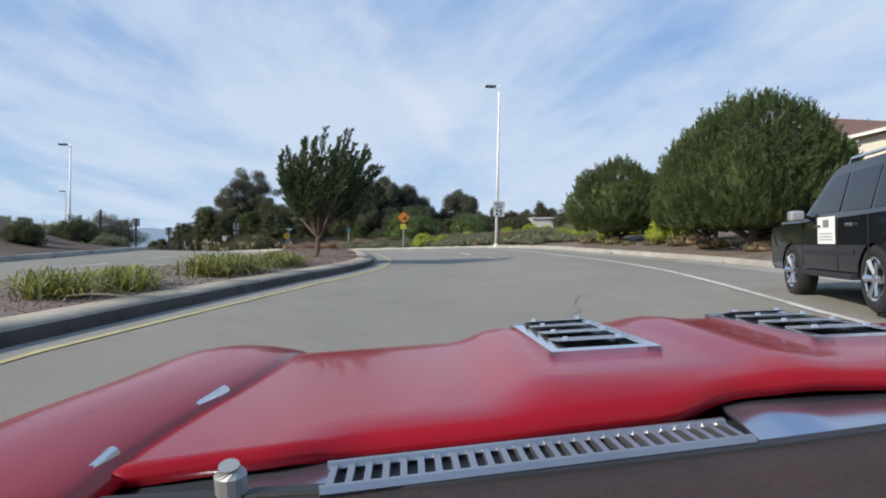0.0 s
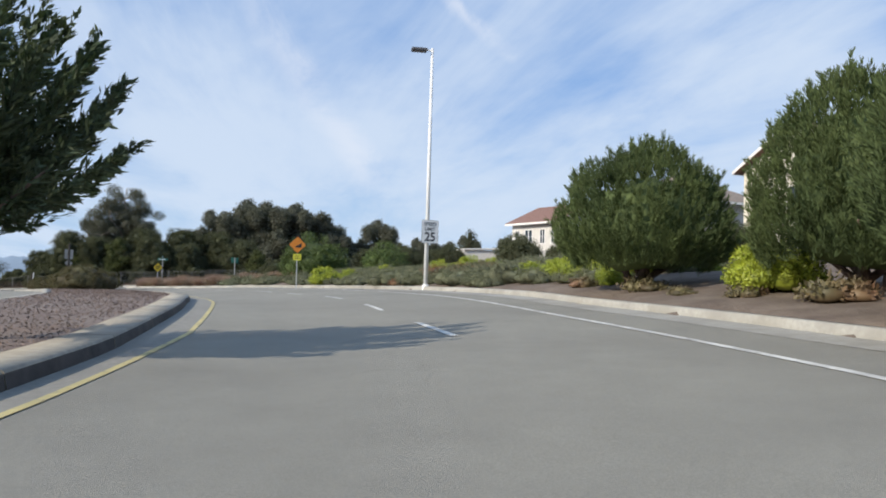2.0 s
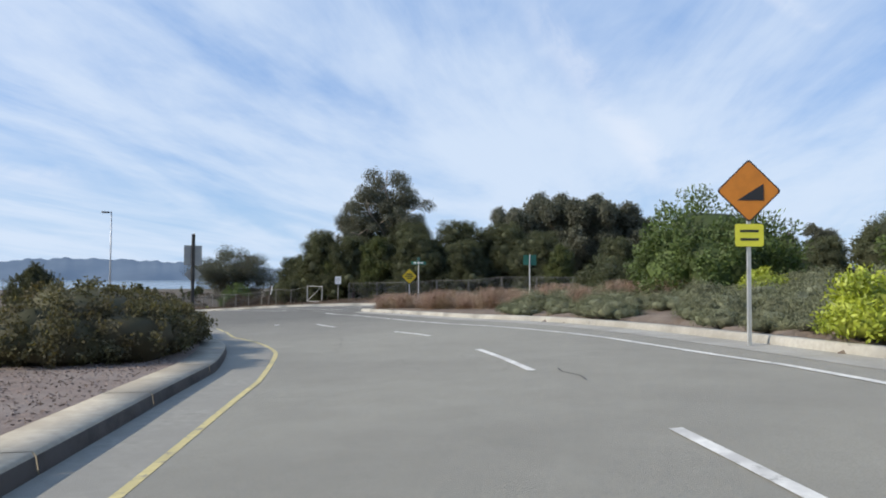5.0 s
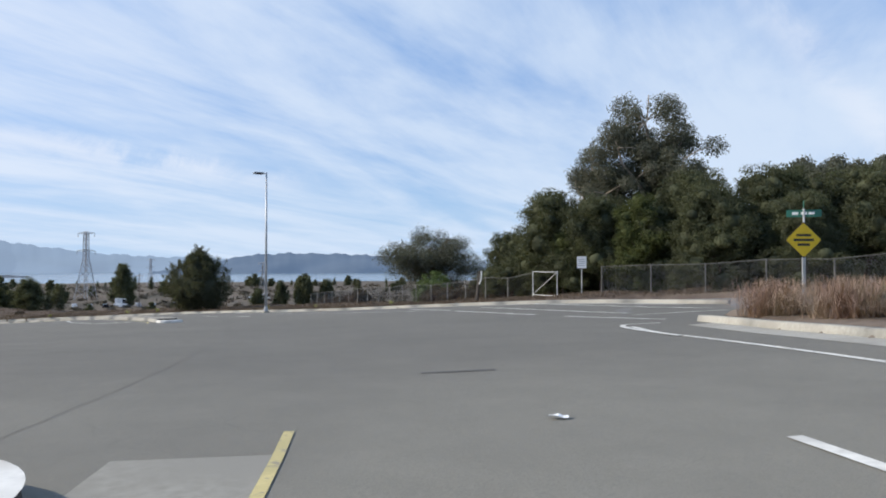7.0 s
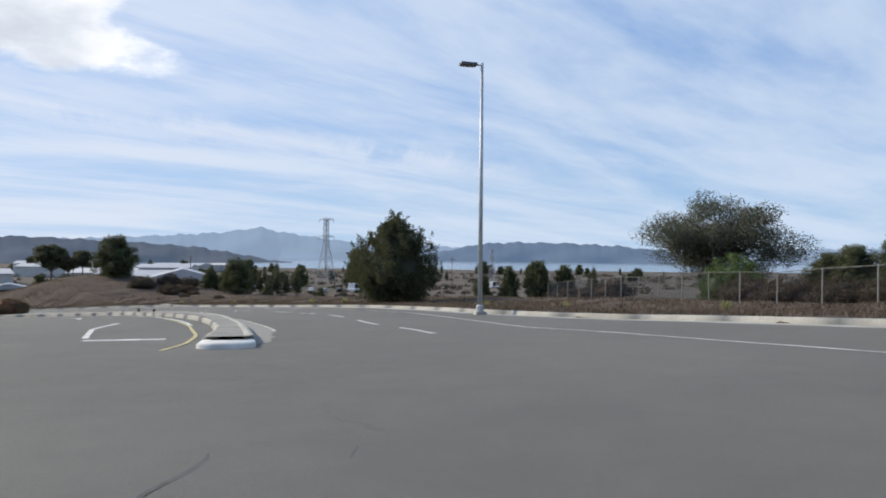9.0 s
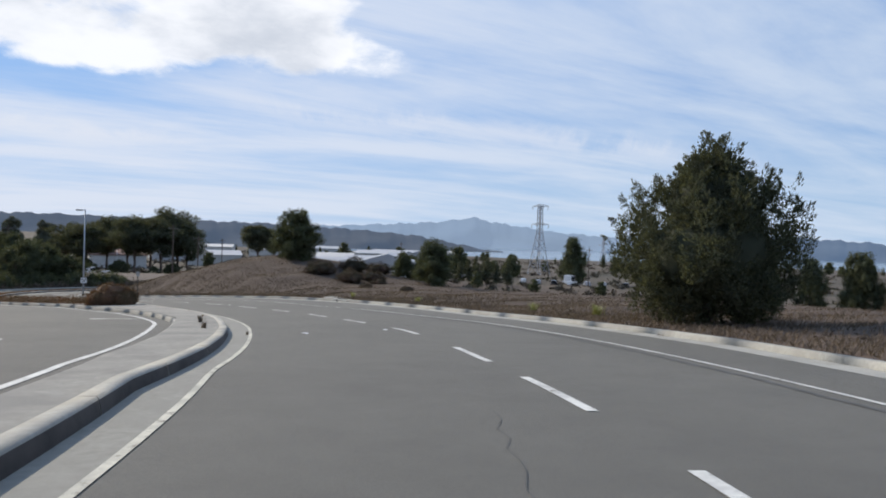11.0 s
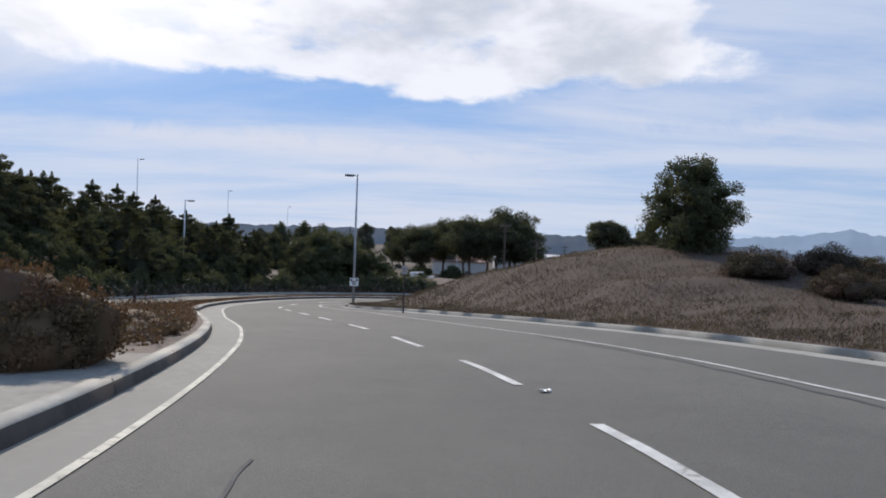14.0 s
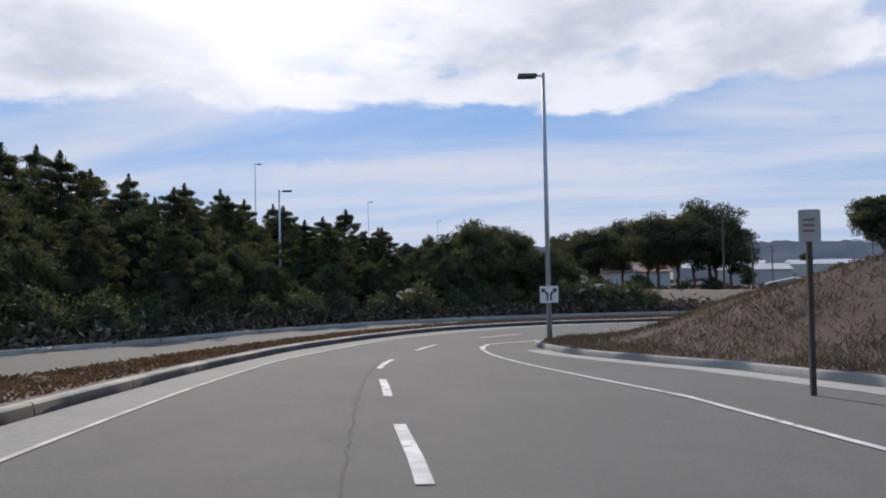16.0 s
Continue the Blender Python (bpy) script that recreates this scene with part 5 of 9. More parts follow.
def open_tree(seed, height, spread, leaf, bark, clumps=46, per=520, size=(0.20, 0.06), clump=1.0, low=0.3, trunk_r=0.3, droop=0.6, flat=0.8, top=0.55):
    """Meshes of an open-crowned tree: limbs that climb and part, each branch ending in a ragged leafy clump with sky between."""
    rng = np.random.RandomState(seed)
    trunk_line = bent((0, 0, -0.4), (spread * 0.08, 0, height * 0.62), rng, 7, 0.02)
    trunk = trunk_mesh("trunk", [(trunk_line, np.linspace(trunk_r, trunk_r * 0.4, 8))], bark)
    mains = []
    for i in range(7):
        a = i * 2.4 + rng.uniform(-0.4, 0.4)
        h0 = height * (low * 0.8 + 0.36 * i / 7)
        reach = spread * rng.uniform(0.55, 0.85) * (1 - 0.6 * i / 7)
        mains.append((np.array([0, 0, h0]), np.array([math.cos(a) * reach, math.sin(a) * reach, height * (low + 0.25 + (0.95 - low - 0.25) * (i + 1) / 7)]), a))
    lines = [bent(p, q, rng, 6, 0.04) for p, q, _ in mains]
    tubes = [[(l, np.linspace(trunk_r * 0.45, trunk_r * 0.10, 7))] for l in lines]
    Ps, Ds, Ns = [], [], []
    for k in range(clumps):
        m = k % 7
        w = rng.uniform(0.35, 1.05)
        at = np.array(lines[m][min(6, int(w * 6))])
        c = at + rng.normal(size=3) * np.array([spread * 0.17, spread * 0.17, height * 0.05])
        c[2] = min(max(c[2], height * low), height - clump * 0.5)
        over = math.hypot(c[0], c[1]) / (spread * (1.02 - (1 - top) * max(0.0, (c[2] / height - 0.5) / 0.5)))
        if over > 1:
            c[:2] /= over
        # keep the crown whole: no clump strays from its rounded outline
        e = math.hypot(math.hypot(c[0], c[1]) / (spread * 0.92), (c[2] / height - 0.56) / 0.42) / rng.uniform(0.82, 1.0)
        if e > 1:
            c = np.array([c[0] / e, c[1] / e, height * (0.56 + (c[2] / height - 0.56) / e)])
        tubes[m].append(([tuple(at), tuple((at + c) / 2 + np.array([0, 0, 0.15])), tuple(c)], [trunk_r * 0.13, trunk_r * 0.09, trunk_r * 0.04]))
        r = clump * rng.uniform(0.65, 1.25)
        n = int(per * r * r)
        u = unit(rng, n)
        rad = rng.uniform(0.15, 1, n) ** 0.5 * (1 + 0.25 * np.sin(u[:, 0] * 4 + k) * np.cos(u[:, 1] * 5 + u[:, 2] * 3))
        P = c + u * (rad * r)[:, None] * np.array([1, 1, flat])
        Ps.append(P)
        Ds.append(rng.normal(size=(n, 3)) * 0.6 + np.array([0, 0, -droop]))
        Ns.append(u + rng.normal(size=(n, 3)) * 0.5)
    crown = joined("crown", [leaf_quads(np.concatenate(Ps), np.concatenate(Ds), size[0], size[1], rng, np.concatenate(Ns))], leaf)
    return trunk, [trunk_mesh("limb", t, bark) for t in tubes], crown


def ragged_pine(seed, height, spread, leaf, bark, whorls=11, per=330, size=(0.22, 0.05)):
    """Meshes of a wind-ragged pine: whorls of upturned boughs set with needle clumps, uneven towards a thin top."""
    rng = np.random.RandomState(seed)
    trunk = trunk_mesh("trunk", [(bent((0, 0, -0.3), (0.1, 0.05, height * 0.97), rng, 8, 0.008), np.linspace(0.2, 0.03, 9))], bark)
    Ps, Ds, tubes = [], [], []
    for i in range(whorls):
        t = i / (whorls - 1)
        z = height * (0.10 + 0.80 * t)
        for k in range(5):
            a = i * 1.1 + k * 1.2566 + rng.uniform(-0.35, 0.35)
            reach = spread * (1 - 0.80 * t ** 1.4) * rng.uniform(0.55, 1.1) + 0.15
            tip = np.array([math.cos(a) * reach, math.sin(a) * reach, z + reach * rng.uniform(0.15, 0.55)])
            base = np.array([0.0, 0.0, z])
            if k < 3:
                tubes.append(([tuple(base), tuple(base * 0.4 + tip * 0.6 - np.array([0, 0, 0.1 * reach])), tuple(tip)], [0.05, 0.03, 0.012]))
            for q in (0.45, 0.72, 1.0):
                c = base + (tip - base) * q + rng.normal(size=3) * 0.12 * reach
                r = (0.30 + 0.26 * (1 - t)) * rng.uniform(0.7, 1.25) * spread / 3.0
                n = int(per * r * r * 4)
                u = unit(rng, n)
                Ps.append(c + u * (rng.uniform(0.1, 1, n) ** 0.5 * r)[:, None] * np.array([1, 1, 0.7]))
                Ds.append(u * 0.6 + rng.normal(size=(n, 3)) * 0.4 + np.array([0, 0, 0.5]))
    n = 500
    w = rng.uniform(0, 1, n)
    Ps.append(np.c_[rng.normal(size=(n, 2)) * (0.22 * (1 - w) + 0.03)[:, None] * spread / 3, height * (0.86 + 0.15 * w)])
    Ds.append(rng.normal(size=(n, 3)) * 0.5 + np.array([0, 0, 0.9]))
    core = lump_core([(0, 0, height * 0.34, spread * 0.55, spread * 0.55, height * 0.30)], rng, 0.8)
    crown = joined("crown", [leaf_quads(np.concatenate(Ps), np.concatenate(Ds), size[0], size[1], rng), core], leaf)
    return trunk, [trunk_mesh("limb", tubes[k::3], bark) for k in range(3)], crown


def shrub_mesh(seed, rx, ry, h, leaf, per=160, size=(0.10, 0.045), blobs_n=5, clump=0.16, core=0.62):
    rng = np.random.RandomState(seed)
    blobs = [(0, 0, h * 0.42, rx * 0.72, ry * 0.72, h * 0.55)]
    for i in range(blobs_n):
        a = i * 6.28 / blobs_n + rng.uniform(-0.3, 0.3)
        k = rng.uniform(0.40, 0.56)
        blobs.append((math.cos(a) * rx * 0.5, math.sin(a) * ry * 0.5, h * rng.uniform(0.20, 0.34), rx * k, ry * k, h * rng.uniform(0.34, 0.46)))
    return joined("foliage", [blob_leaves(blobs, per, size[0], size[1], rng, clump=clump), lump_core(blobs, rng, core)], leaf)


def shrub(name, label, where, me, group="", category="shrub"):
    t = thing(name, label, category, where, group)
    piece("foliage", me, t)
    return t


def pine_meshes(seed, rx, height, low, leaf, gap=0.25, needles=72, length=0.14, cut=0.30, cone=0.0):
    """A mushroom-headed pine: forked trunk, hollow dark underside, dome of upright brushes. cut: share of the crown below its widest ring."""
    rng = np.random.RandomState(seed)
    h = height - low
    n = int(2 * math.pi * rx * (h * (1 - cut) + 0.5 * rx) / (gap * gap) * 1.5)
    d = unit(rng, n * 2)
    d = d[d[:, 2] > -0.55][:n]
    n = len(d)
    wob = 1 + 0.06 * np.sin(d[:, 0] * 5 + seed) * np.cos(d[:, 1] * 4 + 1) + 0.045 * np.sin(d[:, 2] * 7 + d[:, 0] * 6)
    rr = rng.uniform(0.87, 1.0, n) * wob
    mid = low + h * cut
    P = d * rr[:, None] * np.array([rx, rx, 1.0]) * np.stack([1 - cone * np.clip(d[:, 2], 0, 1)] * 2 + [np.ones(n)], 1)
    P[:, 2] = mid + d[:, 2] * rr * np.where(d[:, 2] > 0, h * (1 - cut), h * cut * 1.5)
    A = d * np.array([0.55, 0.55, 0.25]) + np.array([0, 0, 0.9]) + rng.normal(size=(n, 3)) * 0.18
    A /= np.linalg.norm(A, axis=1, keepdims=True)
    tall = rng.uniform(0.20, 0.44, n)
    # each brush: needles all along a short upright shoot
    Q, W = np.repeat(P, needles, 0), np.repeat(A, needles, 0)
    t = rng.uniform(-0.4, 1, n * needles)
    o = rng.normal(size=(n * needles, 3))
    o -= W * (o * W).sum(1, keepdims=True)
    o /= np.linalg.norm(o, axis=1, keepdims=True)
    fat = 0.10 * (1 - 0.55 * np.clip(t, 0, 1))
    Q = Q + W * (t * np.repeat(tall, needles))[:, None] + o * fat[:, None] * rng.uniform(0.2, 1, n * needles)[:, None]
    sets = [leaf_quads(Q, W * 1.0 + o * 0.45, length, length * 0.16, rng)]
    core = [(0, 0, mid + h * 0.06, rx * (0.80 - 0.4 * cone), rx * (0.80 - 0.4 * cone), h * (0.92 - cut) * 0.84)]
    v, f = lump_core(core, rng, 0.90)
    v[:, 2] = np.maximum(v[:, 2], low + h * 0.04 + 0.12 * np.sin(v[:, 0] * 3) * np.cos(v[:, 1] * 3))
    sets.append((v, f))
    crown = joined("crown", sets, leaf)
    trunk = trunk_mesh("trunk", [(bent((0, 0, -0.3), (0.1, 0, low + h * 0.4), rng, 5, 0.02), np.linspace(0.06 * rx + 0.05, 0.1, 6))], M["bark"])
    limbs = [trunk_mesh("limb", [(bent((0, 0, max(0.2, low * 0.55)), (math.cos(a) * rx * 0.7, math.sin(a) * rx * 0.7, low + h * 0.25), rng, 4, 0.04), np.linspace(0.03 * rx + 0.02, 0.03, 5))], M["bark"]) for a in (0.3, 1.6, 2.9, 4.1, 5.3)]
    limbs.append(trunk_mesh("limb", [(bent((-0.25, 0.1, -0.2), (-0.35 * rx, 0.1, low + h * 0.35), rng, 5, 0.03), np.linspace(0.05 * rx, 0.05, 6))], M["bark"]))
    return trunk, limbs, crown


def cypress_tree():
    rng = np.random.RandomState(11)
    t = thing("cypress_tree", "young windswept cypress with feathery upswept plumes on the mulched median", "tree", pose(-3.3, 18.45, road_height(-3.3, 18.45) + 0.14))
    piece("trunk", trunk_mesh("trunk", [(bent((0, 0, -0.2), (0.05, 0.02, 0.85), rng, 4, 0.02), np.linspace(0.10, 0.07, 5))], M["bark"]), t)
    sets = []
    count = 62
    for i in range(count):
        a = i * 2.39996 + rng.uniform(-0.2, 0.2)
        ring = (i + 0.5) / count
        reach = 2.25 * math.sqrt(1 - 0.88 * (1 - ring)) * rng.uniform(0.72, 1.05)
        top = 4.15 - 2.1 * (reach / 2.25) ** 2 + rng.uniform(-0.55, 0.3)
        b = np.array([0.05, 0.02, rng.uniform(0.55, 0.95)])
        mid = np.array([math.cos(a) * reach * 0.62, math.sin(a) * reach * 0.62, 1.1 + (top - 1.1) * 0.34])
        tip = np.array([math.cos(a) * reach * 0.92 + 0.34, math.sin(a) * reach * 0.92 + 0.10, top])
        u = np.linspace(0, 1, 9)[:, None]
        line = (1 - u) ** 2 * b + 2 * u * (1 - u) * mid + u * u * tip
        if i % 4 == 0:
            piece("limb", trunk_mesh("limb", [([tuple(p) for p in line[:7]], np.linspace(0.05, 0.012, 7))], M["bark"]), t)
        # side sprigs, shorter towards the tip, each set with scale leaves
        n, k = 46, 13
        w = np.linspace(0.30, 1.0, n) + rng.normal(size=n) * 0.01
        P = (1 - w[:, None]) ** 2 * b + 2 * (w * (1 - w))[:, None] * mid + (w * w)[:, None] * tip
        along = 2 * (1 - w[:, None]) * (mid - b) + 2 * w[:, None] * (tip - mid)
        along /= np.linalg.norm(along, axis=1, keepdims=True)
        out = rng.normal(size=(n, 3)) + np.array([0.25, 0.05, 0.0])
        out -= along * (out * along).sum(1, keepdims=True)
        out /= np.linalg.norm(out, axis=1, keepdims=True)
        long = (0.50 * np.clip(1.06 - w, 0, 1) ** 0.7 + 0.07) * rng.uniform(0.7, 1.2, n)
        way = along * 0.85 + out * 0.62 + np.array([0.12, 0.03, 0.10])
        way /= np.linalg.norm(way, axis=1, keepdims=True)
        q = rng.uniform(0, 1, (n, k))
        L = P[:, None] + way[:, None] * (q * long[:, None])[..., None] + rng.normal(size=(n, k, 3)) * 0.018
        D = np.repeat(way, k, 0) + rng.normal(size=(n * k, 3)) * 0.3
        sets.append(leaf_quads(L.reshape(-1, 3), D, 0.14, 0.034, rng))
    sets.append(lump_core([(0.05, 0, 2.2, 0.75, 0.75, 0.5)], rng, 0.75))
    piece("crown", joined("crown", sets, M["cypress"]), t)


cypress_tree()

# pines on the bank
tr, li, cr = pine_meshes(21, 2.05, 3.55, 0.42, M["needles"], 0.21, 56, 0.13, cut=0.30)
plant("pine_tree", "dense rounded green pine on the bank beside the road", "tree", set_on(7.9, 28.4, 20), tr, cr, "pines on the bank", limbs=li)
tr, li, cr = pine_meshes(22, 2.8, 4.45, 0.4, M["needles"], 0.21, 56, 0.13, cut=0.30, cone=0.10)
plant("pine_tree", "large dense mushroom-headed green pine on the bank", "tree", set_on(10.2, 18.0, 70), tr, cr, "pines on the bank", limbs=li)
tr, li, cr = pine_meshes(24, 2.0, 4.0, 0.3, M["needles"], 0.22, 56, 0.13, cut=0.34, cone=0.15)
plant("pine_tree", "dense domed green pine between two others on the bank", "tree", set_on(10.3, 23.2, 140), tr, cr, "pines on the bank", limbs=li)
tr, li, cr = pine_meshes(23, 2.6, 4.9, 0.8, M["needles"], 0.42, 44, 0.24)
pine3 = plant("pine_tree", "rounded green pine beside a white house", "tree", set_on(15.6, 56.0, 0, 0.9), tr, cr, "pines on the bank", limbs=li)
copy_thing(pine3, set_on(17.5, 18.0, 130, 0.95))
copy_thing(pine3, set_on(24.0, 42.0, 200, 1.1))

# broadleaf shrubs and trees behind the bank
bush_green = shrub_mesh(31, 2.7, 2.7, 3.6, M["leaf_bright"], 150, (0.15, 0.06), 8, 0.26)
shrub("large_shrub", "broad rounded bright green shrub behind low scrub", set_on(-5.2, 65.0, 0), bush_green, "green shrubs")
bush_mid = shrub_mesh(32, 1.8, 1.8, 2.3, M["leaf_bright"], 180, (0.13, 0.055), 7, 0.22)
shrub("large_shrub", "rounded bright green shrub behind low scrub", set_on(0.4, 60.5, 0), bush_mid, "green shrubs")
bush_dark = shrub_mesh(33, 2.2, 2.2, 3.0, M["leaf"], 150, (0.15, 0.06), 8, 0.26)
bd = shrub("large_shrub", "rounded dark green shrub below a house", set_on(8.9, 55.4, 0, 0.72), bush_dark, "green shrubs")
for x, y, k, a in ((12.8, 60.0, 0.8, 40), (13.0, 46.0, 0.9, 110), (17.5, 50.0, 0.9, 160), (5.6, 70.5, 0.95, 200), (11.0, 71.0, 0.9, 240), (1.5, 72.0, 1.1, 20), (-9.0, 70.5, 0.9, 75), (15.5, 40.0, 0.8, 10), (19.5, 34.0, 0.9, 70), (16.2, 23.5, 0.95, 200)):
    copy_thing(bd, set_on(x, y, a, k))
yellow_me = shrub_mesh(34, 0.95, 0.95, 1.1, M["leaf_yellow"], 380, (0.09, 0.04), 7, 0.12)
ye = shrub("yellow_shrub", "bright yellow-green shrub on the bank", set_on(9.35, 24.6, 0, 1.05), yellow_me, "yellow shrubs")
for x, y, k in ((7.2, 35.4, 0.7), (8.2, 32.4, 0.66), (8.0, 31.2, 0.6), (7.5, 36.6, 0.7), (7.5, 33.2, 0.75), (7.4, 34.6, 0.8), (8.5, 33.9, 0.85), (9.6, 33.2, 0.9), (10.8, 32.2, 0.8), (6.4, 36.0, 0.7), (-2.9, 52.8, 1.0), (-1.4, 52.4, 0.75), (5.6, 51.0, 0.95), (6.8, 50.4, 0.8), (9.6, 25.4, 0.9), (0.6, 54.5, 0.8), (-3.8, 62.2, 0.8), (3.7, 46.9, 0.85), (4.7, 46.2, 0.7)):
    copy_thing(ye, set_on(x, y, k * 400, k))

# grey-green scrub over the bank, with rusty patches
rng0 = random.Random(5)
sage_meshes = [shrub_mesh(40 + i, 1.25, 1.15, 0.85, M["sage"], 330, (0.10, 0.022), 7, 0.13, 0.62) for i in range(3)]
sage = [shrub("low_scrub", "low grey-green scrub spreading over the bank", set_on(*at_line(40 + 3 * i, 9.0)[:2], 0, 1.0), me, "scrub on the bank") for i, me in enumerate(sage_meshes)]
for s in np.arange(33.5, 80.5, 1.45):
    lim = float(kerb_right(s))
    for k, u in enumerate((lim + 0.95, lim + 2.2, lim + 3.6, lim + 5.2, lim + 6.8)):
        if (s < 35 and k == 0) or (s > 69 and k < 2):
            continue
        p = at_line(s + rng0.uniform(-0.5, 0.5), u + rng0.uniform(-0.35, 0.35))
        if (p.x - 2.7) ** 2 + (p.y - 39.2) ** 2 < 1.3 or (40.6 < s < 42.0 and k < 1):
            continue
        copy_thing(rng0.choice(sage), set_on(p.x, p.y, rng0.uniform(0, 360), rng0.uniform(0.75, 1.1) * (0.8 if k == 0 else 1.0) * (0.86 if s > 41 else 0.72 if s < 37 else 1.0)))
rust = shrub("low_scrub", "rust-brown dying scrub on the bank", set_on(*at_line(42.6, 9.6)[:2]), shrub_mesh(48, 0.95, 0.9, 0.9, M["russet"], 360, (0.10, 0.022), 6, 0.13, 0.6), "scrub on the bank")
for s, u, k in ((39.7, 8.9, 0.8), (40.3, 9.6, 0.95), (41.2, 10.1, 0.9), (40.3, 10.6, 0.9), (39.2, 9.4, 0.7), (44.5, 8.7, 0.5), (46.0, 8.8, 0.45)):
    p = at_line(s, u)
    copy_thing(rust, set_on(p.x, p.y, s * 40, k))
small = shrub("low_plant", "small olive groundcover plant on bare soil", set_on(*at_line(19.5, 8.6)[:2]), shrub_mesh(49, 0.5, 0.5, 0.32, M["ivy"], 260, (0.09, 0.04), 4, 0.1, 0.8), "plants on bare soil")
for s, u, k in ((22, 8.6, 1.1), (24.6, 9.0, 1.4), (26.6, 8.8, 0.9), (30.0, 8.7, 1.2), (17.2, 9.6, 1.3), (13.0, 10.2, 1.2), (33, 8.9, 1.0), (20.5, 10.6, 1.2), (10.0, 9.4, 1.1), (28.3, 8.5, 0.7)):
    p = at_line(s, u)
    copy_thing(small, set_on(p.x, p.y, s * 30, k))

# hedge-like shrubs at the end of the first median
hedge = shrub("clipped_shrub", "dense dark green shrub with reddish tips on the median", pose(*at_line(58.6, -3.05, 0.12), 0, 0, heading(58)), shrub_mesh(51, 1.75, 2.1, 1.42, M["hedge_leaf"], 650, (0.065, 0.04), 9, 0.11, 0.84), "shrubs on the median")
for s, u, k in ((61.6, -3.1, 0.95), (64.4, -3.2, 0.85), (67.2, -3.3, 0.72), (69.3, -3.0, 0.62)):
    copy_thing(hedge, pose(*at_line(s, u, 0.12), 0, 0, heading(s) + 180 * (s > 63)) @ Matrix.Diagonal((0.5 + 0.5 * k, 0.5 + 0.5 * k, k, 1)))

# strap-leaved clumps on the median
def strap_clump(seed, n, reach, h, mat, droop=0.55, width=0.035, dome=0.0):
    rng = np.random.RandomState(seed)
    V, F = [], []
    for i in range(n):
        a, r = rng.uniform(0, 6.28), rng.uniform(0.25, 1.0) * reach
        hh = h * rng.uniform(0.6, 1.05) * (1 - dome * (r / reach) ** 2)
        o = rng.normal(size=2) * reach * 0.18
        d, w = np.array([math.cos(a), math.sin(a)]), width * rng.uniform(0.7, 1.2)
        sd = np.array([-d[1], d[0]]) * w / 2
        b = len(V)
        for k in range(5):
            t = k / 4
            x = o + d * r * t**1.3
            z = hh * (math.sin(t * 1.9) / math.sin(1.57)) if droop else hh * t
            z = z - droop * hh * max(0, t - 0.55)
            s = sd * (1 - 0.85 * t)
            V += [(*(x - s), z), (*(x + s), z)]
        for k in range(4):
            F.append((b + 2 * k, b + 2 * k + 1, b + 2 * k + 3, b + 2 * k + 2))
    return np.array(V), np.array(F)


def agapanthus(seed, where, stalks, scale):
    t = thing("agapanthus_clump", "clump of yellow-green strap leaves on bark mulch", "plant", where @ Matrix.Scale(scale, 4), "clumps on the median")
    v, f = strap_clump(seed, 200, 1.0, 0.52, M["strap"], 0.85, 0.042, 0.45)
    piece("foliage", mesh_of("foliage", v, f, M["strap"]), t)
    v, f = strap_clump(seed + 50, 60, 0.8, 0.2, M["straw"], 0.5, 0.022, 0.3)
    piece("withered_foliage", mesh_of("dead_leaf", v, f, M["straw"]), t, "withered straw-coloured leaves")
    rng = np.random.RandomState(seed)
    for i in range(stalks):
        x, y = rng.normal(size=2) * 0.25
        h = rng.uniform(0.45, 0.72)
        bm = tube(bmesh.new(), [(x * 0.5, y * 0.5, 0), (x, y, h)], [0.006, 0.004], 5)
        for k in range(10):
            a = k * 0.63
            tube(bm, [(x, y, h), (x + math.cos(a) * 0.035, y + math.sin(a) * 0.035, h + 0.03 * math.sin(k * 2.1))], [0.003, 0.005], 4)
        part("seed_head", bm, M["straw"], t, "dry straw-coloured seed head")
    return t


for i, (s, u, n, k) in enumerate(((8.8, -5.3, 0, 0.95), (9.9, -5.0, 0, 0.9), (10.9, -5.3, 0, 0.8), (13.2, -4.9, 4, 1.1), (14.2, -4.7, 5, 1.0), (15.0, -4.9, 3, 0.9), (16.6, -4.5, 4, 0.95), (17.6, -4.5, 2, 0.9), (6.6, -6.3, 2, 0.8), (18.4, -4.3, 1, 0.7), (4.9, -6.0, 0, 0.9))):
    agapanthus(60 + i, pose(*at_line(s, u, 0.15)), n, k)
hose = thing("drip_hose", "short length of pale irrigation hose on the mulch", "hose", pose(*at_line(8.6, -4.75, 0.175), 0, 0, 20))
part("hose", tube(bmesh.new(), [(-0.35, 0.05, 0.02), (-0.1, -0.02, 0.05), (0.15, 0.0, 0.05), (0.4, 0.06, 0.015)], [0.013] * 4, 7), M["straw"], hose)

# rust-red ornamental grasses on the corner
rg_v, rg_f = strap_clump(71, 1500, 1.5, 1.12, M["red_grass"], 0.75, 0.012, 0.6)
rg = thing("ornamental_grass", "mounded arching rust-brown ornamental grass behind the kerb", "grass", set_on(*at_line(82.0, 9.9)[:2], 0, 1.0), "grasses on the corner")
piece("foliage", mesh_of("foliage", rg_v, rg_f, M["red_grass"]), rg)
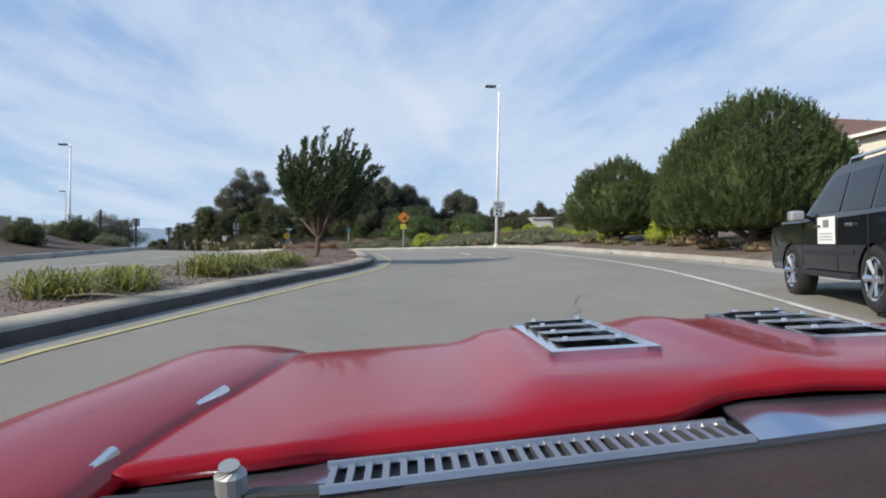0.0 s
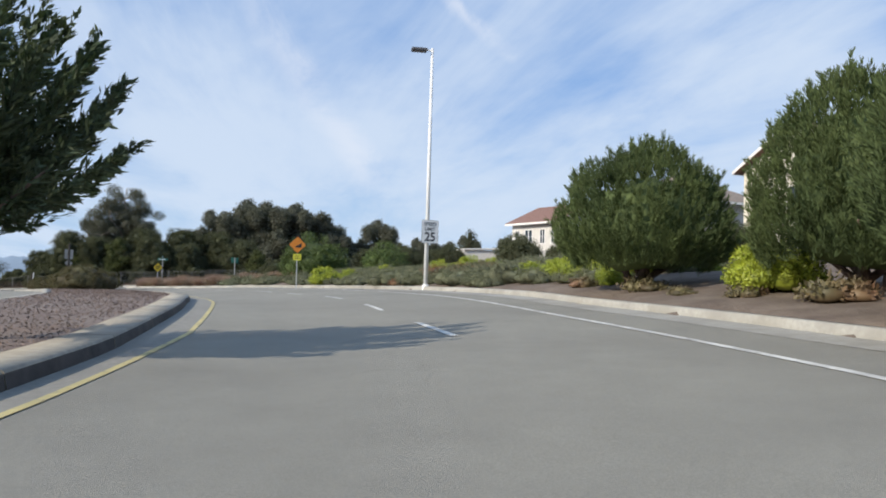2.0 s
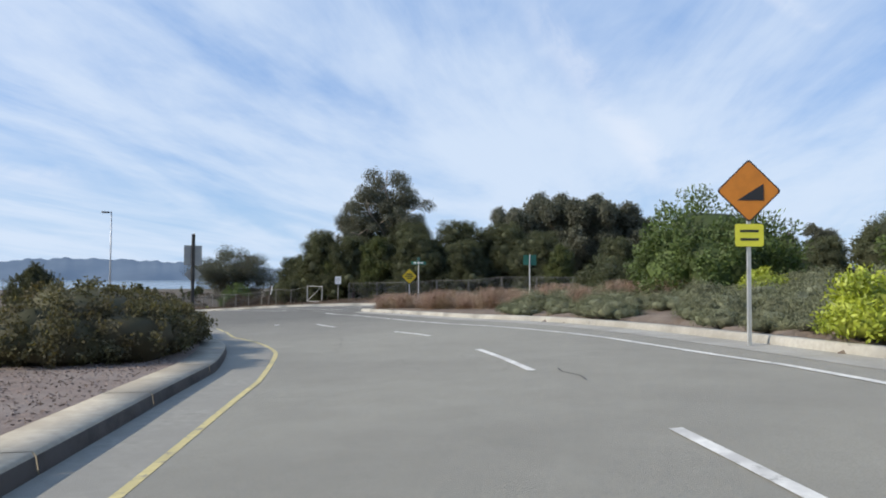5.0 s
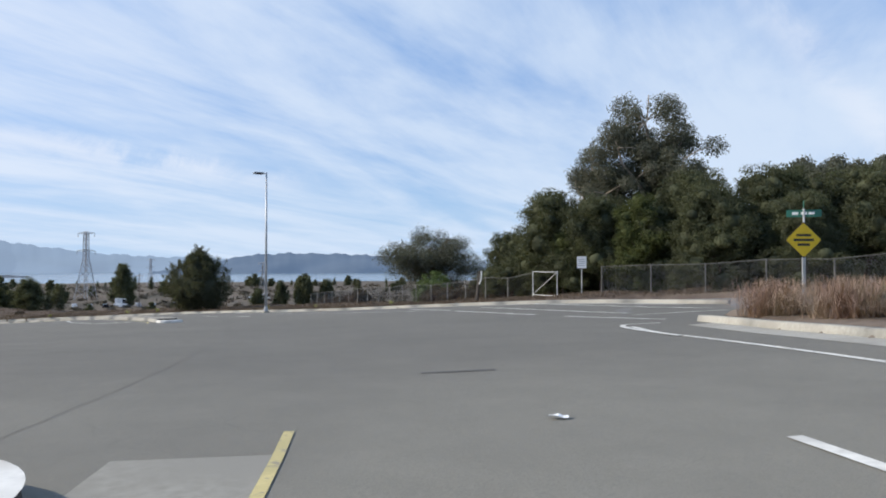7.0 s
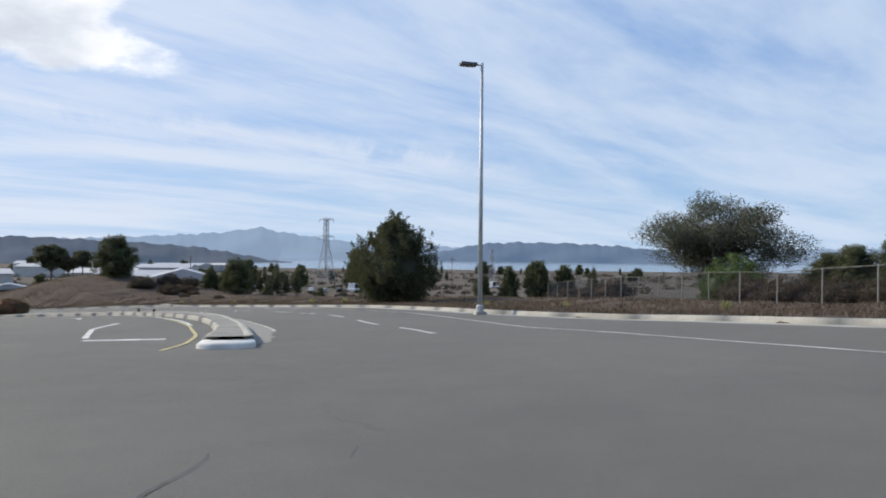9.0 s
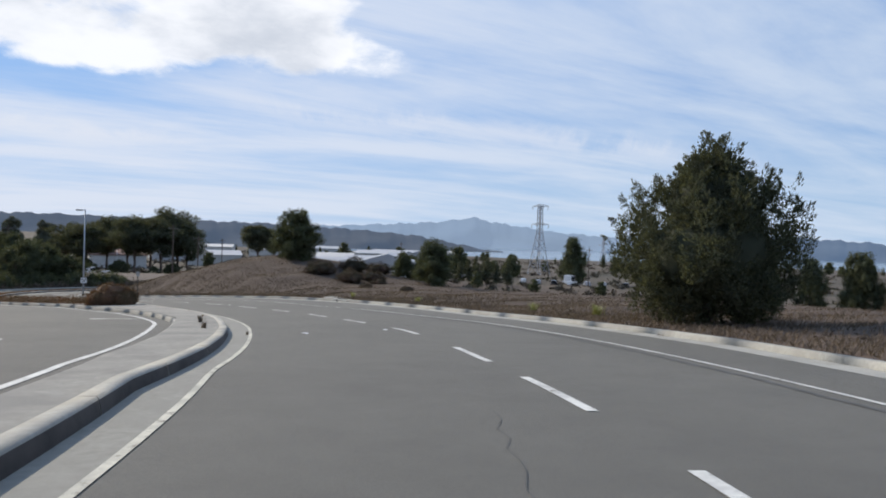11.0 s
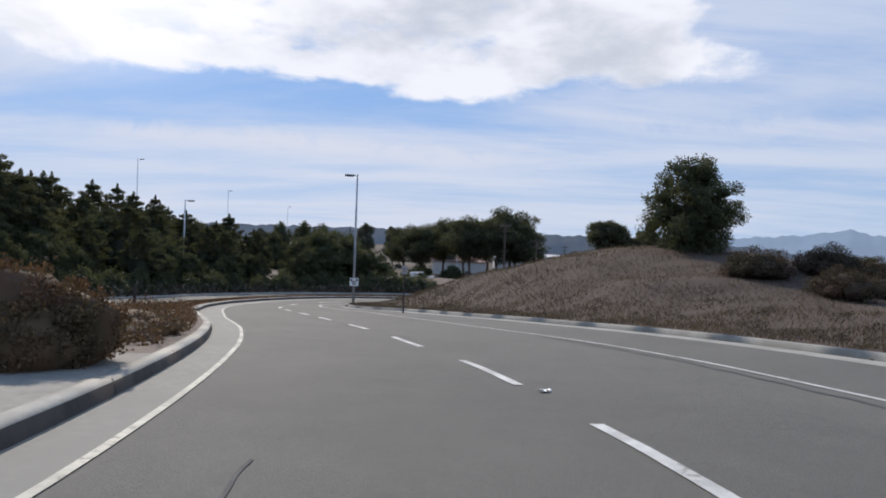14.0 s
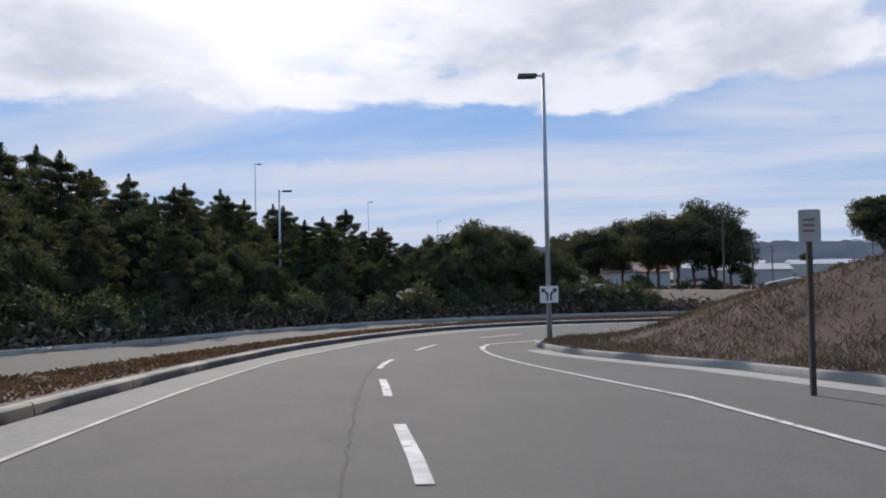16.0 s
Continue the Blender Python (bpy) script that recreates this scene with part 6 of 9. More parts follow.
for i, s in enumerate(np.arange(64.5, 80.4, 1.75)):
    k = rng0.uniform(0.72, 1.15)
    p = at_line(s + rng0.uniform(-0.25, 0.25), 10.2 + rng0.uniform(-0.3, 0.3) + max(0, 0.16 * (76 - s)))
    copy_thing(rg, set_on(p.x, p.y, rng0.uniform(0, 360), k))
    if i % 2:
        p = at_line(s + 0.4, 11.6 + max(0, 0.16 * (76 - s)))
        copy_thing(rg, set_on(p.x, p.y, rng0.uniform(0, 360), k * 0.9))

# ivy mounds on the second median
ivy_me = shrub_mesh(81, 1.8, 1.8, 1.38, M["mound_leaf"], 900, (0.07, 0.035), 9, 0.11, 0.86)
shrub("ivy_mound", "spreading reddish-brown shrub mound on the median", pose(*at_line(157.7, -4.3, 0.12), 0, 0, heading(157)) @ Matrix.Diagonal((0.82, 0.62, 0.9, 1)), ivy_me, "mounds on the median")
iv2 = shrub("ivy_mound", "low reddish-brown shrub mound on the median", pose(*at_line(163.0, -4.1, 0.12), 0, 0, 40) @ Matrix.Diagonal((0.5, 0.5, 0.4, 1)), shrub_mesh(82, 1.75, 1.75, 1.3, M["mound_leaf"], 190, (0.11, 0.06), 9, 0.13, 0.86), "mounds on the median")
for s, u, k in ((161.4, -3.9, 0.58), (163.4, -5.0, 0.62), (165.0, -4.0, 0.56), (166.6, -5.4, 0.64), (168.8, -5.7, 0.62), (167.4, -4.3, 0.52), (171.2, -6.0, 0.58), (170.2, -4.9, 0.52), (173.6, -6.2, 0.55), (172.6, -5.1, 0.46), (175.2, -5.6, 0.44), (176.6, -6.4, 0.48), (178.6, -6.2, 0.42), (180.6, -6.2, 0.36), (183.0, -6.4, 0.34), (186.0, -6.0, 0.32), (173.2, -5.0, 0.28)):
    copy_thing(iv2, pose(*at_line(s, u, 0.12), 0, 0, heading(s) + s * 50) @ Matrix.Diagonal((k * 1.25, k * 1.25, k, 1)))

# big eucalyptus and the dark trees at its foot
tr, li, cr = open_tree(91, 13.2, 5.4, M["euc"], M["bark_pale"], 74, 900, (0.20, 0.06), 1.02, 0.26, 0.34)
bigeuc = plant("eucalyptus_tree", "tall open-crowned eucalyptus behind a wire fence", "tree", set_on(-34.6, 105.2, 180), tr, cr, "eucalyptus trees", limbs=li)
copy_thing(bigeuc, set_on(-37.4, 104.5, 140, 0.78))
copy_thing(bigeuc, set_on(-32.6, 106.0, 40, 0.66))
tr, li, cr = broad_tree(92, 7.2, 4.7, M["leaf"], M["bark"], 95, (0.145, 0.065), 34, 0.08, 0.5, 0.28, 0.2, taper=0.3, lobe=0.6)
dk = plant("dark_tree", "dense dark green tree behind a wire fence", "tree", set_on(-40.2, 101.6, 0, 0.97), tr, cr, "dark trees by the fence", limbs=li)
for x, y, k, a in ((-44.6, 104.0, 0.70, 50), (-36.2, 100.4, 0.86, 120), (-31.2, 101.8, 1.0, 200), (-26.8, 103.2, 1.0, 260), (-29.0, 98.6, 0.8, 310), (-22.5, 104.6, 0.95, 20), (-24.6, 98.9, 0.7, 140), (-18.5, 100.5, 0.8, 190)):
    copy_thing(dk, set_on(x, y, a, k))
tr, li, cr = broad_tree(117, 6.6, 3.3, M["leaf_olive"], M["bark"], 150, (0.14, 0.05), 26, 0.04, 0.5, 0.24, 0.18, taper=0.5, lobe=0.6)
og = plant("olive_tree", "dense olive-green conifer behind a wire fence", "tree", set_on(-33.4, 99.6, 0, 0.9), tr, cr, "green trees by the fence", limbs=li)
copy_thing(og, set_on(-38.6, 100.2, 110, 0.68))
copy_thing(og, set_on(-16.0, 97.0, 200, 0.7))
ftm = broad_tree(113, 7.0, 3.4, M["leaf"], M["bark"], 7, (0.7, 0.36), 8, 0.08, 0.6, 0.5, 0.2)
ft = plant("far_tree", "small dark tree far off on the plain", "tree", set_on(-330.0, 165.0, 0), ftm[0], ftm[2], "trees on the plain")
# eucalyptus grove farther off
tr, li, cr = open_tree(93, 28.0, 9.5, M["euc"], M["bark"], 80, 140, (0.66, 0.26), 2.5, 0.12, 0.45, 0.5, 1.0, 0.6)
ec = plant("eucalyptus_tree", "tall dark eucalyptus in a grove", "tree", set_on(-28.0, 206.0, 0, 0.97), tr, cr, "eucalyptus grove", limbs=li)
for x, y, k, a in ((-38, 203, 1.03, 40), (-46, 200, 0.9, 90), (-20, 207, 0.8, 150), (-12, 208, 0.58, 200), (-54, 197, 0.75, 250), (-61, 195, 0.54, 300), (-33, 196, 0.96, 20), (-24, 198, 0.9, 70), (-16, 200, 0.62, 110), (-6, 205, 0.5, 170), (-42, 196, 0.92, 310), (-50, 203, 0.78, 200), (-7, 262, 1.12, 10), (8, 250, 0.75, 60), (22, 240, 0.7, 120), (34, 232, 0.7, 190), (46, 224, 0.66, 240), (58, 214, 0.62, 290), (16, 256, 0.72, 330), (40, 205, 0.5, 30), (2, 216, 0.55, 80), (68, 196, 0.6, 200), (76, 178, 0.6, 20)):
    copy_thing(ec, set_on(x, y, a, k))
for x, y, k, a in ((-14, 118, 0.9, 0), (-4, 122, 0.9, 70), (6, 118, 0.9, 140), (14, 112, 0.8, 210), (24, 108, 0.8, 260), (-8, 104, 0.7, 300), (0, 101, 0.65, 20), (32, 100, 0.8, 60)):
    copy_thing(dk, set_on(x, y, a, k))
cone = broad_tree(94, 6.4, 2.1, M["needles_dark"], M["bark"], 30, (0.26, 0.08), 14, 0.12, 0.8, 0.32, 0.14, taper=0.85)
cf = plant("conifer_tree", "dark pointed conifer behind white roofs", "tree", set_on(9.2, 93.3, 0), cone[0], cone[2], "conifers", limbs=cone[1])
copy_thing(cf, set_on(14.5, 86.5, 90, 1.0))
copy_thing(cf, set_on(19.0, 92.0, 30, 0.9))
for x, y, k in ((-244.6, 154.0, 1.0), (-244.0, 156.4, 1.1), (-243.0, 158.8, 0.95), (-242.2, 161.0, 1.1), (-240.8, 163.6, 1.0), (-239.6, 166.3, 1.15)):
    copy_thing(cf, set_on(x, y, x * 90, k))

# field trees
tr, li, cr = bushy_conifer(95, 5.75, 2.6, M["needles_dark"], M["bark"])
plant("field_tree", "bushy dark conifer standing in dry grass by the kerb", "tree", set_on(-74.6, 98.9, 150, sink=0.1), tr, cr, limbs=li)
tr, li, cr = broad_tree(96, 6.1, 3.4, M["leaf"], M["bark"], 110, (0.16, 0.065), 26, 0.08, 0.5, 0.26, 0.2, lobe=0.7)
plant("round_tree", "dense round dark tree behind the dry mound", "tree", set_on(-132.6, 93.7, 0, sink=0.1, over=-4.2), tr, cr, "round trees", limbs=li)
tr, li, cr = broad_tree(97, 4.6, 2.75, M["leaf"], M["bark"], 110, (0.16, 0.06), 12, 0.08, 0.84, 0.28, 0.16, taper=0.5)
tn = plant("round_tree", "pointed olive-green tree in the dry field", "tree", set_on(-123.4, 106.0, 0, sink=0.1), tr, cr, "round trees", limbs=li)
copy_thing(tn, set_on(-129.0, 104.5, 80, 0.62))
copy_thing(tn, set_on(-133.5, 108.0, 160, 0.7))
tr, li, cr = open_tree(98, 8.4, 6.4, M["euc"], M["bark"], 96, 520, (0.17, 0.06), 1.25, 0.16, 0.25, 0.1, 0.8, 0.75)
tb = plant("spreading_tree", "broad olive-grey tree beyond a wire fence", "tree", set_on(-71.4, 129.8, 0) @ Matrix.Diagonal((1.2, 1.2, 1.12, 1)), tr, cr, "field trees", limbs=li)
copy_thing(tb, set_on(-56.0, 132.5, 100, 0.62))
copy_thing(tb, set_on(-49.0, 128.0, 190, 0.5))
copy_thing(tb, set_on(-42.0, 118.0, 250, 0.5))
copy_thing(dk, set_on(-262.0, 199.5, 30) @ Matrix.Diagonal((1.4, 1.4, 2.15, 1)))
for x, y, k, tall, a in ((-106.9, 137.0, 0.42, 0.72, 20), (-104.0, 139.6, 0.55, 0.84, 80), (-101.6, 142.0, 0.5, 0.78, 150), (-109.5, 134.6, 0.4, 0.55, 230)):
    copy_thing(dk, set_on(x, y, a) @ Matrix.Diagonal((k, k, tall, 1)))
shrub("large_shrub", "yellow-green bush beside a grey tree", set_on(-65.8, 123.2), shrub_mesh(99, 2.6, 2.4, 3.8, M["leaf_bright"], 120, (0.16, 0.065), 7, 0.26), "bushes along the fence")
gs = shrub("large_shrub", "dull brown-green bush along the fence", set_on(-61.0, 117.5), shrub_mesh(100, 2.4, 1.8, 1.9, M["bush_dark"], 150, (0.13, 0.05), 7, 0.22), "bushes along the fence")
for x, y, k, a in ((-57.0, 115.0, 0.9, 20), (-52.5, 111.5, 0.8, 60), (-63.5, 121.0, 1.0, 100), (-76.5, 122.5, 0.9, 150), (-48.5, 108.0, 0.7, 200), (-82.0, 126.0, 0.8, 250), (-90.0, 131.0, 0.9, 10), (-97.0, 136.0, 0.8, 80)):
    copy_thing(gs, set_on(x, y, a, k))

for x, y, k, a in ((-54.6, 117.5, 0.5, 0), (-51.0, 115.5, 0.54, 60), (-47.5, 113.5, 0.62, 120), (-57.5, 120.5, 0.46, 180), (-44.5, 110.5, 0.62, 240), (-41.5, 107.5, 0.66, 300)):
    copy_thing(dk, set_on(x, y, a, k))
# woods on the far side of the other carriageway
tr, li, cr = ragged_pine(111, 9.0, 3.2, M["needles_dark"], M["bark"])
wp = plant("pine_tree", "tall dark ragged pine in a wood beside the road", "tree", set_on(*at_line(196, -21.0)[:2], 0), tr, cr, "wood beside the road", limbs=li)
tr, li, cr = ragged_pine(115, 9.0, 2.9, M["needles_dark"], M["bark"], 9)
wq = plant("pine_tree", "dark pine with a broken open top in a wood", "tree", set_on(*at_line(191, -22.5)[:2], 0), tr, cr, "wood beside the road", limbs=li)
tr, li, cr = broad_tree(112, 6.4, 4.6, M["leaf"], M["bark"], 50, (0.22, 0.09), 26, 0.05, 0.5, 0.32, 0.2, lobe=0.7)
wb = plant("broad_tree", "dense dark rounded tree at the edge of a wood", "tree", set_on(*at_line(213, float(far_edge(213)) - 7)[:2], 0, 0.86), tr, cr, "wood beside the road", limbs=li)
for s, d, k, a in ((215.5, 8.0, 0.9, 40), (217, 6.0, 0.7, 80), (216.5, 12.0, 0.95, 120), (211, 5.0, 0.66, 160)):
    p = at_line(s, float(far_edge(s)) - d)
    copy_thing(wb, set_on(p.x, p.y, a, k))
rw = random.Random(14)
us = shrub("understory_shrub", "dark shrub at the edge of the wood", set_on(*at_line(150, float(far_edge(150)) - 2.0)[:2]), shrub_mesh(114, 1.4, 1.4, 2.1, M["leaf"], 60, (0.2, 0.085), 6, 0.28), "wood beside the road")
for s in np.arange(139, 222, 1.5):
    p = at_line(s, float(far_edge(s)) - rw.uniform(1.6, 2.4))
    copy_thing(us, set_on(p.x, p.y, rw.uniform(0, 360), rw.uniform(0.75, 1.1), sink=0.2))
canopy = table((130, 8.8), (190, 8.6), (196, 8.0), (200, 7.2), (204, 6.7), (208, 5.4), (212, 5.2))
for s in np.arange(132, 212, 2.0):
    for k, d in ((0.70, 3.4), (0.86, 5.6), (1.0, 8.2), (1.12, 11.5), (1.25, 15.0)):
        p = at_line(s + rw.uniform(-0.8, 0.8), float(far_edge(s)) - d - rw.uniform(0, 1.6))
        q = float(canopy(s)) / 9.0 * k * rw.uniform(0.82, 1.06)
        if rw.random() < (0.78 if k > 0.8 else 0.55):
            copy_thing(rw.choice((wp, wp, wq)), set_on(p.x, p.y, rw.uniform(0, 360)) @ Matrix.Diagonal((q * 1.15, q * 1.15, q, 1)))
        else:
            q *= 0.8 * 9.0 / 6.4
            copy_thing(wb, set_on(p.x, p.y, rw.uniform(0, 360)) @ Matrix.Diagonal((q * 0.8, q * 0.8, q, 1)))
def to_height(proto, tall, x, y, top, turn, wide=1.15):
    """A copy of a tree whose tip reaches the height given."""
    q = (top - ground_z(x, y)) / tall
    copy_thing(proto, set_on(x, y, turn) @ Matrix.Diagonal((q * wide, q * wide, q, 1)))


for i, (x, y, top) in enumerate(((-136.0, 41.0, 2.2), (-141.0, 39.0, 2.9), (-146.5, 37.6, 2.6), (-151.5, 34.5, 3.4), (-157.0, 33.5, 2.5), (-163.4, 31.0, 3.0), (-169.4, 31.8, 2.75), (-175.4, 31.2, 2.75), (-181.0, 30.0, 2.2), (-186.8, 29.8, 2.1), (-193.0, 27.0, 1.5), (-199.0, 25.0, 1.0))):
    to_height((wp, wq)[i % 2], 9.0, x, y, top, i * 77, 1.0)
    to_height(wq, 9.0, x + 2.6, y - 2.2, top - rw.uniform(0.8, 1.8), i * 131 + 40, 1.1)
    to_height(wb, 6.4, x - 2.4, y + 3.0, top - rw.uniform(2.4, 3.4), i * 53, 0.62)
for x, y, top, wide in ((-203.0, 28.0, 0.3, 0.7), (-209.0, 26.0, 0.0, 0.7), (-216.0, 25.0, -0.2, 0.7), (-224.0, 24.0, -0.2, 0.7), (-255.0, 28.5, 2.8, 0.5), (-258.0, 32.0, 2.4, 0.5), (-250.0, 24.5, 2.2, 0.5), (-248.0, 36.0, 0.9, 0.55), (-242.0, 40.0, 0.3, 0.6), (-236.5, 45.0, -0.3, 0.6), (-232.0, 30.0, -0.6, 0.7)):
    to_height(wb, 6.4, x, y, top, x * 31, wide)
ground_cover = np.random.RandomState(8)
gp = []
for _ in range(34000):
    s = ground_cover.uniform(160, 226)
    gp.append(tuple(at_line(s, ground_cover.uniform(float(kerb2_back(s)) + 0.3, float(kerb2(s)) - 0.35), 0.17 + abs(ground_cover.normal()) * (0.16 if s < 183 else 0.025))))
v, f = leaf_quads(np.array(gp), ground_cover.normal(size=(34000, 3)) + np.array([0, 0, 0.5]), 0.10, 0.045, ground_cover)
tagged(piece("ground_cover", mesh_of("ground_cover", v, f, M["mound_leaf"])), "low reddish-brown groundcover over the median's soil", "plants", kind="stuff")
v, f = [], []
for k in range(5200):
    s = ground_cover.uniform(128, 226)
    p = at_line(s, float(far_edge(s)) - 0.35 - abs(ground_cover.normal()) * 2.2)
    for _ in range(6):
        gp[0:1] = [(p.x + ground_cover.normal() * 0.25, p.y + ground_cover.normal() * 0.25, p.z + 0.15 + abs(ground_cover.normal()) * 0.3)]
        v.append(gp[0])
v, f = leaf_quads(np.array(v), ground_cover.normal(size=(len(v), 3)) + np.array([0, 0, 0.5]), 0.34, 0.12, ground_cover)
tagged(piece("undergrowth", mesh_of("undergrowth", v, f, M["scrub_leaf"])), "dark weedy undergrowth at the edge of the wood", "plants", kind="stuff")
# far trees over the flats and about the junction beyond
tr, li, cr = open_tree(116, 13.0, 6.0, M["needles_dark"], M["bark"], 60, 130, (0.42, 0.13), 1.7, 0.34, 0.3, -0.2, 0.5, 0.95)
fp = plant("flat_pine", "dark flat-topped pine beyond a yard of parked cars", "tree", set_on(-252.0, 57.5, 0, 1.05), tr, cr, "pines beyond the bend", limbs=li)
for x, y, k, a in ((-262.0, 66.0, 1.12, 70), (-256.0, 77.5, 1.36, 140), (-250.0, 69.0, 1.15, 200), (-266.0, 72.0, 1.2, 260), (-258.0, 52.5, 1.0, 320), (-264.0, 61.0, 1.15, 20), (-254.0, 81.0, 1.0, 110), (-249.0, 75.0, 1.15, 170), (-260.0, 79.0, 1.2, 230)):
    copy_thing(fp, set_on(x, y, a, k))
for x, y, k, a in ((-226.0, 56.0, 0.62, 0), (-234.0, 60.0, 0.7, 60), (-243.0, 66.0, 0.8, 120), (-238.0, 74.0, 0.62, 180), (-246.0, 78.0, 0.75, 240), (-250.0, 58.0, 0.8, 300), (-230.0, 50.0, 0.6, 30), (-240.0, 82.0, 0.55, 80), (-222.0, 48.0, 0.62, 140), (-248.0, 88.0, 0.6, 200)):
    copy_thing(wb, set_on(x, y, a, k))
for x, y, k, a in ((-310, 54, 0.55, 80), (-318, 46, 0.5, 160), (-322, 36, 0.5, 240), (-330, 24, 0.5, 280), (-262, 40, 0.36, 30), (-248, 34, 0.36, 70), (-236, 26, 0.34, 120)):
    copy_thing(ec, set_on(x, y, a, k))
rf = random.Random(9)
for i in range(64):
    az, d = radians(rf.uniform(34, 92)), rf.uniform(230, 900) ** 1.0
    x, y = -60 - math.sin(az) * d, 85 + math.cos(az) * d
    copy_thing(rf.choice((ft, ft, cf)), set_on(x, y, rf.uniform(0, 360), rf.uniform(0.7, 1.5)))
for x, y, k, a in ((-14.5, 20.6, 0.5, 0), (-17.6, 21.8, 0.6, 80), (-16.2, 26.8, 0.62, 160), (-24.0, 34.5, 0.75, 0), (-27.5, 31.0, 0.85, 90), (-27.0, 49.5, 0.6, 150), (-29.5, 46.5, 0.55, 210), (-31.0, 38.0, 0.6, 260)):
    copy_thing(bd, set_on(x, y, a, k))
for x, y, k, a in ((-18.5, 33.0, 1.0, 0), (-20.0, 36.5, 1.1, 60), (-19.0, 40.0, 0.9, 120), (-22.0, 29.0, 1.0, 180), (-24.0, 42.0, 1.1, 240), (-17.5, 27.0, 0.9, 300), (-26.0, 36.0, 1.2, 30), (-21.5, 45.0, 0.9, 80), (-23.5, 49.5, 0.9, 140)):
    copy_thing(rng0.choice(sage), set_on(x, y, a, k))


def chips():
    """Bark chips over the median bed and twigs of dry grass in the field, each as one mass."""
    rng = np.random.RandomState(3)
    P = []
    for _ in range(26000):
        s = rng.uniform(-2, 58)
        u = rng.uniform(float(kerb1_back(s)) + 0.35, float(kerb1(s)) - 0.6)
        P.append(at_line(s, u, 0.165 + rng.uniform(0, 0.02)))
    P = np.array([tuple(p) for p in P])
    D = rng.normal(size=P.shape) * np.array([1, 1, 0.25])
    v, f = leaf_quads(P, D, 0.05, 0.02, rng)
    tagged(piece("bark_chips", mesh_of("bark_chips", v, f, M["mulch_chip"])), "loose brown bark chips over the planting bed", "mulch", kind="stuff")
    count = 150000
    a, d = rng.uniform(92, 205, count), rng.exponential(8.0, count) + 0.25
    a, d = a[d < 32], d[d < 32]
    k = np.clip(np.searchsorted(STATION, a) - 1, 0, len(SEG) - 1)
    u = kerb_far(np.maximum(a, 92)) + d
    pts = LINE[k, :2] + SEG[k] * ((a - STATION[k]) / SEG_LEN[k])[:, None] + NORMAL[k] * u[:, None]
    ok = ~inside(SIDE_POLY, pts[:, 0], pts[:, 1]) & (lumps(pts[:, 0], pts[:, 1], 3.5, 21) + rng.normal(size=len(pts)) * 0.5 > -0.45)
    s2, u2, _ = to_line(pts)
    ok &= u2 - right_edge(s2) > 0.2
    pts = pts[ok]
    z = land(pts[:, 0], pts[:, 1])
    n = len(pts)
    D = rng.normal(size=(n, 3)) * np.array([0.6, 0.6, 0]) + np.array([0.1, 0, 1])
    v, f = leaf_quads(np.c_[pts, z + 0.05], D, 0.22, 0.022, rng)
    tagged(piece("dry_grass", mesh_of("dry_grass", v, f, M["dry_grass"])), "short dry brown grass over the field and mound", "grass", kind="stuff")


chips()


def mound_scrub():
    """Dark weedy tufts over the mound and field."""
    rng = np.random.RandomState(29)
    s, dd = rng.uniform(108, 204, 520), rng.exponential(8.0, 520) + 0.8
    pts = np.array([tuple(at_line(a, float(kerb_far(a)) + b))[:2] for a, b in zip(s, dd) if b < 28])
    pts = pts[lumps(pts[:, 0], pts[:, 1], 6, 33) + rng.normal(size=len(pts)) * 0.4 > 0.1]
    z = land(pts[:, 0], pts[:, 1])
    k = 22
    r = rng.uniform(0.12, 0.34, len(pts))[:, None, None]
    P = rng.normal(size=(len(pts), k, 3)) * np.array([0.7, 0.7, 0.4]) * r
    P[..., 2] = np.abs(P[..., 2])
    P = (P + np.c_[pts, z][:, None]).reshape(-1, 3)
    v, f = leaf_quads(P, rng.normal(size=P.shape) + np.array([0, 0, 0.8]), 0.16, 0.03, rng)
    tagged(piece("field_weeds", mesh_of("field_weeds", v, f, M["weed"])), "low dark brown weeds over the dry mound and field", "weeds", kind="stuff")


mound_scrub()
tuft_v, tuft_f = strap_clump(131, 70, 0.3, 0.34, M["dry_grass"], 0.2, 0.02)
tg = thing("grass_tuft", "low tuft of greenish dry weeds at the field's edge", "grass", set_on(*at_line(121, 10.4)[:2]), "weeds along the kerb")
piece("foliage", mesh_of("foliage", tuft_v, tuft_f, M["strap"]), tg)
for s, u, k in ((133, 11.2, 1.3), (137, 11.0, 1.5), (141, 10.8, 1.4), (152, 11.4, 1.2), (118, 12.5, 1.0), (111, 14.0, 1.1), (160, 11.6, 1.3)):
    p = at_line(s, u)
    copy_thing(tg, set_on(p.x, p.y, s * 60, k))


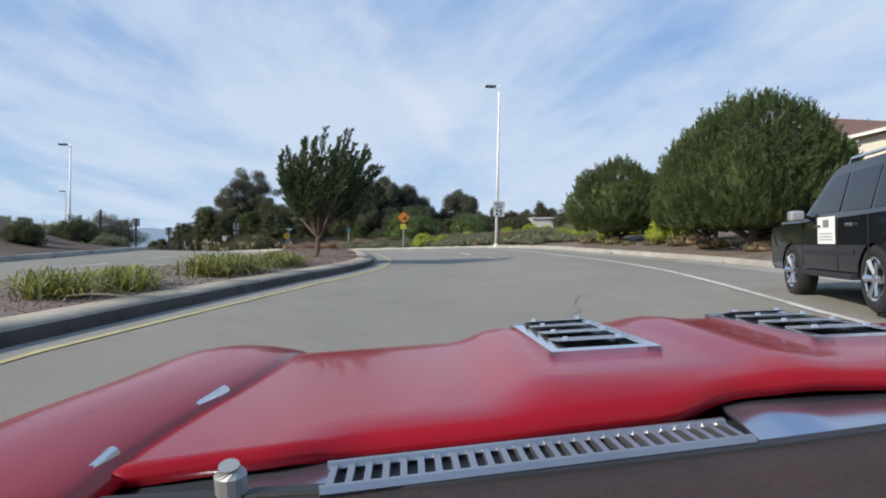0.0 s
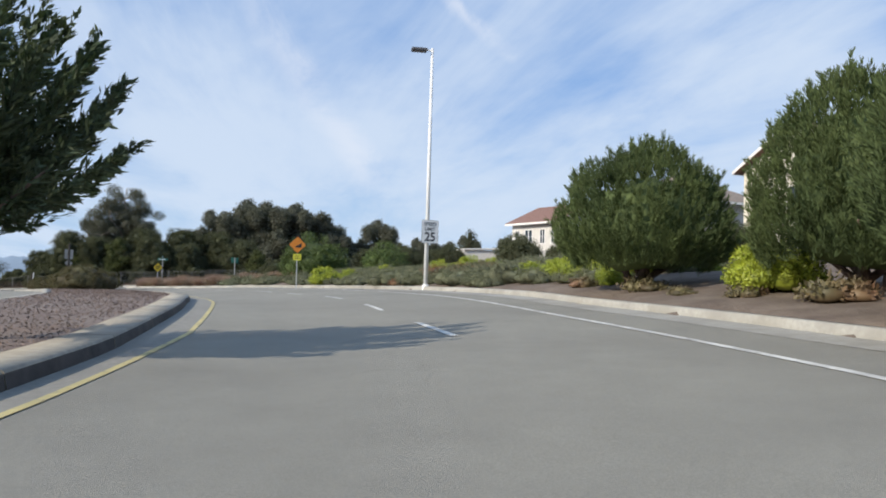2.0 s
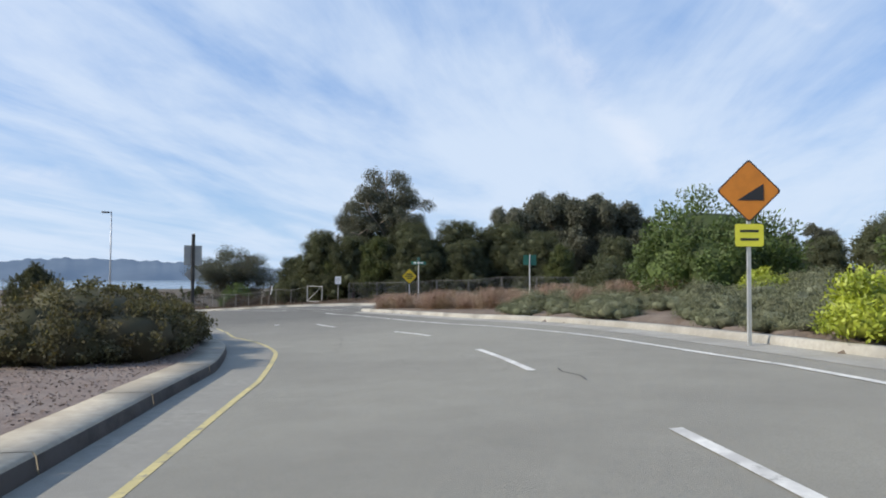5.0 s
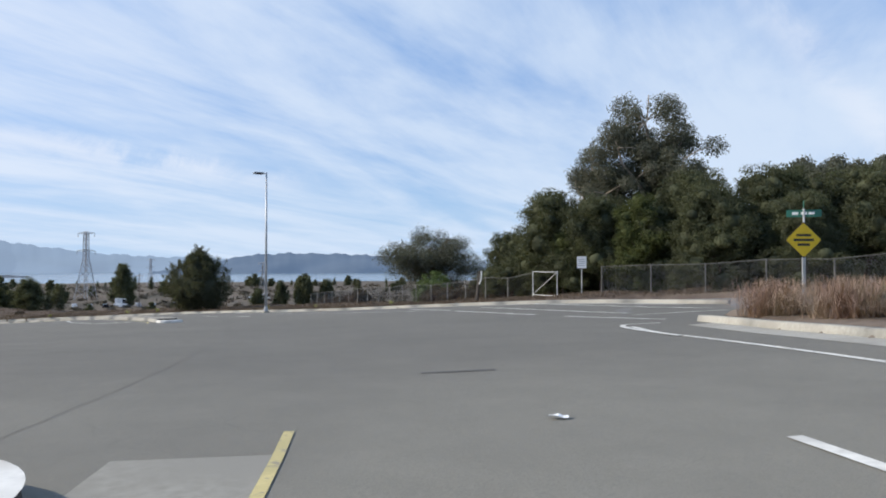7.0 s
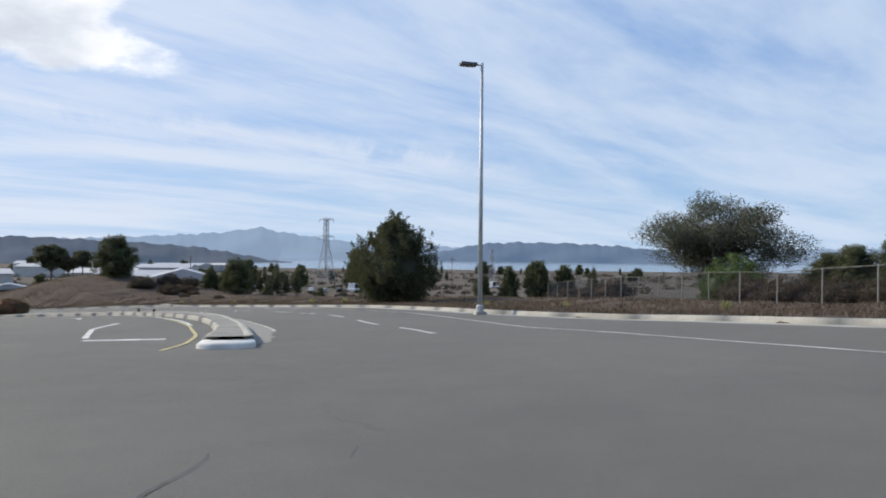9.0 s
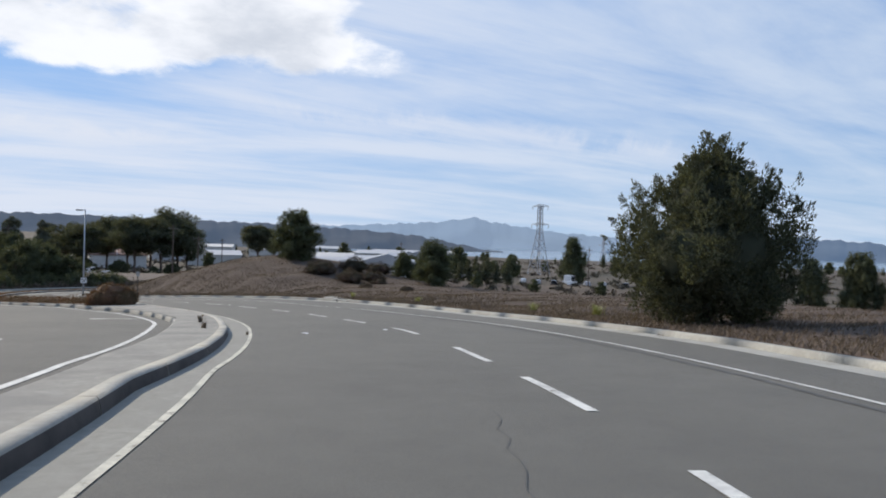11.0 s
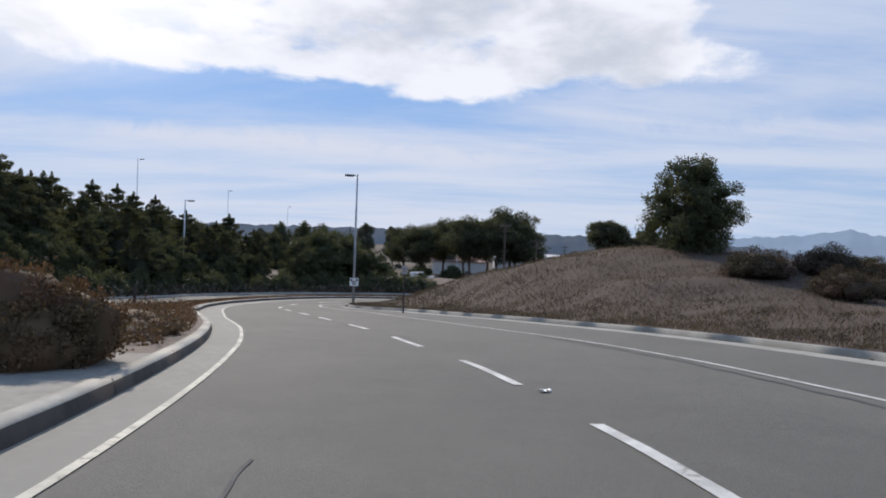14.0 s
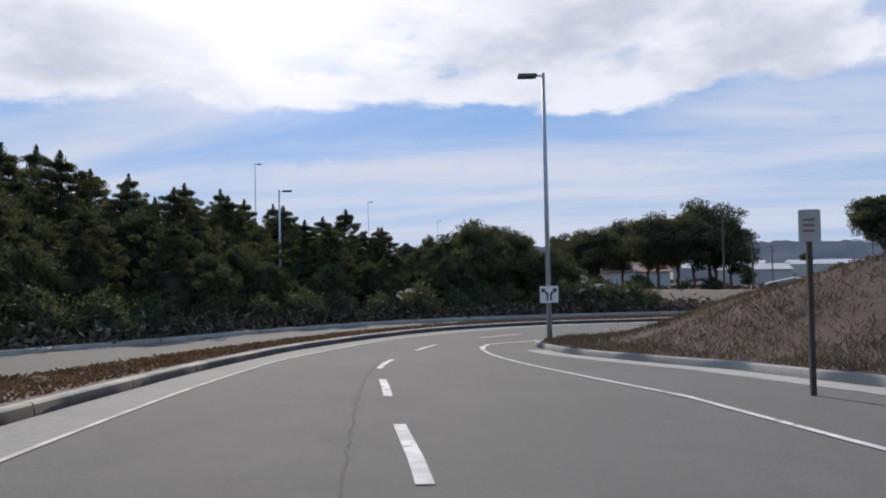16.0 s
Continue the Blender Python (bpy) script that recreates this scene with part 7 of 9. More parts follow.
# ---- street furniture ----
def street_lamp(x, y, h, arm_az, group="street lamps", label="tall pale tapered street lamp with a flat dark head", z=None, scale=1.0, paint="pole_paint"):
    t = thing("street_lamp", label, "street lamp", pose(x, y, (ground_z(x, y) if z is None else z), 0, 0, arm_az) @ Matrix.Scale(scale, 4), group)
    part("base_plate", boxed(-0.2, 0.2, -0.2, 0.2, -0.1, 0.04, bevel=0.015), M["concrete"], t)
    part("base_cover", tube(bmesh.new(), [(0, 0, 0.03), (0, 0, 0.24), (0, 0, 0.28)], [0.145, 0.14, 0.10], 12), M[paint], t)
    part("pole", tube(bmesh.new(), [(0, 0, 0.0), (0, 0, h * 0.5), (0, 0, h)], [0.092, 0.075, 0.055], 12), M[paint], t, smooth=True)
    part("arm", tube(bmesh.new(), [(0, 0, h - 0.09), (0, 0.35, h - 0.08)], [0.035, 0.03], 8), M[paint], t)
    bm = boxed(-0.17, 0.17, 0.22, 0.86, h - 0.15, h - 0.03, bevel=0.03)
    head = part("head", bm, M["lamp_grey"], t, "flat dark lamp head")
    part("lens", boxed(-0.12, 0.12, 0.34, 0.80, h - 0.165, h - 0.148), M["window_glass"], head)
    return t


street_lamp(2.68, 39.23, 9.88, 96, z=0.62)
street_lamp(-56.14, 91.17, 9.35, 160, z=-2.38, label="tall grey galvanised street lamp with a flat dark head", paint="pole_grey")
street_lamp(-139.14, 72.53, 9.3, 200, z=-8.2, label="tall grey galvanised street lamp with a flat dark head", paint="pole_grey")
street_lamp(-28.99, 47.35, 7.85, 100, z=-0.1)
for x, y, h in ((-191.9, 23.8, 16.0), (-231.1, 20.2, 16.0), (-289.0, 11.5, 15.5), (-156.7, 50.5, 7.4), (-300.0, 60.0, 10.0)):
    street_lamp(x, y, h, 30, "far street lamps", "tall distant street lamp over the trees")


def rounded(w, h, r=0.04, n=4):
    pts = []
    for cx, cz, a0 in ((w / 2 - r, h / 2 - r, 0), (-w / 2 + r, h / 2 - r, 90), (-w / 2 + r, -h / 2 + r, 180), (w / 2 - r, -h / 2 + r, 270)):
        for k in range(n + 1):
            a = radians(a0 + 90 * k / n)
            pts.append((cx + math.cos(a) * r, cz + math.sin(a) * r))
    return pts


def blade(w, h, y, thick, mat, name, parent, label="", r=0.04, turn=0.0, at=(0, 0, 0)):
    """A flat sign blade facing -y."""
    bm = bmesh.new()
    prism(bm, rounded(w, h, r), y, y + thick)
    if turn:
        bmesh.ops.rotate(bm, verts=bm.verts, cent=(0, y, 0), matrix=Matrix.Rotation(radians(turn), 3, "Y"))
    bmesh.ops.translate(bm, verts=bm.verts, vec=at)
    return part(name, bm, mat, parent, label)




def speed_sign():
    t = thing("speed_limit_sign", "white rectangular speed limit sign on a lamp pole", "road sign", pose(2.74, 39.16, 3.01, 0, 0, 26))
    blade(0.76, 0.93, -0.12, 0.004, M["sign_black"], "border", t, "black border", 0.05)
    blade(0.735, 0.905, -0.1245, 0.003, M["sign_white"], "panel", t, r=0.045)
    for body, size, z in (("SPEED", 0.205, 0.30), ("LIMIT", 0.205, 0.10)):
        text_mesh(body, size, M["sign_black"], t, pose(0, -0.127, z, 90), bold=0.002)
    text_mesh("25", 0.50, M["sign_black"], t, pose(0, -0.127, -0.22, 90), bold=0.01)
    part("strap", boxed(-0.10, 0.10, -0.118, 0.09, 0.22, 0.25), M["galvanised"], t)
    part("strap", boxed(-0.10, 0.10, -0.118, 0.09, -0.25, -0.22), M["galvanised"], t)


speed_sign()


def warning_sign(x, y, turn, zc, size, mat, label, marks, post_mat=None, plaque=None, z0=None):
    base = ground_z(x, y) if z0 is None else z0
    t = thing("warning_sign", label, "road sign", pose(x, y, base, 0, 0, turn), "warning signs")
    h = zc - base
    part("post", boxed(-0.03, 0.03, -0.02, 0.02, -0.2, h + size * 0.6), post_mat or M["galvanised"], t)
    blade(size, size, -0.03, 0.005, M["sign_black"], "border", t, r=0.05, turn=45, at=(0, 0, h))
    blade(size * 0.94, size * 0.94, -0.034, 0.004, mat, "panel", t, r=0.05, turn=45, at=(0, 0, h))
    for w, hh, dx, dz in marks:
        part("mark", boxed(dx - w / 2, dx + w / 2, -0.038, -0.033, h + dz - hh / 2, h + dz + hh / 2), M["sign_black"], t)
    if plaque:
        blade(size * 0.62, size * 0.5, -0.034, 0.004, M["sign_lime"], "plaque", t, "small yellow plaque", at=(0, 0, h - size * 0.98))
        for k in range(2):
            part("mark", boxed(-size * 0.2, size * 0.2, -0.038, -0.033, h - size * 0.98 + 0.05 - 0.14 * k, h - size * 0.98 + 0.09 - 0.14 * k), M["sign_black"], t)
    return t


warning_sign(-21.57, 79.16, 34, 1.3, 0.66, M["sign_yellow"], "yellow diamond warning sign among ornamental grasses", [(0.36, 0.06, 0, 0.12), (0.5, 0.06, 0, 0.0), (0.3, 0.06, 0, -0.12)])
name_sign = thing("street_name_sign", "green street name blades on a tall post", "street sign", set_on(-21.9, 81.4, 20))
part("post", tube(bmesh.new(), [(0, 0, -0.2), (0, 0, 2.75)], [0.03, 0.03], 8), M["galvanised"], name_sign)
blade(0.9, 0.2, -0.01, 0.006, M["sign_green"], "blade", name_sign, at=(0, 0, 2.62), r=0.02)
bmx = bmesh.new()
prism(bmx, rounded(0.8, 0.2, 0.02), -0.003, 0.003)
bmesh.ops.rotate(bmx, verts=bmx.verts, cent=(0, 0, 0), matrix=Matrix.Rotation(radians(80), 3, "Z"))
bmesh.ops.translate(bmx, verts=bmx.verts, vec=(0, 0, 2.86))
part("blade", bmx, M["sign_green"], name_sign)
for dx in (-0.22, 0.0, 0.2):
    part("mark", boxed(dx - 0.08, dx + 0.08, -0.016, -0.011, 2.585, 2.655), M["sign_white"], name_sign)
ped = thing("street_name_sign", "green street name blade on a post beside low scrub", "street sign", set_on(-12.9, 72.8, 30))
part("post", tube(bmesh.new(), [(0, 0, -0.2), (0, 0, 2.3)], [0.03, 0.03], 8), M["galvanised"], ped)
blade(0.62, 0.46, -0.01, 0.006, M["sign_green"], "blade", ped, at=(0, 0, 2.05), r=0.02)
orange = warning_sign(-4.68, 53.67, 18, 2.88, 0.76, M["sign_orange"], "faded orange diamond sign with a yellow plaque in low scrub", [], None, True)
bmx = bmesh.new()
prism(bmx, [(-0.2, -0.16), (0.24, -0.16), (0.24, 0.12)], -0.04, -0.035)
bmesh.ops.translate(bmx, verts=bmx.verts, vec=(0, 0, 2.88 - ground_z(-4.68, 53.67)))
part("mark", bmx, M["sign_black"], orange)

# dark post with two signs seen from behind, on the median's nose
pz = road_height(-20.5, 59.05) + 0.1
pa = thing("sign_post", "dark wooden post with the backs of two signs", "road sign", pose(-20.5, 59.05, pz, 0, 0, heading(69) + 4))
part("post", boxed(-0.05, 0.05, -0.045, 0.045, -0.2, 2.67 - pz, bevel=0.006), M["dark_post"], pa)
part("cap_spike", tube(bmesh.new(), [(0.02, 0, 2.66 - pz), (0.045, 0, 2.74 - pz)], [0.012, 0.006], 5), M["galvanised"], pa)
blade(0.54, 0.63, 0.048, 0.004, M["sign_back"], "square_panel", pa, "bare grey back of a square sign", at=(0, 0, 2.0 - pz), r=0.03)
blade(0.38, 0.38, 0.048, 0.004, M["sign_back"], "diamond_panel", pa, "bare grey back of a diamond sign", at=(0, 0, 1.40 - pz), r=0.02, turn=45)
for x, y, h, w, l in ((-20.6, 36.6, 2.3, 0.0, "bare dark post beside the other carriageway"), (-24.0, 47.6, 2.4, 0.5, "dark post with the back of a sign"), (-22.2, 49.2, 2.4, 0.5, "dark post with the back of a sign")):
    t = thing("sign_post", l, "post", set_on(x, y, 30), "posts by the other carriageway")
    part("post", boxed(-0.06, 0.06, -0.05, 0.05, -0.2, h, bevel=0.006), M["dark_post"], t)
    if w:
        blade(w, 0.6, 0.055, 0.004, M["sign_back"], "panel", t, at=(0, 0, h - 0.3))
# dark post with a sign by the mound
pr = thing("sign_post", "dark post with a pale sign below the dry mound", "road sign", pose(-125.48, 78.77, -6.7, 0, 0, heading(185) - 4))
part("post", boxed(-0.032, 0.032, -0.03, 0.03, -0.3, 1.98, bevel=0.006), M["dark_post"], pr)
blade(0.27, 0.40, -0.036, 0.004, M["sign_weathered"], "panel", pr, at=(0, 0, 1.83), r=0.03)
for k in range(3):
    part("mark", boxed(-0.08, 0.06, -0.042, -0.037, 1.75 + 0.07 * k, 1.775 + 0.07 * k), M["sign_mark"], pr)
# arrow sign on the third lamp
ar = thing("lane_arrow_sign", "white sign with two diverging black arrows on a lamp pole", "road sign", pose(-139.14, 72.53, -6.35, 0, 0, 112))
blade(0.62, 0.56, -0.12, 0.004, M["sign_white"], "panel", ar, r=0.04)
for sx in (-1, 1):
    part("arrow", prism(bmesh.new(), [(sx * 0.03, -0.2), (sx * 0.09, -0.2), (sx * 0.09, 0.0), (sx * 0.2, 0.1), (sx * 0.25, 0.04), (sx * 0.26, 0.2), (sx * 0.10, 0.19), (sx * 0.15, 0.14), (sx * 0.03, 0.04)][:: sx], -0.126, -0.121), M["sign_black"], ar)
part("strap", boxed(-0.09, 0.09, -0.118, 0.08, -0.02, 0.02), M["galvanised"], ar)
stump = thing("short_post", "short dark wooden post on the median", "post", pose(*at_line(181.6, -6.9, 0.12)))
part("post", tube(bmesh.new(), [(0, 0, -0.2), (0.02, 0, 0.6), (0, 0, 1.05)], [0.075, 0.07, 0.06], 8), M["dark_post"], stump)

# leaning marker post in front of the fence
lean = thing("leaning_post", "leaning weathered post with a bent pale strip", "post", set_on(-39.8, 92.0, 0) @ pose(0, 0, 0, 0, 7, 0))
part("post", boxed(-0.07, 0.07, -0.06, 0.06, -0.3, 1.75, bevel=0.008), M["dark_post"], lean)
part("strip", tube(bmesh.new(), [(0.09, -0.03, 1.05), (0.17, -0.03, 1.3), (0.14, -0.03, 1.78)], [0.035, 0.035, 0.03], 6), M["sign_white"], lean)


# ---- wire fence and gate ----
def fence_line():
    a, b = np.array([-36.54, 95.24]), np.array([-46.56, 100.62])
    d = (b - a) / np.linalg.norm(b - a)
    fence = thing("wire_fence", "chain-link fence on pale steel posts", "fence")
    pts = [a + d * 2.45 + d * 2.85 * k for k in range(18)]
    e = np.array([0.955, -0.10])
    right = [a + e * 2.9 * k for k in range(1, 10)]
    H = 1.42

    def panel(p, q):
        zp, zq = ground_z(*p), ground_z(*q)
        L = np.linalg.norm(q - p)
        V, F = [], []
        n = int(L / 0.16)
        m = 8
        u = (q - p) / L
        nrm = np.array([-u[1], u[0]]) * 0.005

        def wire(x0, z0, x1, z1, w=0.0045):
            b0 = len(V)
            for x, z in ((x0, z0), (x1, z1)):
                c = p + u * x
                zz = zp + (zq - zp) * x / L + z
                V.extend([(*(c - nrm), zz - w), (*(c + nrm), zz + w)])
            F.append((b0, b0 + 1, b0 + 3, b0 + 2))

        for k in range(-m, n + 1):
            for s in (1, -1):
                x0, x1 = (k * 0.16, k * 0.16 + H) if s > 0 else (k * 0.16 + H, k * 0.16)
                z0, z1 = 0.04, H
                lo, hi = sorted((x0, x1))
                if hi < 0 or lo > L:
                    continue
                f = lambda x: z0 + (z1 - z0) * (x - x0) / (x1 - x0)
                xa, xb = max(lo, 0), min(hi, L)
                wire(xa, f(xa), xb, f(xb))
        piece("wire_panel", mesh_of("wire_panel", V, F, M["fence_grey"]), fence)
        part("top_rail", tube(bmesh.new(), [(*p, zp + H), (*q, zq + H)], [0.015, 0.015], 6), M["fence_grey"], fence)

    for run in (pts, right):
        for p in run:
            z = ground_z(*p)
            part("post", tube(bmesh.new(), [(*p, z - 0.3), (*p, z + H + 0.03)], [0.032, 0.032], 8), M["fence_post"] if run is pts else M["fence_grey"], fence)
        for p, q in zip(run, run[1:]):
            panel(p, q)
    gate = thing("field_gate", "steel-framed chain-link gate with a diagonal brace", "gate")
    p, q = a, a + d * 2.45
    z = max(ground_z(*p), ground_z(*q))
    for nm, (p0, p1) in {"top_bar": ((*p, z + H), (*q, z + H)), "bottom_bar": ((*p, z + 0.08), (*q, z + 0.08)), "hinge_post": ((*p, z - 0.3), (*p, z + H + 0.06)), "latch_post": ((*q, z - 0.1), (*q, z + H + 0.02)), "brace": ((*p, z + H), (*q, z + 0.1))}.items():
        part(nm, tube(bmesh.new(), [p0, p1], [0.034 if "post" in nm else 0.022] * 2, 8), M["galvanised"], gate)
    s = thing("notice_board", "white notice with faint lines on a post by the gate", "sign", set_on(-35.5, 96.2, 28))
    part("post", tube(bmesh.new(), [(0, 0, -0.2), (0, 0, 2.1)], [0.03, 0.03], 6), M["galvanised"], s)
    blade(0.52, 0.66, -0.04, 0.005, M["sign_white"], "panel", s, at=(0, 0, 1.85), r=0.02)
    for k in range(4):
        part("mark", boxed(-0.18, 0.16, -0.047, -0.042, 1.66 + 0.11 * k, 1.69 + 0.11 * k), M["sign_back"], s)


fence_line()


# ---- houses ----
def prism_x(profile, x0, x1):
    """A closed outline in y and z, drawn out along x."""
    bm = bmesh.new()
    a, b = ([bm.verts.new((x, y, z)) for y, z in profile] for x in (x0, x1))
    n = len(profile)
    bm.faces.new(a[::-1])
    bm.faces.new(b)
    for i in range(n):
        bm.faces.new((a[i], a[(i + 1) % n], b[(i + 1) % n], b[i]))
    bmesh.ops.recalc_face_normals(bm, faces=bm.faces[:])
    return bm


def house(x, y, turn, w, d, eave, rise, wall_mat, roof_mat, label, windows, hip=True, z=None):
    """Two-storey house: walls, hipped or gabled roof with eaves, windows with frames."""
    base = ground_z(x, y) - 0.2 if z is None else z
    t = thing("house", label, "house", pose(x, y, base, 0, 0, turn), "houses on the hill")
    part("wall", boxed(-w / 2, w / 2, -d / 2, d / 2, -0.5, eave), wall_mat, t)
    o = 0.5
    X, Y = w / 2 + o, d / 2 + o
    bm = bmesh.new()
    k = (min(X, Y) if hip else 0)
    rl = X - k if hip else X
    zs = eave - 0.05
    lower = [bm.verts.new(p) for p in ((-X, -Y, zs), (X, -Y, zs), (X, Y, zs), (-X, Y, zs))]
    upper = [bm.verts.new((p.co.x, p.co.y, zs + 0.18)) for p in lower]
    r0, r1 = bm.verts.new((-rl, 0, zs + 0.18 + rise)), bm.verts.new((rl, 0, zs + 0.18 + rise))
    if hip:
        bm.faces.new(lower[::-1])
        for i in range(4):
            bm.faces.new((lower[i], lower[(i + 1) % 4], upper[(i + 1) % 4], upper[i]))
        bm.faces.new((upper[0], upper[1], r1, r0))
        bm.faces.new((upper[2], upper[3], r0, r1))
        bm.faces.new((upper[1], upper[2], r1))
        bm.faces.new((upper[3], upper[0], r0))
    else:
        bm.free()
        bm = prism_x([(-Y, zs), (0, zs + rise), (Y, zs), (Y, zs + 0.18), (0, zs + rise + 0.18), (-Y, zs + 0.18)], -X, X)
        part("gable", prism_x([(-d / 2, eave), (d / 2, eave), (0, eave + rise * d / (2 * Y) - 0.02)], -w / 2, w / 2), wall_mat, t)
    roof = part("roof", bm, roof_mat, t)
    fm = bmesh.new()
    for y0 in (-Y - 0.02, Y - 0.01):
        box(fm, -X, X, y0, y0 + 0.03, zs - 0.03, zs + 0.15)
    for x0 in (-X - 0.02, X - 0.01):
        if not hip:
            rake = prism_x([(-Y, zs - 0.04), (0, zs + rise - 0.04), (Y, zs - 0.04), (Y, zs + 0.16), (0, zs + rise + 0.16), (-Y, zs + 0.16)], x0, x0 + 0.03)
            part("rake_board", rake, M["trim_white"], t)
            continue
        box(fm, x0, x0 + 0.03, -Y + 0.03, Y - 0.03, zs - 0.03, zs + 0.15)
    part("fascia", fm, M["trim_white"], roof)
    for side, u, v, ww, hh in windows:
        win = new("window")
        win.parent = t
        if side == "s":
            m = pose(u, -d / 2, v)
        elif side == "w":
            m = pose(-w / 2, u, v, 0, 0, -90)
        else:
            m = pose(w / 2, u, v, 0, 0, 90)
        win.matrix_basis = m
        bm = bmesh.new()
        for a in ((-ww / 2 - 0.08, ww / 2 + 0.08, -0.05, 0.02, hh / 2, hh / 2 + 0.09), (-ww / 2 - 0.08, ww / 2 + 0.08, -0.07, 0.02, -hh / 2 - 0.09, -hh / 2),
                  (-ww / 2 - 0.08, -ww / 2, -0.05, 0.02, -hh / 2, hh / 2), (ww / 2, ww / 2 + 0.08, -0.05, 0.02, -hh / 2, hh / 2), (-0.03, 0.03, -0.035, 0.02, -hh / 2, hh / 2), (-ww / 2, ww / 2, -0.03, 0.015, -0.02, 0.02)):
            box(bm, *a)
        part("window_frame", bm, M["trim_white"], win)
        for sx in (-1, 1):
            part("pane", boxed(*sorted((sx * 0.03, sx * ww / 2)), -0.012, 0.01, -hh / 2, hh / 2), M["window_glass"], win)
    part("vent_pipe", tube(bmesh.new(), [(w * 0.2, d * 0.1, zs + rise * 0.5), (w * 0.2, d * 0.1, zs + rise + 0.55)], [0.06, 0.06], 6), M["galvanised"], roof)
    return t


house(16.29, 75.05, -60.3, 6.6, 7.0, 5.25, 1.8, M["stucco_white"], M["roof_tile"], "off-white two-storey house with a brown gabled tile roof",
      [("s", -2.5, 4.1, 0.6, 1.2), ("s", -0.9, 4.1, 1.0, 1.2), ("s", 1.0, 4.1, 0.6, 1.2), ("s", 2.5, 4.1, 0.6, 1.2), ("e", -1.8, 4.1, 1.3, 1.3), ("s", -1.8, 1.4, 1.4, 1.3), ("s", 1.6, 1.4, 1.4, 1.3)], hip=False, z=0.9)
house(22.4, 64.6, -68, 10.0, 9.0, 6.1, 2.4, M["stucco_white"], M["roof_grey"], "white two-storey house with a brown-grey tile roof",
      [("s", -3.8, 4.7, 1.0, 1.3), ("s", -0.5, 4.7, 1.5, 1.4), ("s", 3.2, 4.7, 1.5, 1.4), ("w", 0.0, 4.7, 1.3, 1.3), ("s", -2.5, 1.6, 1.6, 1.4), ("s", 2.5, 1.6, 1.8, 1.4)], z=0.9)
house(29.1, 51.0, 12, 10.5, 9.0, 7.4, 2.3, M["stucco_cream"], M["roof_tile"], "cream two-storey house with a white-edged tile roof",
      [("s", -2.5, 5.4, 1.5, 1.4), ("s", 2.5, 5.4, 1.5, 1.4), ("w", 0.0, 5.4, 1.3, 1.3)], hip=False, z=0.9)
house(28.3, 33.2, 6, 10.0, 9.5, 6.4, 1.9, M["stucco_cream"], M["roof_tile"], "cream two-storey house with a brown tile roof",
      [("s", -2.5, 3.8, 1.5, 1.4), ("s", 2.5, 3.8, 1.5, 1.4), ("w", 2.0, 3.8, 1.3, 1.3), ("w", -2.0, 3.8, 1.3, 1.3)], z=0.9)
shed = thing("white_shed", "long low white wall with a flat roof behind shrubs", "shed", set_on(8.6, 76.4, 12, sink=0.1))
part("wall", boxed(-1.8, 1.8, -1.2, 1.2, -0.3, 2.0), M["stucco_white"], shed)
part("roof", prism(bmesh.new(), [(-1.95, 2.0), (1.95, 2.15), (1.95, 2.28), (-1.95, 2.1)], -1.4, 1.4), M["trim_white"], shed)

# rocks and a low box by the kerb
def rock(x, y, r, seed):
    bm = bmesh.new()
    bmesh.ops.create_icosphere(bm, subdivisions=3, radius=1)
    rr = random.Random(seed)
    ph = [rr.uniform(0, 6) for _ in range(4)]
    for v in bm.verts:
        c = v.co
        k = 1 + 0.22 * math.sin(c.x * 3 + ph[0]) * math.cos(c.y * 2.4 + ph[1]) + 0.10 * math.sin(c.z * 6 + ph[2] + c.x * 5)
        v.co = Vector((c.x * 1.3, c.y, c.z * 0.62)) * k * r
    ob = part("rock", bm, M["rock"])
    ob.matrix_basis = pose(x, y, ground_z(x, y) + 0.1 * r, 0, 0, seed * 40)
    return tagged(ob, "rough tan boulder on bare soil beside the kerb", "rock", "rocks by the kerb")


for i, (s, u, r) in enumerate(((15.4, 8.6, 0.42), (16.3, 9.0, 0.5), (17.2, 8.8, 0.38), (14.8, 9.3, 0.34), (18.0, 9.4, 0.3))):
    p = at_line(s, u)
    rock(p.x, p.y, r, 200 + i)


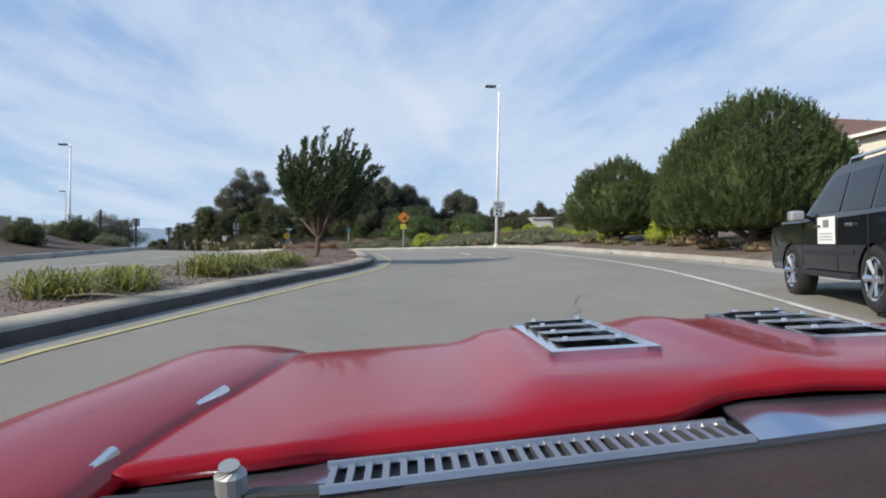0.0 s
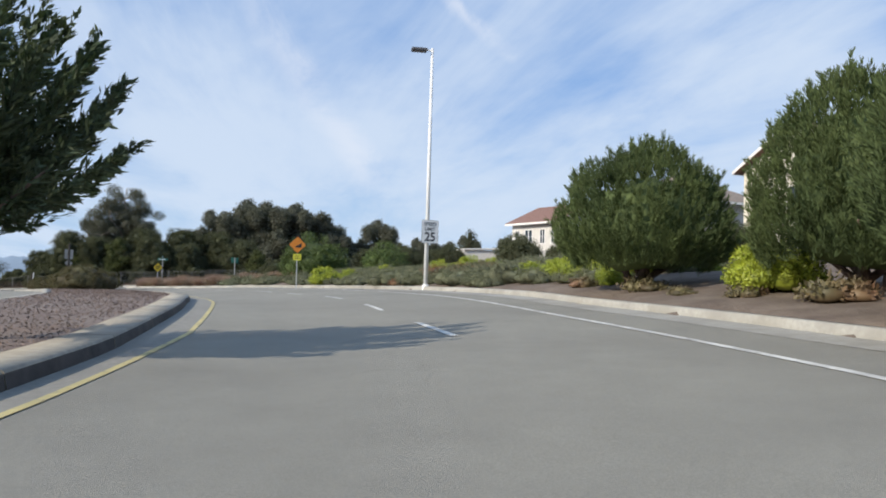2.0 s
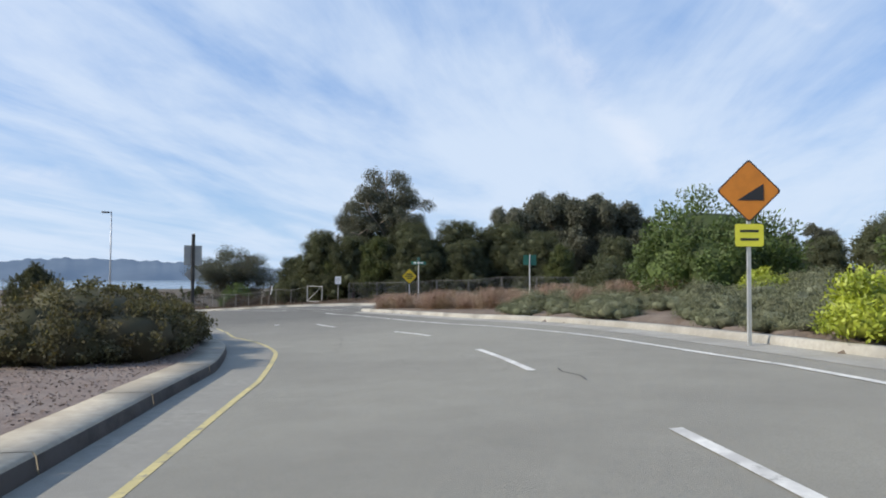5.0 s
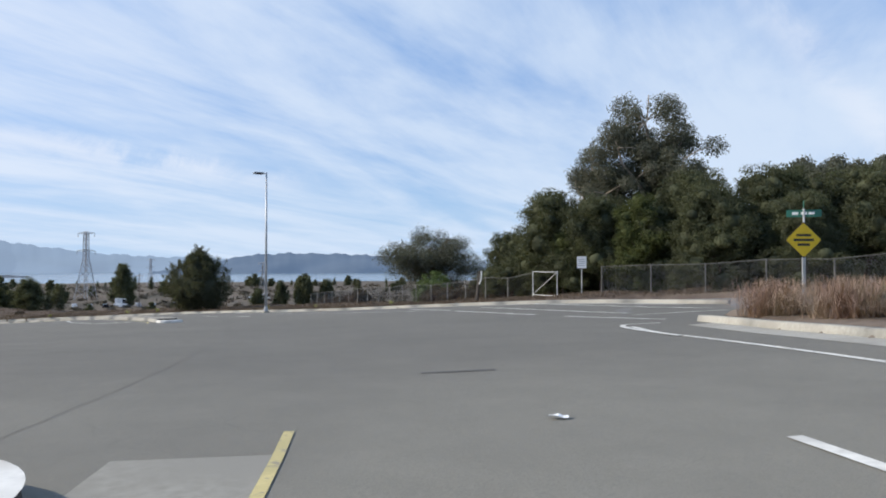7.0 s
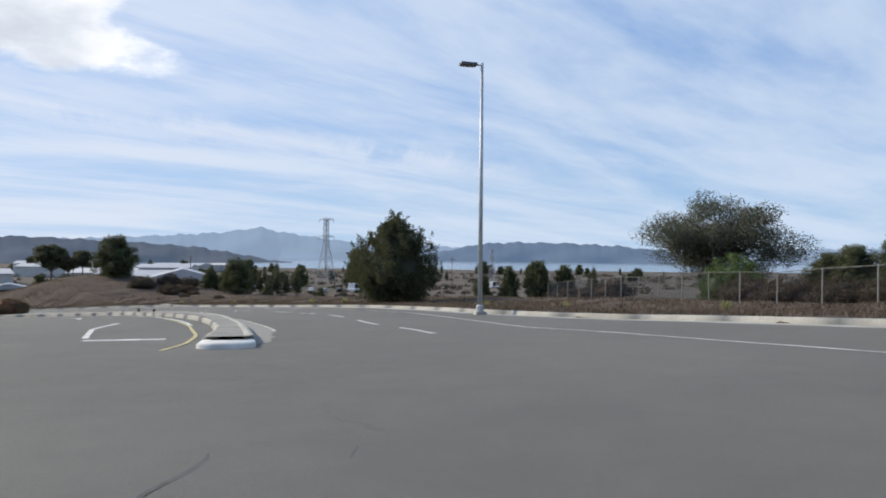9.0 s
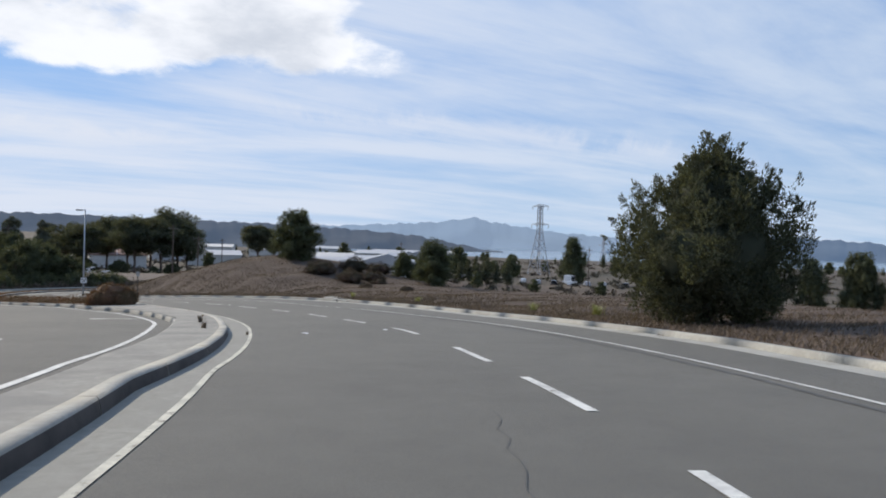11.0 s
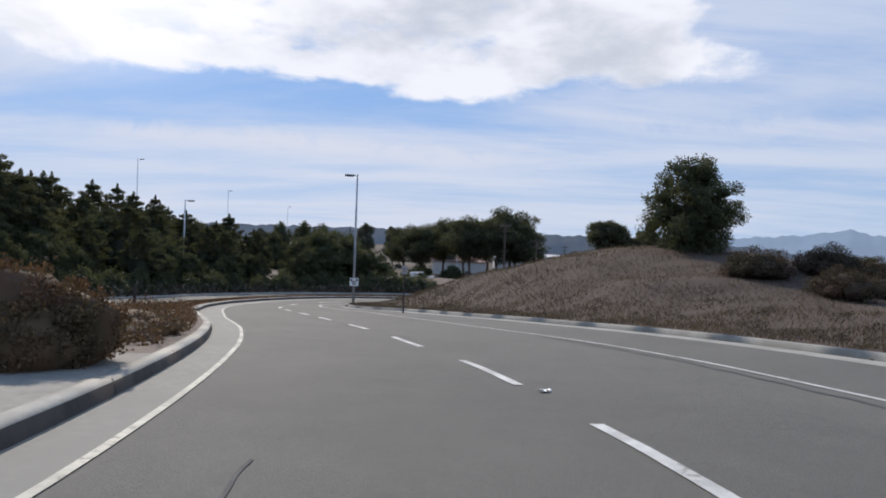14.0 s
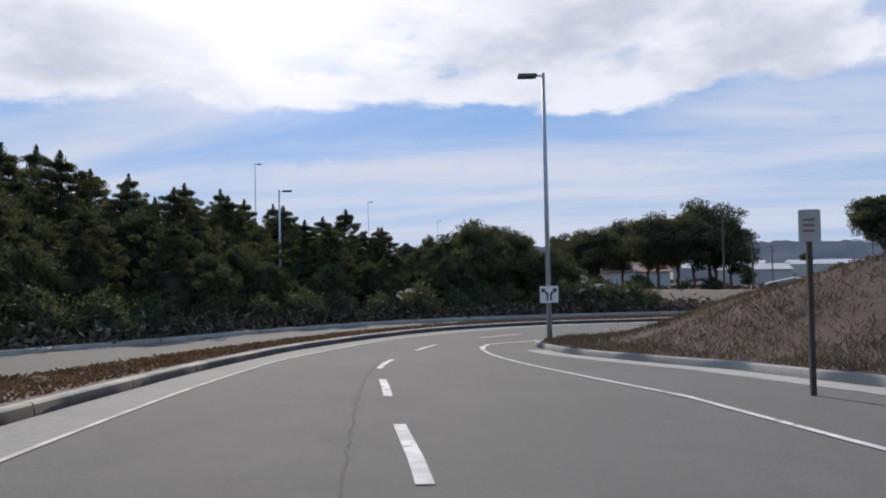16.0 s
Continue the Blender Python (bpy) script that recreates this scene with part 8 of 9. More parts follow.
# ---- vehicles ----
def wheel(parent, x, y, r, w, spokes=6, tyre_mat=None):
    t = new("wheel")
    t.parent = parent
    t.matrix_basis = pose(x, y, r)
    bm = bmesh.new()
    s = 28
    prof = ((r * 0.62, -w / 2), (r * 0.93, -w / 2), (r, -w * 0.36), (r, w * 0.36), (r * 0.93, w / 2), (r * 0.62, w / 2))
    rings = [[bm.verts.new((px, math.cos(a) * pr, math.sin(a) * pr)) for pr, px in prof] for a in (2 * math.pi * k / s for k in range(s))]
    for a, b in zip(rings, rings[1:] + rings[:1]):
        for k in range(5):
            bm.faces.new((a[k], b[k], b[k + 1], a[k + 1]))
        bm.faces.new((a[5], b[5], b[0], a[0]))
    bmesh.ops.recalc_face_normals(bm, faces=bm.faces)
    part("tyre", bm, M["rubber"], t, smooth=True)
    side = -1 if x < 0 else 1
    bm = bmesh.new()
    o = side * w * 0.40
    n = 24
    for r0, r1, xo in ((r * 0.56, r * 0.64, 0.0),):
        vs = [[bm.verts.new((o + dx, math.cos(2 * math.pi * k / n) * rr, math.sin(2 * math.pi * k / n) * rr)) for rr, dx in ((r0, -0.03 * side), (r0, 0.02 * side), (r1, 0.03 * side), (r1, -0.03 * side))] for k in range(n)]
        for a, b in zip(vs, vs[1:] + vs[:1]):
            for k in range(4):
                bm.faces.new((a[k], b[k], b[(k + 1) % 4], a[(k + 1) % 4]))
    for k in range(spokes):
        a = 2 * math.pi * k / spokes
        tube(bm, [(o, math.cos(a) * 0.05, math.sin(a) * 0.05), (o + 0.02 * side, math.cos(a) * r * 0.58, math.sin(a) * r * 0.58)], [0.035, 0.05], 6)
    bmesh.ops.recalc_face_normals(bm, faces=bm.faces)
    part("rim", bm, M["chrome"], t)
    part("hub", tube(bmesh.new(), [(o - 0.05 * side, 0, 0), (o + 0.035 * side, 0, 0)], [0.075, 0.055], 12), M["chrome"], t)
    part("brake_drum", tube(bmesh.new(), [(o - 0.10 * side, 0, 0), (o - 0.03 * side, 0, 0)], [r * 0.5, r * 0.5], 16), M["plastic_black"], t)
    return t


def side_shell(bm, outline, half, tuck, belt, top):
    """A body out of a side outline (y, z), narrowing above the belt line and a little below."""
    def width(z):
        if z > belt:
            return half - tuck * (z - belt) / (top - belt)
        return half - 0.05 * max(0, (0.55 - z) / 0.3)

    L = [bm.verts.new((-width(z), y, z)) for y, z in outline]
    R = [bm.verts.new((width(z), y, z)) for y, z in outline]
    n = len(outline)
    bm.faces.new(L)
    bm.faces.new(R[::-1])
    for i in range(n):
        bm.faces.new((L[i], R[i], R[(i + 1) % n], L[(i + 1) % n]))
    bmesh.ops.recalc_face_normals(bm, faces=bm.faces)
    bmesh.ops.triangulate(bm, faces=[f for f in bm.faces if len(f.verts) > 4])
    return bm


def arch(cy, r, z0, n=8):
    return [(cy + math.cos(a) * r, max(z0, 0.36 + math.sin(a) * r)) for a in (math.pi * k / n for k in range(n + 1))]


def suv():
    t = thing("suv", "parked glossy black SUV with chrome wheels and white door poster", "car", pose(7.62, 5.72, road_height(7.6, 5.7) + 0.012, 0, -2.2, -5.3))
    half = 0.98
    f, b = 1.46, -1.38
    low = [(-2.35, 0.42), (-2.40, 0.75), (-2.38, 1.18), (2.30, 1.08), (2.42, 0.95), (2.44, 0.48), (2.35, 0.40)]
    under = [(f + 0.46, 0.40)] + arch(f, 0.46, 0.40)[1:-1] + [(f - 0.46, 0.40), (b + 0.46, 0.40)] + arch(b, 0.46, 0.40)[1:-1] + [(b - 0.46, 0.40)]
    bm = bmesh.new()
    side_shell(bm, low + under, half, 0.02, 1.05, 1.2)
    part("body", bm, M["car_black"], t)
    bm = bmesh.new()
    for y0, y1, z0, z1 in ((0.95, 2.36, 1.06, 1.16),):
        box(bm, -0.86, 0.86, y0, y1, z0, z1, bevel=0.04)
    part("bonnet", bm, M["car_black"], t)
    bm = bmesh.new()
    side_shell(bm, [(-2.34, 1.17), (1.05, 1.12), (0.32, 1.74), (0.05, 1.84), (-1.9, 1.86), (-2.2, 1.78)], half - 0.03, 0.20, 1.15, 1.86)
    cab = part("cabin", bm, M["car_black"], t)
    k = lambda z: half - 0.03 - 0.20 * (z - 1.15) / 0.71 + 0.006
    for side in (-1, 1):
        for ys in (((0.78, 1.22), (0.20, 1.70), (-0.30, 1.72), (-0.30, 1.22)), ((-0.38, 1.22), (-0.38, 1.72), (-1.22, 1.73), (-1.22, 1.22)), ((-1.30, 1.22), (-1.30, 1.73), (-2.02, 1.70), (-2.15, 1.26))):
            bm = bmesh.new()
            vs = [bm.verts.new((side * k(z), y, z)) for y, z in ys]
            ws = [bm.verts.new((side * (k(z) - 0.02), y, z)) for y, z in ys]
            bm.faces.new(vs)
            bm.faces.new(ws[::-1])
            for i in range(4):
                bm.faces.new((vs[i], ws[i], ws[(i + 1) % 4], vs[(i + 1) % 4]))
            bmesh.ops.recalc_face_normals(bm, faces=bm.faces)
            part("side_window", bm, M["car_glass"], cab)
        m = part("mirror", boxed(*sorted((side * 1.00, side * 1.20)), 0.74, 0.92, 1.13, 1.28, bevel=0.035), M["car_silver"], t, "silver-capped wing mirror")
        part("mirror_stalk", boxed(*sorted((side * 0.93, side * 1.03)), 0.80, 0.87, 1.16, 1.21), M["plastic_black"], m)
        part("running_board", boxed(*sorted((side * 0.84, side * 1.03)), -0.88, 0.94, 0.36, 0.43, bevel=0.015), M["plastic_black"], t)
        part("side_moulding", boxed(*sorted((side * 0.97, side * 0.995)), -0.85, 0.92, 0.66, 0.73, bevel=0.008), M["plastic_black"], t)
        for y in (0.28, -0.75):
            part("door_handle", boxed(*sorted((side * 0.97, side * 1.005)), y - 0.1, y + 0.1, 1.02, 1.06, bevel=0.008), M["chrome"], t)
        for y in (0.95, -0.34, -1.26):
            part("door_gap", boxed(*sorted((side * 0.975, side * 0.984)), y - 0.006, y + 0.006, 0.48, 1.15), M["plastic_black"], t)
        part("roof_rail", tube(bmesh.new(), [(side * 0.68, -1.85, 1.87), (side * 0.68, -1.8, 1.93), (side * 0.68, -0.1, 1.92), (side * 0.68, -0.02, 1.85)], [0.022] * 4, 7), M["chrome"], t)
        part("headlight", boxed(*sorted((side * 0.55, side * 0.93)), 2.38, 2.45, 0.80, 0.98, bevel=0.02), M["window_glass"], t)
        part("tail_light", boxed(*sorted((side * 0.80, side * 0.96)), -2.42, -2.36, 0.85, 1.35, bevel=0.02), M["lamp_red"], t)
        for y in (f, b):
            wheel(t, side * 0.84, y, 0.40, 0.26)
    bm = bmesh.new()
    vs = [bm.verts.new(p) for p in ((-0.86, 1.02, 1.165), (0.86, 1.02, 1.165), (0.72, 0.34, 1.745), (-0.72, 0.34, 1.745))]
    bm.faces.new(vs)
    r = bmesh.ops.extrude_face_region(bm, geom=list(bm.faces))
    bmesh.ops.translate(bm, verts=[v for v in r["geom"] if isinstance(v, bmesh.types.BMVert)], vec=(0, 0.012, 0.012))
    part("windscreen", bm, M["car_glass"], cab)
    part("front_bumper", boxed(-0.94, 0.94, 2.38, 2.55, 0.42, 0.68, bevel=0.04), M["plastic_black"], t)
    part("rear_bumper", boxed(-0.94, 0.94, -2.56, -2.34, 0.44, 0.70, bevel=0.04), M["plastic_black"], t)
    part("grille", boxed(-0.5, 0.5, 2.41, 2.47, 0.74, 0.98, bevel=0.02), M["chrome"], t)
    paper = part("door_poster", boxed(-0.992, -0.986, -0.30, 0.30, 0.80, 1.16), M["sign_white"], t, "white paper with faint grey lines taped to the door")
    part("mark", boxed(-0.995, -0.991, -0.10, 0.10, 1.02, 1.12), M["sign_back"], paper)
    for k2 in range(3):
        part("mark", boxed(-0.995, -0.991, -0.22, 0.22, 0.85 + 0.04 * k2, 0.862 + 0.04 * k2), M["sign_back"], paper)
    return t


suv()


# ---- the plain: sheds, vehicles, poles and pylons ----
def shed(x, y, turn, w, d, h, rise, wall_mat, roof_mat, label, doors=3):
    t = thing("warehouse", label, "warehouse", pose(x, y, ground_z(x, y) - 0.1, 0, 0, turn), "warehouses on the plain")
    part("wall", boxed(-w / 2, w / 2, -d / 2, d / 2, -0.5, h), wall_mat, t)
    part("roof", prism(bmesh.new(), [(-w / 2 - 0.4, h), (w / 2 + 0.4, h), (w / 2 + 0.4, h + 0.25), (0, h + rise + 0.25), (-w / 2 - 0.4, h + 0.25)], -d / 2 - 0.4, d / 2 + 0.4), roof_mat, t)
    for k in range(doors):
        c = -w / 2 + w * (k + 0.5) / doors
        part("roller_door", boxed(c - w / doors * 0.22, c + w / doors * 0.22, -d / 2 - 0.08, -d / 2 + 0.02, 0, h * 0.62), M["shed_grey"], t)
    part("window", boxed(-w / 2 * 0.9, w / 2 * 0.9, -d / 2 - 0.06, -d / 2 + 0.02, h * 0.74, h * 0.86), M["window_glass"], t)
    return t


for x, y, turn, w, d, h, rise, wm, rm, doors, label in (
    (-626, 143, -10, 64, 34, 6.0, 1.4, "shed_white", "shed_roof", 5, "long white warehouse with a pale low roof"),
    (-579, 227, -25, 72, 34, 5.4, 1.3, "shed_grey", "shed_roof", 6, "long grey warehouse with a pale low roof"),
    (-690, 188, -15, 80, 40, 7.0, 1.5, "shed_white", "shed_roof", 5, "long white warehouse with a pale low roof"),
    (-640, 286, -30, 50, 30, 6.0, 1.2, "shed_grey", "shed_white", 4, "grey warehouse with a white roof"),
    (-330, 150, -20, 30, 22, 4.6, 1.6, "shed_white", "shed_roof", 3, "low white workshop with a pale gabled roof"),
    (-300, 128, -12, 22, 16, 4.2, 1.5, "shed_grey", "shed_roof", 2, "low grey workshop with a pale gabled roof"),
    (-385, 140, -18, 40, 26, 5.2, 1.6, "shed_grey", "shed_white", 3, "grey warehouse with a white roof"),
    (-455, 185, -22, 52, 28, 5.4, 1.4, "shed_white", "shed_roof", 4, "long white warehouse with a pale low roof"),
    (-500, 130, -14, 46, 26, 5.6, 1.4, "shed_white", "shed_roof", 4, "long white warehouse with a pale low roof"),
    (-360, 90, 0, 34, 20, 4.8, 1.5, "shed_white", "shed_roof", 3, "low white workshop with a pale gabled roof"),
    (-430, 74, 6, 44, 24, 5.4, 1.4, "shed_grey", "shed_roof", 4, "grey warehouse with a pale low roof"),
    (-318, 58, 10, 26, 16, 4.2, 1.5, "shed_white", "roof_tile", 2, "low white building with a brown roof"),
    (-214, 125, 74, 15, 20, 3.6, 2.2, "shed_white", "shed_roof", 2, "pale gabled workshop below the mound"),
    (-258, 92, 84, 9, 7, 2.7, 1.1, "shed_white", "shed_roof", 2, "small pale house with a low roof beside poles"),
    (-540, 92, -5, 50, 28, 5.6, 1.4, "shed_white", "shed_white", 4, "long white warehouse with a white roof"),
):
    shed(x, y, turn, w, d, h, rise, M[wm], M[rm], label, doors)


def far_car(mat, label, where, long=4.4, tall=1.45, name="car"):
    t = thing(name, label, "car", where, "parked vehicles on the plain")
    part("body", boxed(-0.88, 0.88, -long / 2, long / 2, 0.32, 0.85, bevel=0.12), mat, t)
    bm = boxed(-0.78, 0.78, -long * 0.34, long * 0.22, 0.84, tall, bevel=0.14)
    part("cabin", bm, mat, t)
    part("window_band", boxed(-0.795, 0.795, -long * 0.29, long * 0.17, 0.95, tall - 0.16, bevel=0.02), M["window_glass"], t)
    for x in (-0.8, 0.8):
        for y in (-long * 0.3, long * 0.3):
            part("wheel", tube(bmesh.new(), [(x - 0.1, y, 0.32), (x + 0.1, y, 0.32)], [0.32, 0.32], 12), M["rubber"], t)
    return t


cars = [far_car(M["car_white"], "small white car parked on the plain", set_on(-244.8, 189.2, 60, sink=0)),
        far_car(M["car_silver"], "small silver car parked on the plain", set_on(-240.5, 192.4, 70, sink=0)),
        far_car(M["car_black"], "small dark car parked on the plain", set_on(-249.0, 186.0, 65, sink=0)),
        far_car(M["car_white"], "white camper van parked on the plain", set_on(-252, 193.5, 40, sink=0), 6.4, 2.7, "camper_van")]
for x, y, a, k in ((-236.0, 195.0, 50, 0), (-253.5, 183.0, 62, 1), (-259, 180.5, 70, 0), (-231, 199.5, 55, 2), (-263, 265, 20, 3), (-268, 262, 30, 0), (-290.5, 177, 60, 0), (-285, 173, 66, 1), (-296, 181, 58, 2), (-280, 168.5, 62, 0), (-227, 204, 50, 1), (-301, 184, 50, 0),
                   (-258, 196, 40, 3), (-213.0, 66.5, 80, 0), (-214.5, 63.5, 84, 1), (-215.5, 60.5, 78, 2), (-216.0, 57.5, 82, 0), (-219.5, 66.0, 80, 1), (-220.5, 62.5, 80, 3), (-229.0, 79.0, 70, 0), (-230.5, 82.0, 74, 1), (-228.0, 76.0, 76, 2), (-233.0, 85.0, 70, 0), (-256, 268, 20, 1)):
    copy_thing(cars[k], set_on(x, y, a, sink=0))


def utility_pole(x, y, h, turn):
    t = thing("utility_pole", "weathered wooden utility pole with a crossarm", "utility pole", set_on(x, y, turn), "utility poles")
    part("pole", tube(bmesh.new(), [(0, 0, -0.5), (0, 0, h)], [0.17, 0.11], 8), M["wood_pole"], t)
    part("crossarm", boxed(-1.2, 1.2, -0.07, 0.07, h - 0.9, h - 0.75), M["wood_pole"], t)
    part("crossarm", boxed(-0.9, 0.9, -0.07, 0.07, h - 1.9, h - 1.76), M["wood_pole"], t)
    for k in (-1.1, -0.5, 0.5, 1.1):
        part("insulator", tube(bmesh.new(), [(k, 0, h - 0.76), (k, 0, h - 0.55)], [0.05, 0.03], 6), M["sign_back"], t)
    return t


up = utility_pole(-232.5, 188.1, 11.3, 20)
for x, y, k, a in ((-265, 245, 1.1, 30), (-300, 152, 1.05, 10), (-330, 118, 1.05, 5), (-235.3, 83.9, 0.98, 85), (-295.0, 91.2, 0.92, 85), (-250.6, 41.0, 1.02, 100), (-263.9, 55.4, 1.0, 95), (-205.0, 79.2, 0.85, 60), (-345, 290, 1.1, 30)):
    copy_thing(up, set_on(x, y, a, k))


def pylon(x, y, h, turn):
    """A lattice tower: four legs drawn in to a waist, braces, three arms."""
    t = thing("power_pylon", "grey steel lattice power pylon on the plain", "pylon", set_on(x, y, turn), "power pylons")
    half = lambda z: 3.4 - 2.5 * min(1, z / (h * 0.62)) - 0.35 * max(0, z / h - 0.62)
    levels = [h * f for f in (0, 0.16, 0.31, 0.44, 0.54, 0.62, 0.70, 0.78, 0.86, 0.93, 1.0)]
    corners = lambda z: [(sx * half(z), sy * half(z), z) for sx, sy in ((-1, -1), (1, -1), (1, 1), (-1, 1))]
    for k in range(4):
        part("leg", tube(bmesh.new(), [corners(z)[k] for z in levels], [0.16] * len(levels), 5), M["steel_far"], t)
    for z0, z1 in zip(levels, levels[1:]):
        a, b = corners(z0), corners(z1)
        for k in range(4):
            for p, q in ((a[k], b[(k + 1) % 4]), (a[(k + 1) % 4], b[k]), (b[k], b[(k + 1) % 4])):
                part("brace", tube(bmesh.new(), [p, q], [0.07, 0.07], 4), M["steel_far"], t)
    for z, r in ((h * 0.72, 4.6), (h * 0.985, 4.2)):
        for s in (-1, 1):
            for dy in (-0.6, 0.6):
                part("arm", tube(bmesh.new(), [(0, dy, z), (s * r, 0, z + 0.2)], [0.12, 0.08], 4), M["steel_far"], t)
                part("arm", tube(bmesh.new(), [(0, dy, z + 1.0), (s * r, 0, z + 0.2)], [0.10, 0.08], 4), M["steel_far"], t)
        for s in (-1, 1):
            part("insulator", tube(bmesh.new(), [(s * r, 0, z + 0.2), (s * r, 0, z - 1.4)], [0.12, 0.12], 5), M["sign_back"], t)
    return t


py = pylon(-335, 224, 30.0, 25)
copy_thing(py, set_on(-560, 395, 25, 0.8))
copy_thing(py, set_on(-720, 520, 25, 0.8))
copy_thing(py, set_on(-330, 320, 25, 0.55))

# trees over the plain, row of cypresses, shoreline trees
for i in range(9):
    copy_thing(cf, set_on(-300 - 2.8 * i, 174 + 4.3 * i, i * 50, 0.7 + 0.28 * ((i * 7) % 5) / 4))
for x, y, k, a in ((-479, 436, 1.5, 0), (-490, 452, 1.2, 60), (-470, 445, 1.0, 120), (-529, 538, 1.7, 30), (-518, 520, 1.2, 90), (-500, 505, 1.3, 200), (-455, 480, 0.8, 10), (-400, 470, 0.9, 70), (-420, 160, 0.9, 20), (-350, 172, 0.8, 60), (-270, 150, 0.7, 100), (-262, 142, 0.6, 140),
                   (-255, 128, 0.6, 180), (-340, 205, 0.8, 220), (-360, 240, 0.7, 260), (-222, 150, 0.6, 300), (-214, 162, 0.5, 20), (-206, 176, 0.5, 70), (-250, 108, 0.8, 130), (-262, 100, 0.9, 170), (-275, 108, 0.8, 210), (-236, 122, 0.7, 250)):
    copy_thing(ft, set_on(x, y, a, k))
for x, y, k, a in ((-121.0, 97.2, 0.72, 0), (-122.6, 99.6, 0.6, 60), (-124.6, 95.0, 0.8, 120), (-126.6, 98.6, 0.85, 180), (-119.4, 99.4, 0.35, 240), (-128.5, 101.6, 0.7, 300), (-116.0, 97.5, 0.3, 20), (-112.8, 100.2, 0.28, 75)):
    copy_thing(gs, set_on(x, y, a, k))


# two flat-topped pines on the skyline behind the mound
tr, li, cr = broad_tree(141, 7.6, 3.6, M["needles_dark"], M["bark"], 60, (0.32, 0.10), 12, 0.5, 0.7, 0.4, 0.2, taper=0.1)
sk = plant("skyline_pine", "flat-topped dark pine behind the dry mound", "tree", set_on(-202.8, 95.1, 0, over=-6.6), tr, cr, "pines behind the mound", limbs=li)
copy_thing(sk, set_on(-206.0, 101.5, 90, 0.72, over=-5.6))
copy_thing(sk, set_on(-204.0, 98.5, 200, 0.6, over=-6.0))
basin = thing("catch_basin", "pale concrete catch basin slab set in the kerb", "drain", pose(*at_line(158.5, 9.5), 0, 0, heading(158)), kind="structure")
part("slab", boxed(-0.2, 0.75, -1.6, 1.6, -0.1, 0.175, bevel=0.015), M["concrete"], basin)
part("opening", boxed(-0.215, -0.18, -0.6, 0.6, 0.03, 0.12), M["plastic_black"], basin)


def far_scrub():
    """Low scrub over the plain as one mass of small leafy clumps."""
    rng = np.random.RandomState(17)
    n = 1500
    az = np.radians(rng.uniform(28, 112, n))
    d = 70 + 560 * rng.uniform(0, 1, n) ** 1.3
    x, y = -90 - np.sin(az) * d, 92 + np.cos(az) * d
    s, u, _ = to_line(np.stack([x, y], 1))
    ok = np.maximum(u - right_edge(s), far_edge(s) - u) > 34
    x, y, d = x[ok], y[ok], d[ok]
    z = land(x, y)
    k = 46
    r = rng.uniform(0.5, 1.5, len(x))[:, None, None] * (0.7 + d / 420)[:, None, None]
    P = rng.normal(size=(len(x), k, 3)) * np.array([0.62, 0.62, 0.38]) * r
    P[..., 2] = np.abs(P[..., 2])
    P += np.stack([x, y, z], 1)[:, None]
    P = P.reshape(-1, 3)
    v, f = leaf_quads(P, rng.normal(size=P.shape) + np.array([0, 0, 0.5]), 1.0, 0.5, rng)
    tagged(piece("far_scrub", mesh_of("far_scrub", v, f, M["scrub_leaf"])), "dark olive-brown scrub scattered over the plain", "scrub", kind="stuff")


far_scrub()


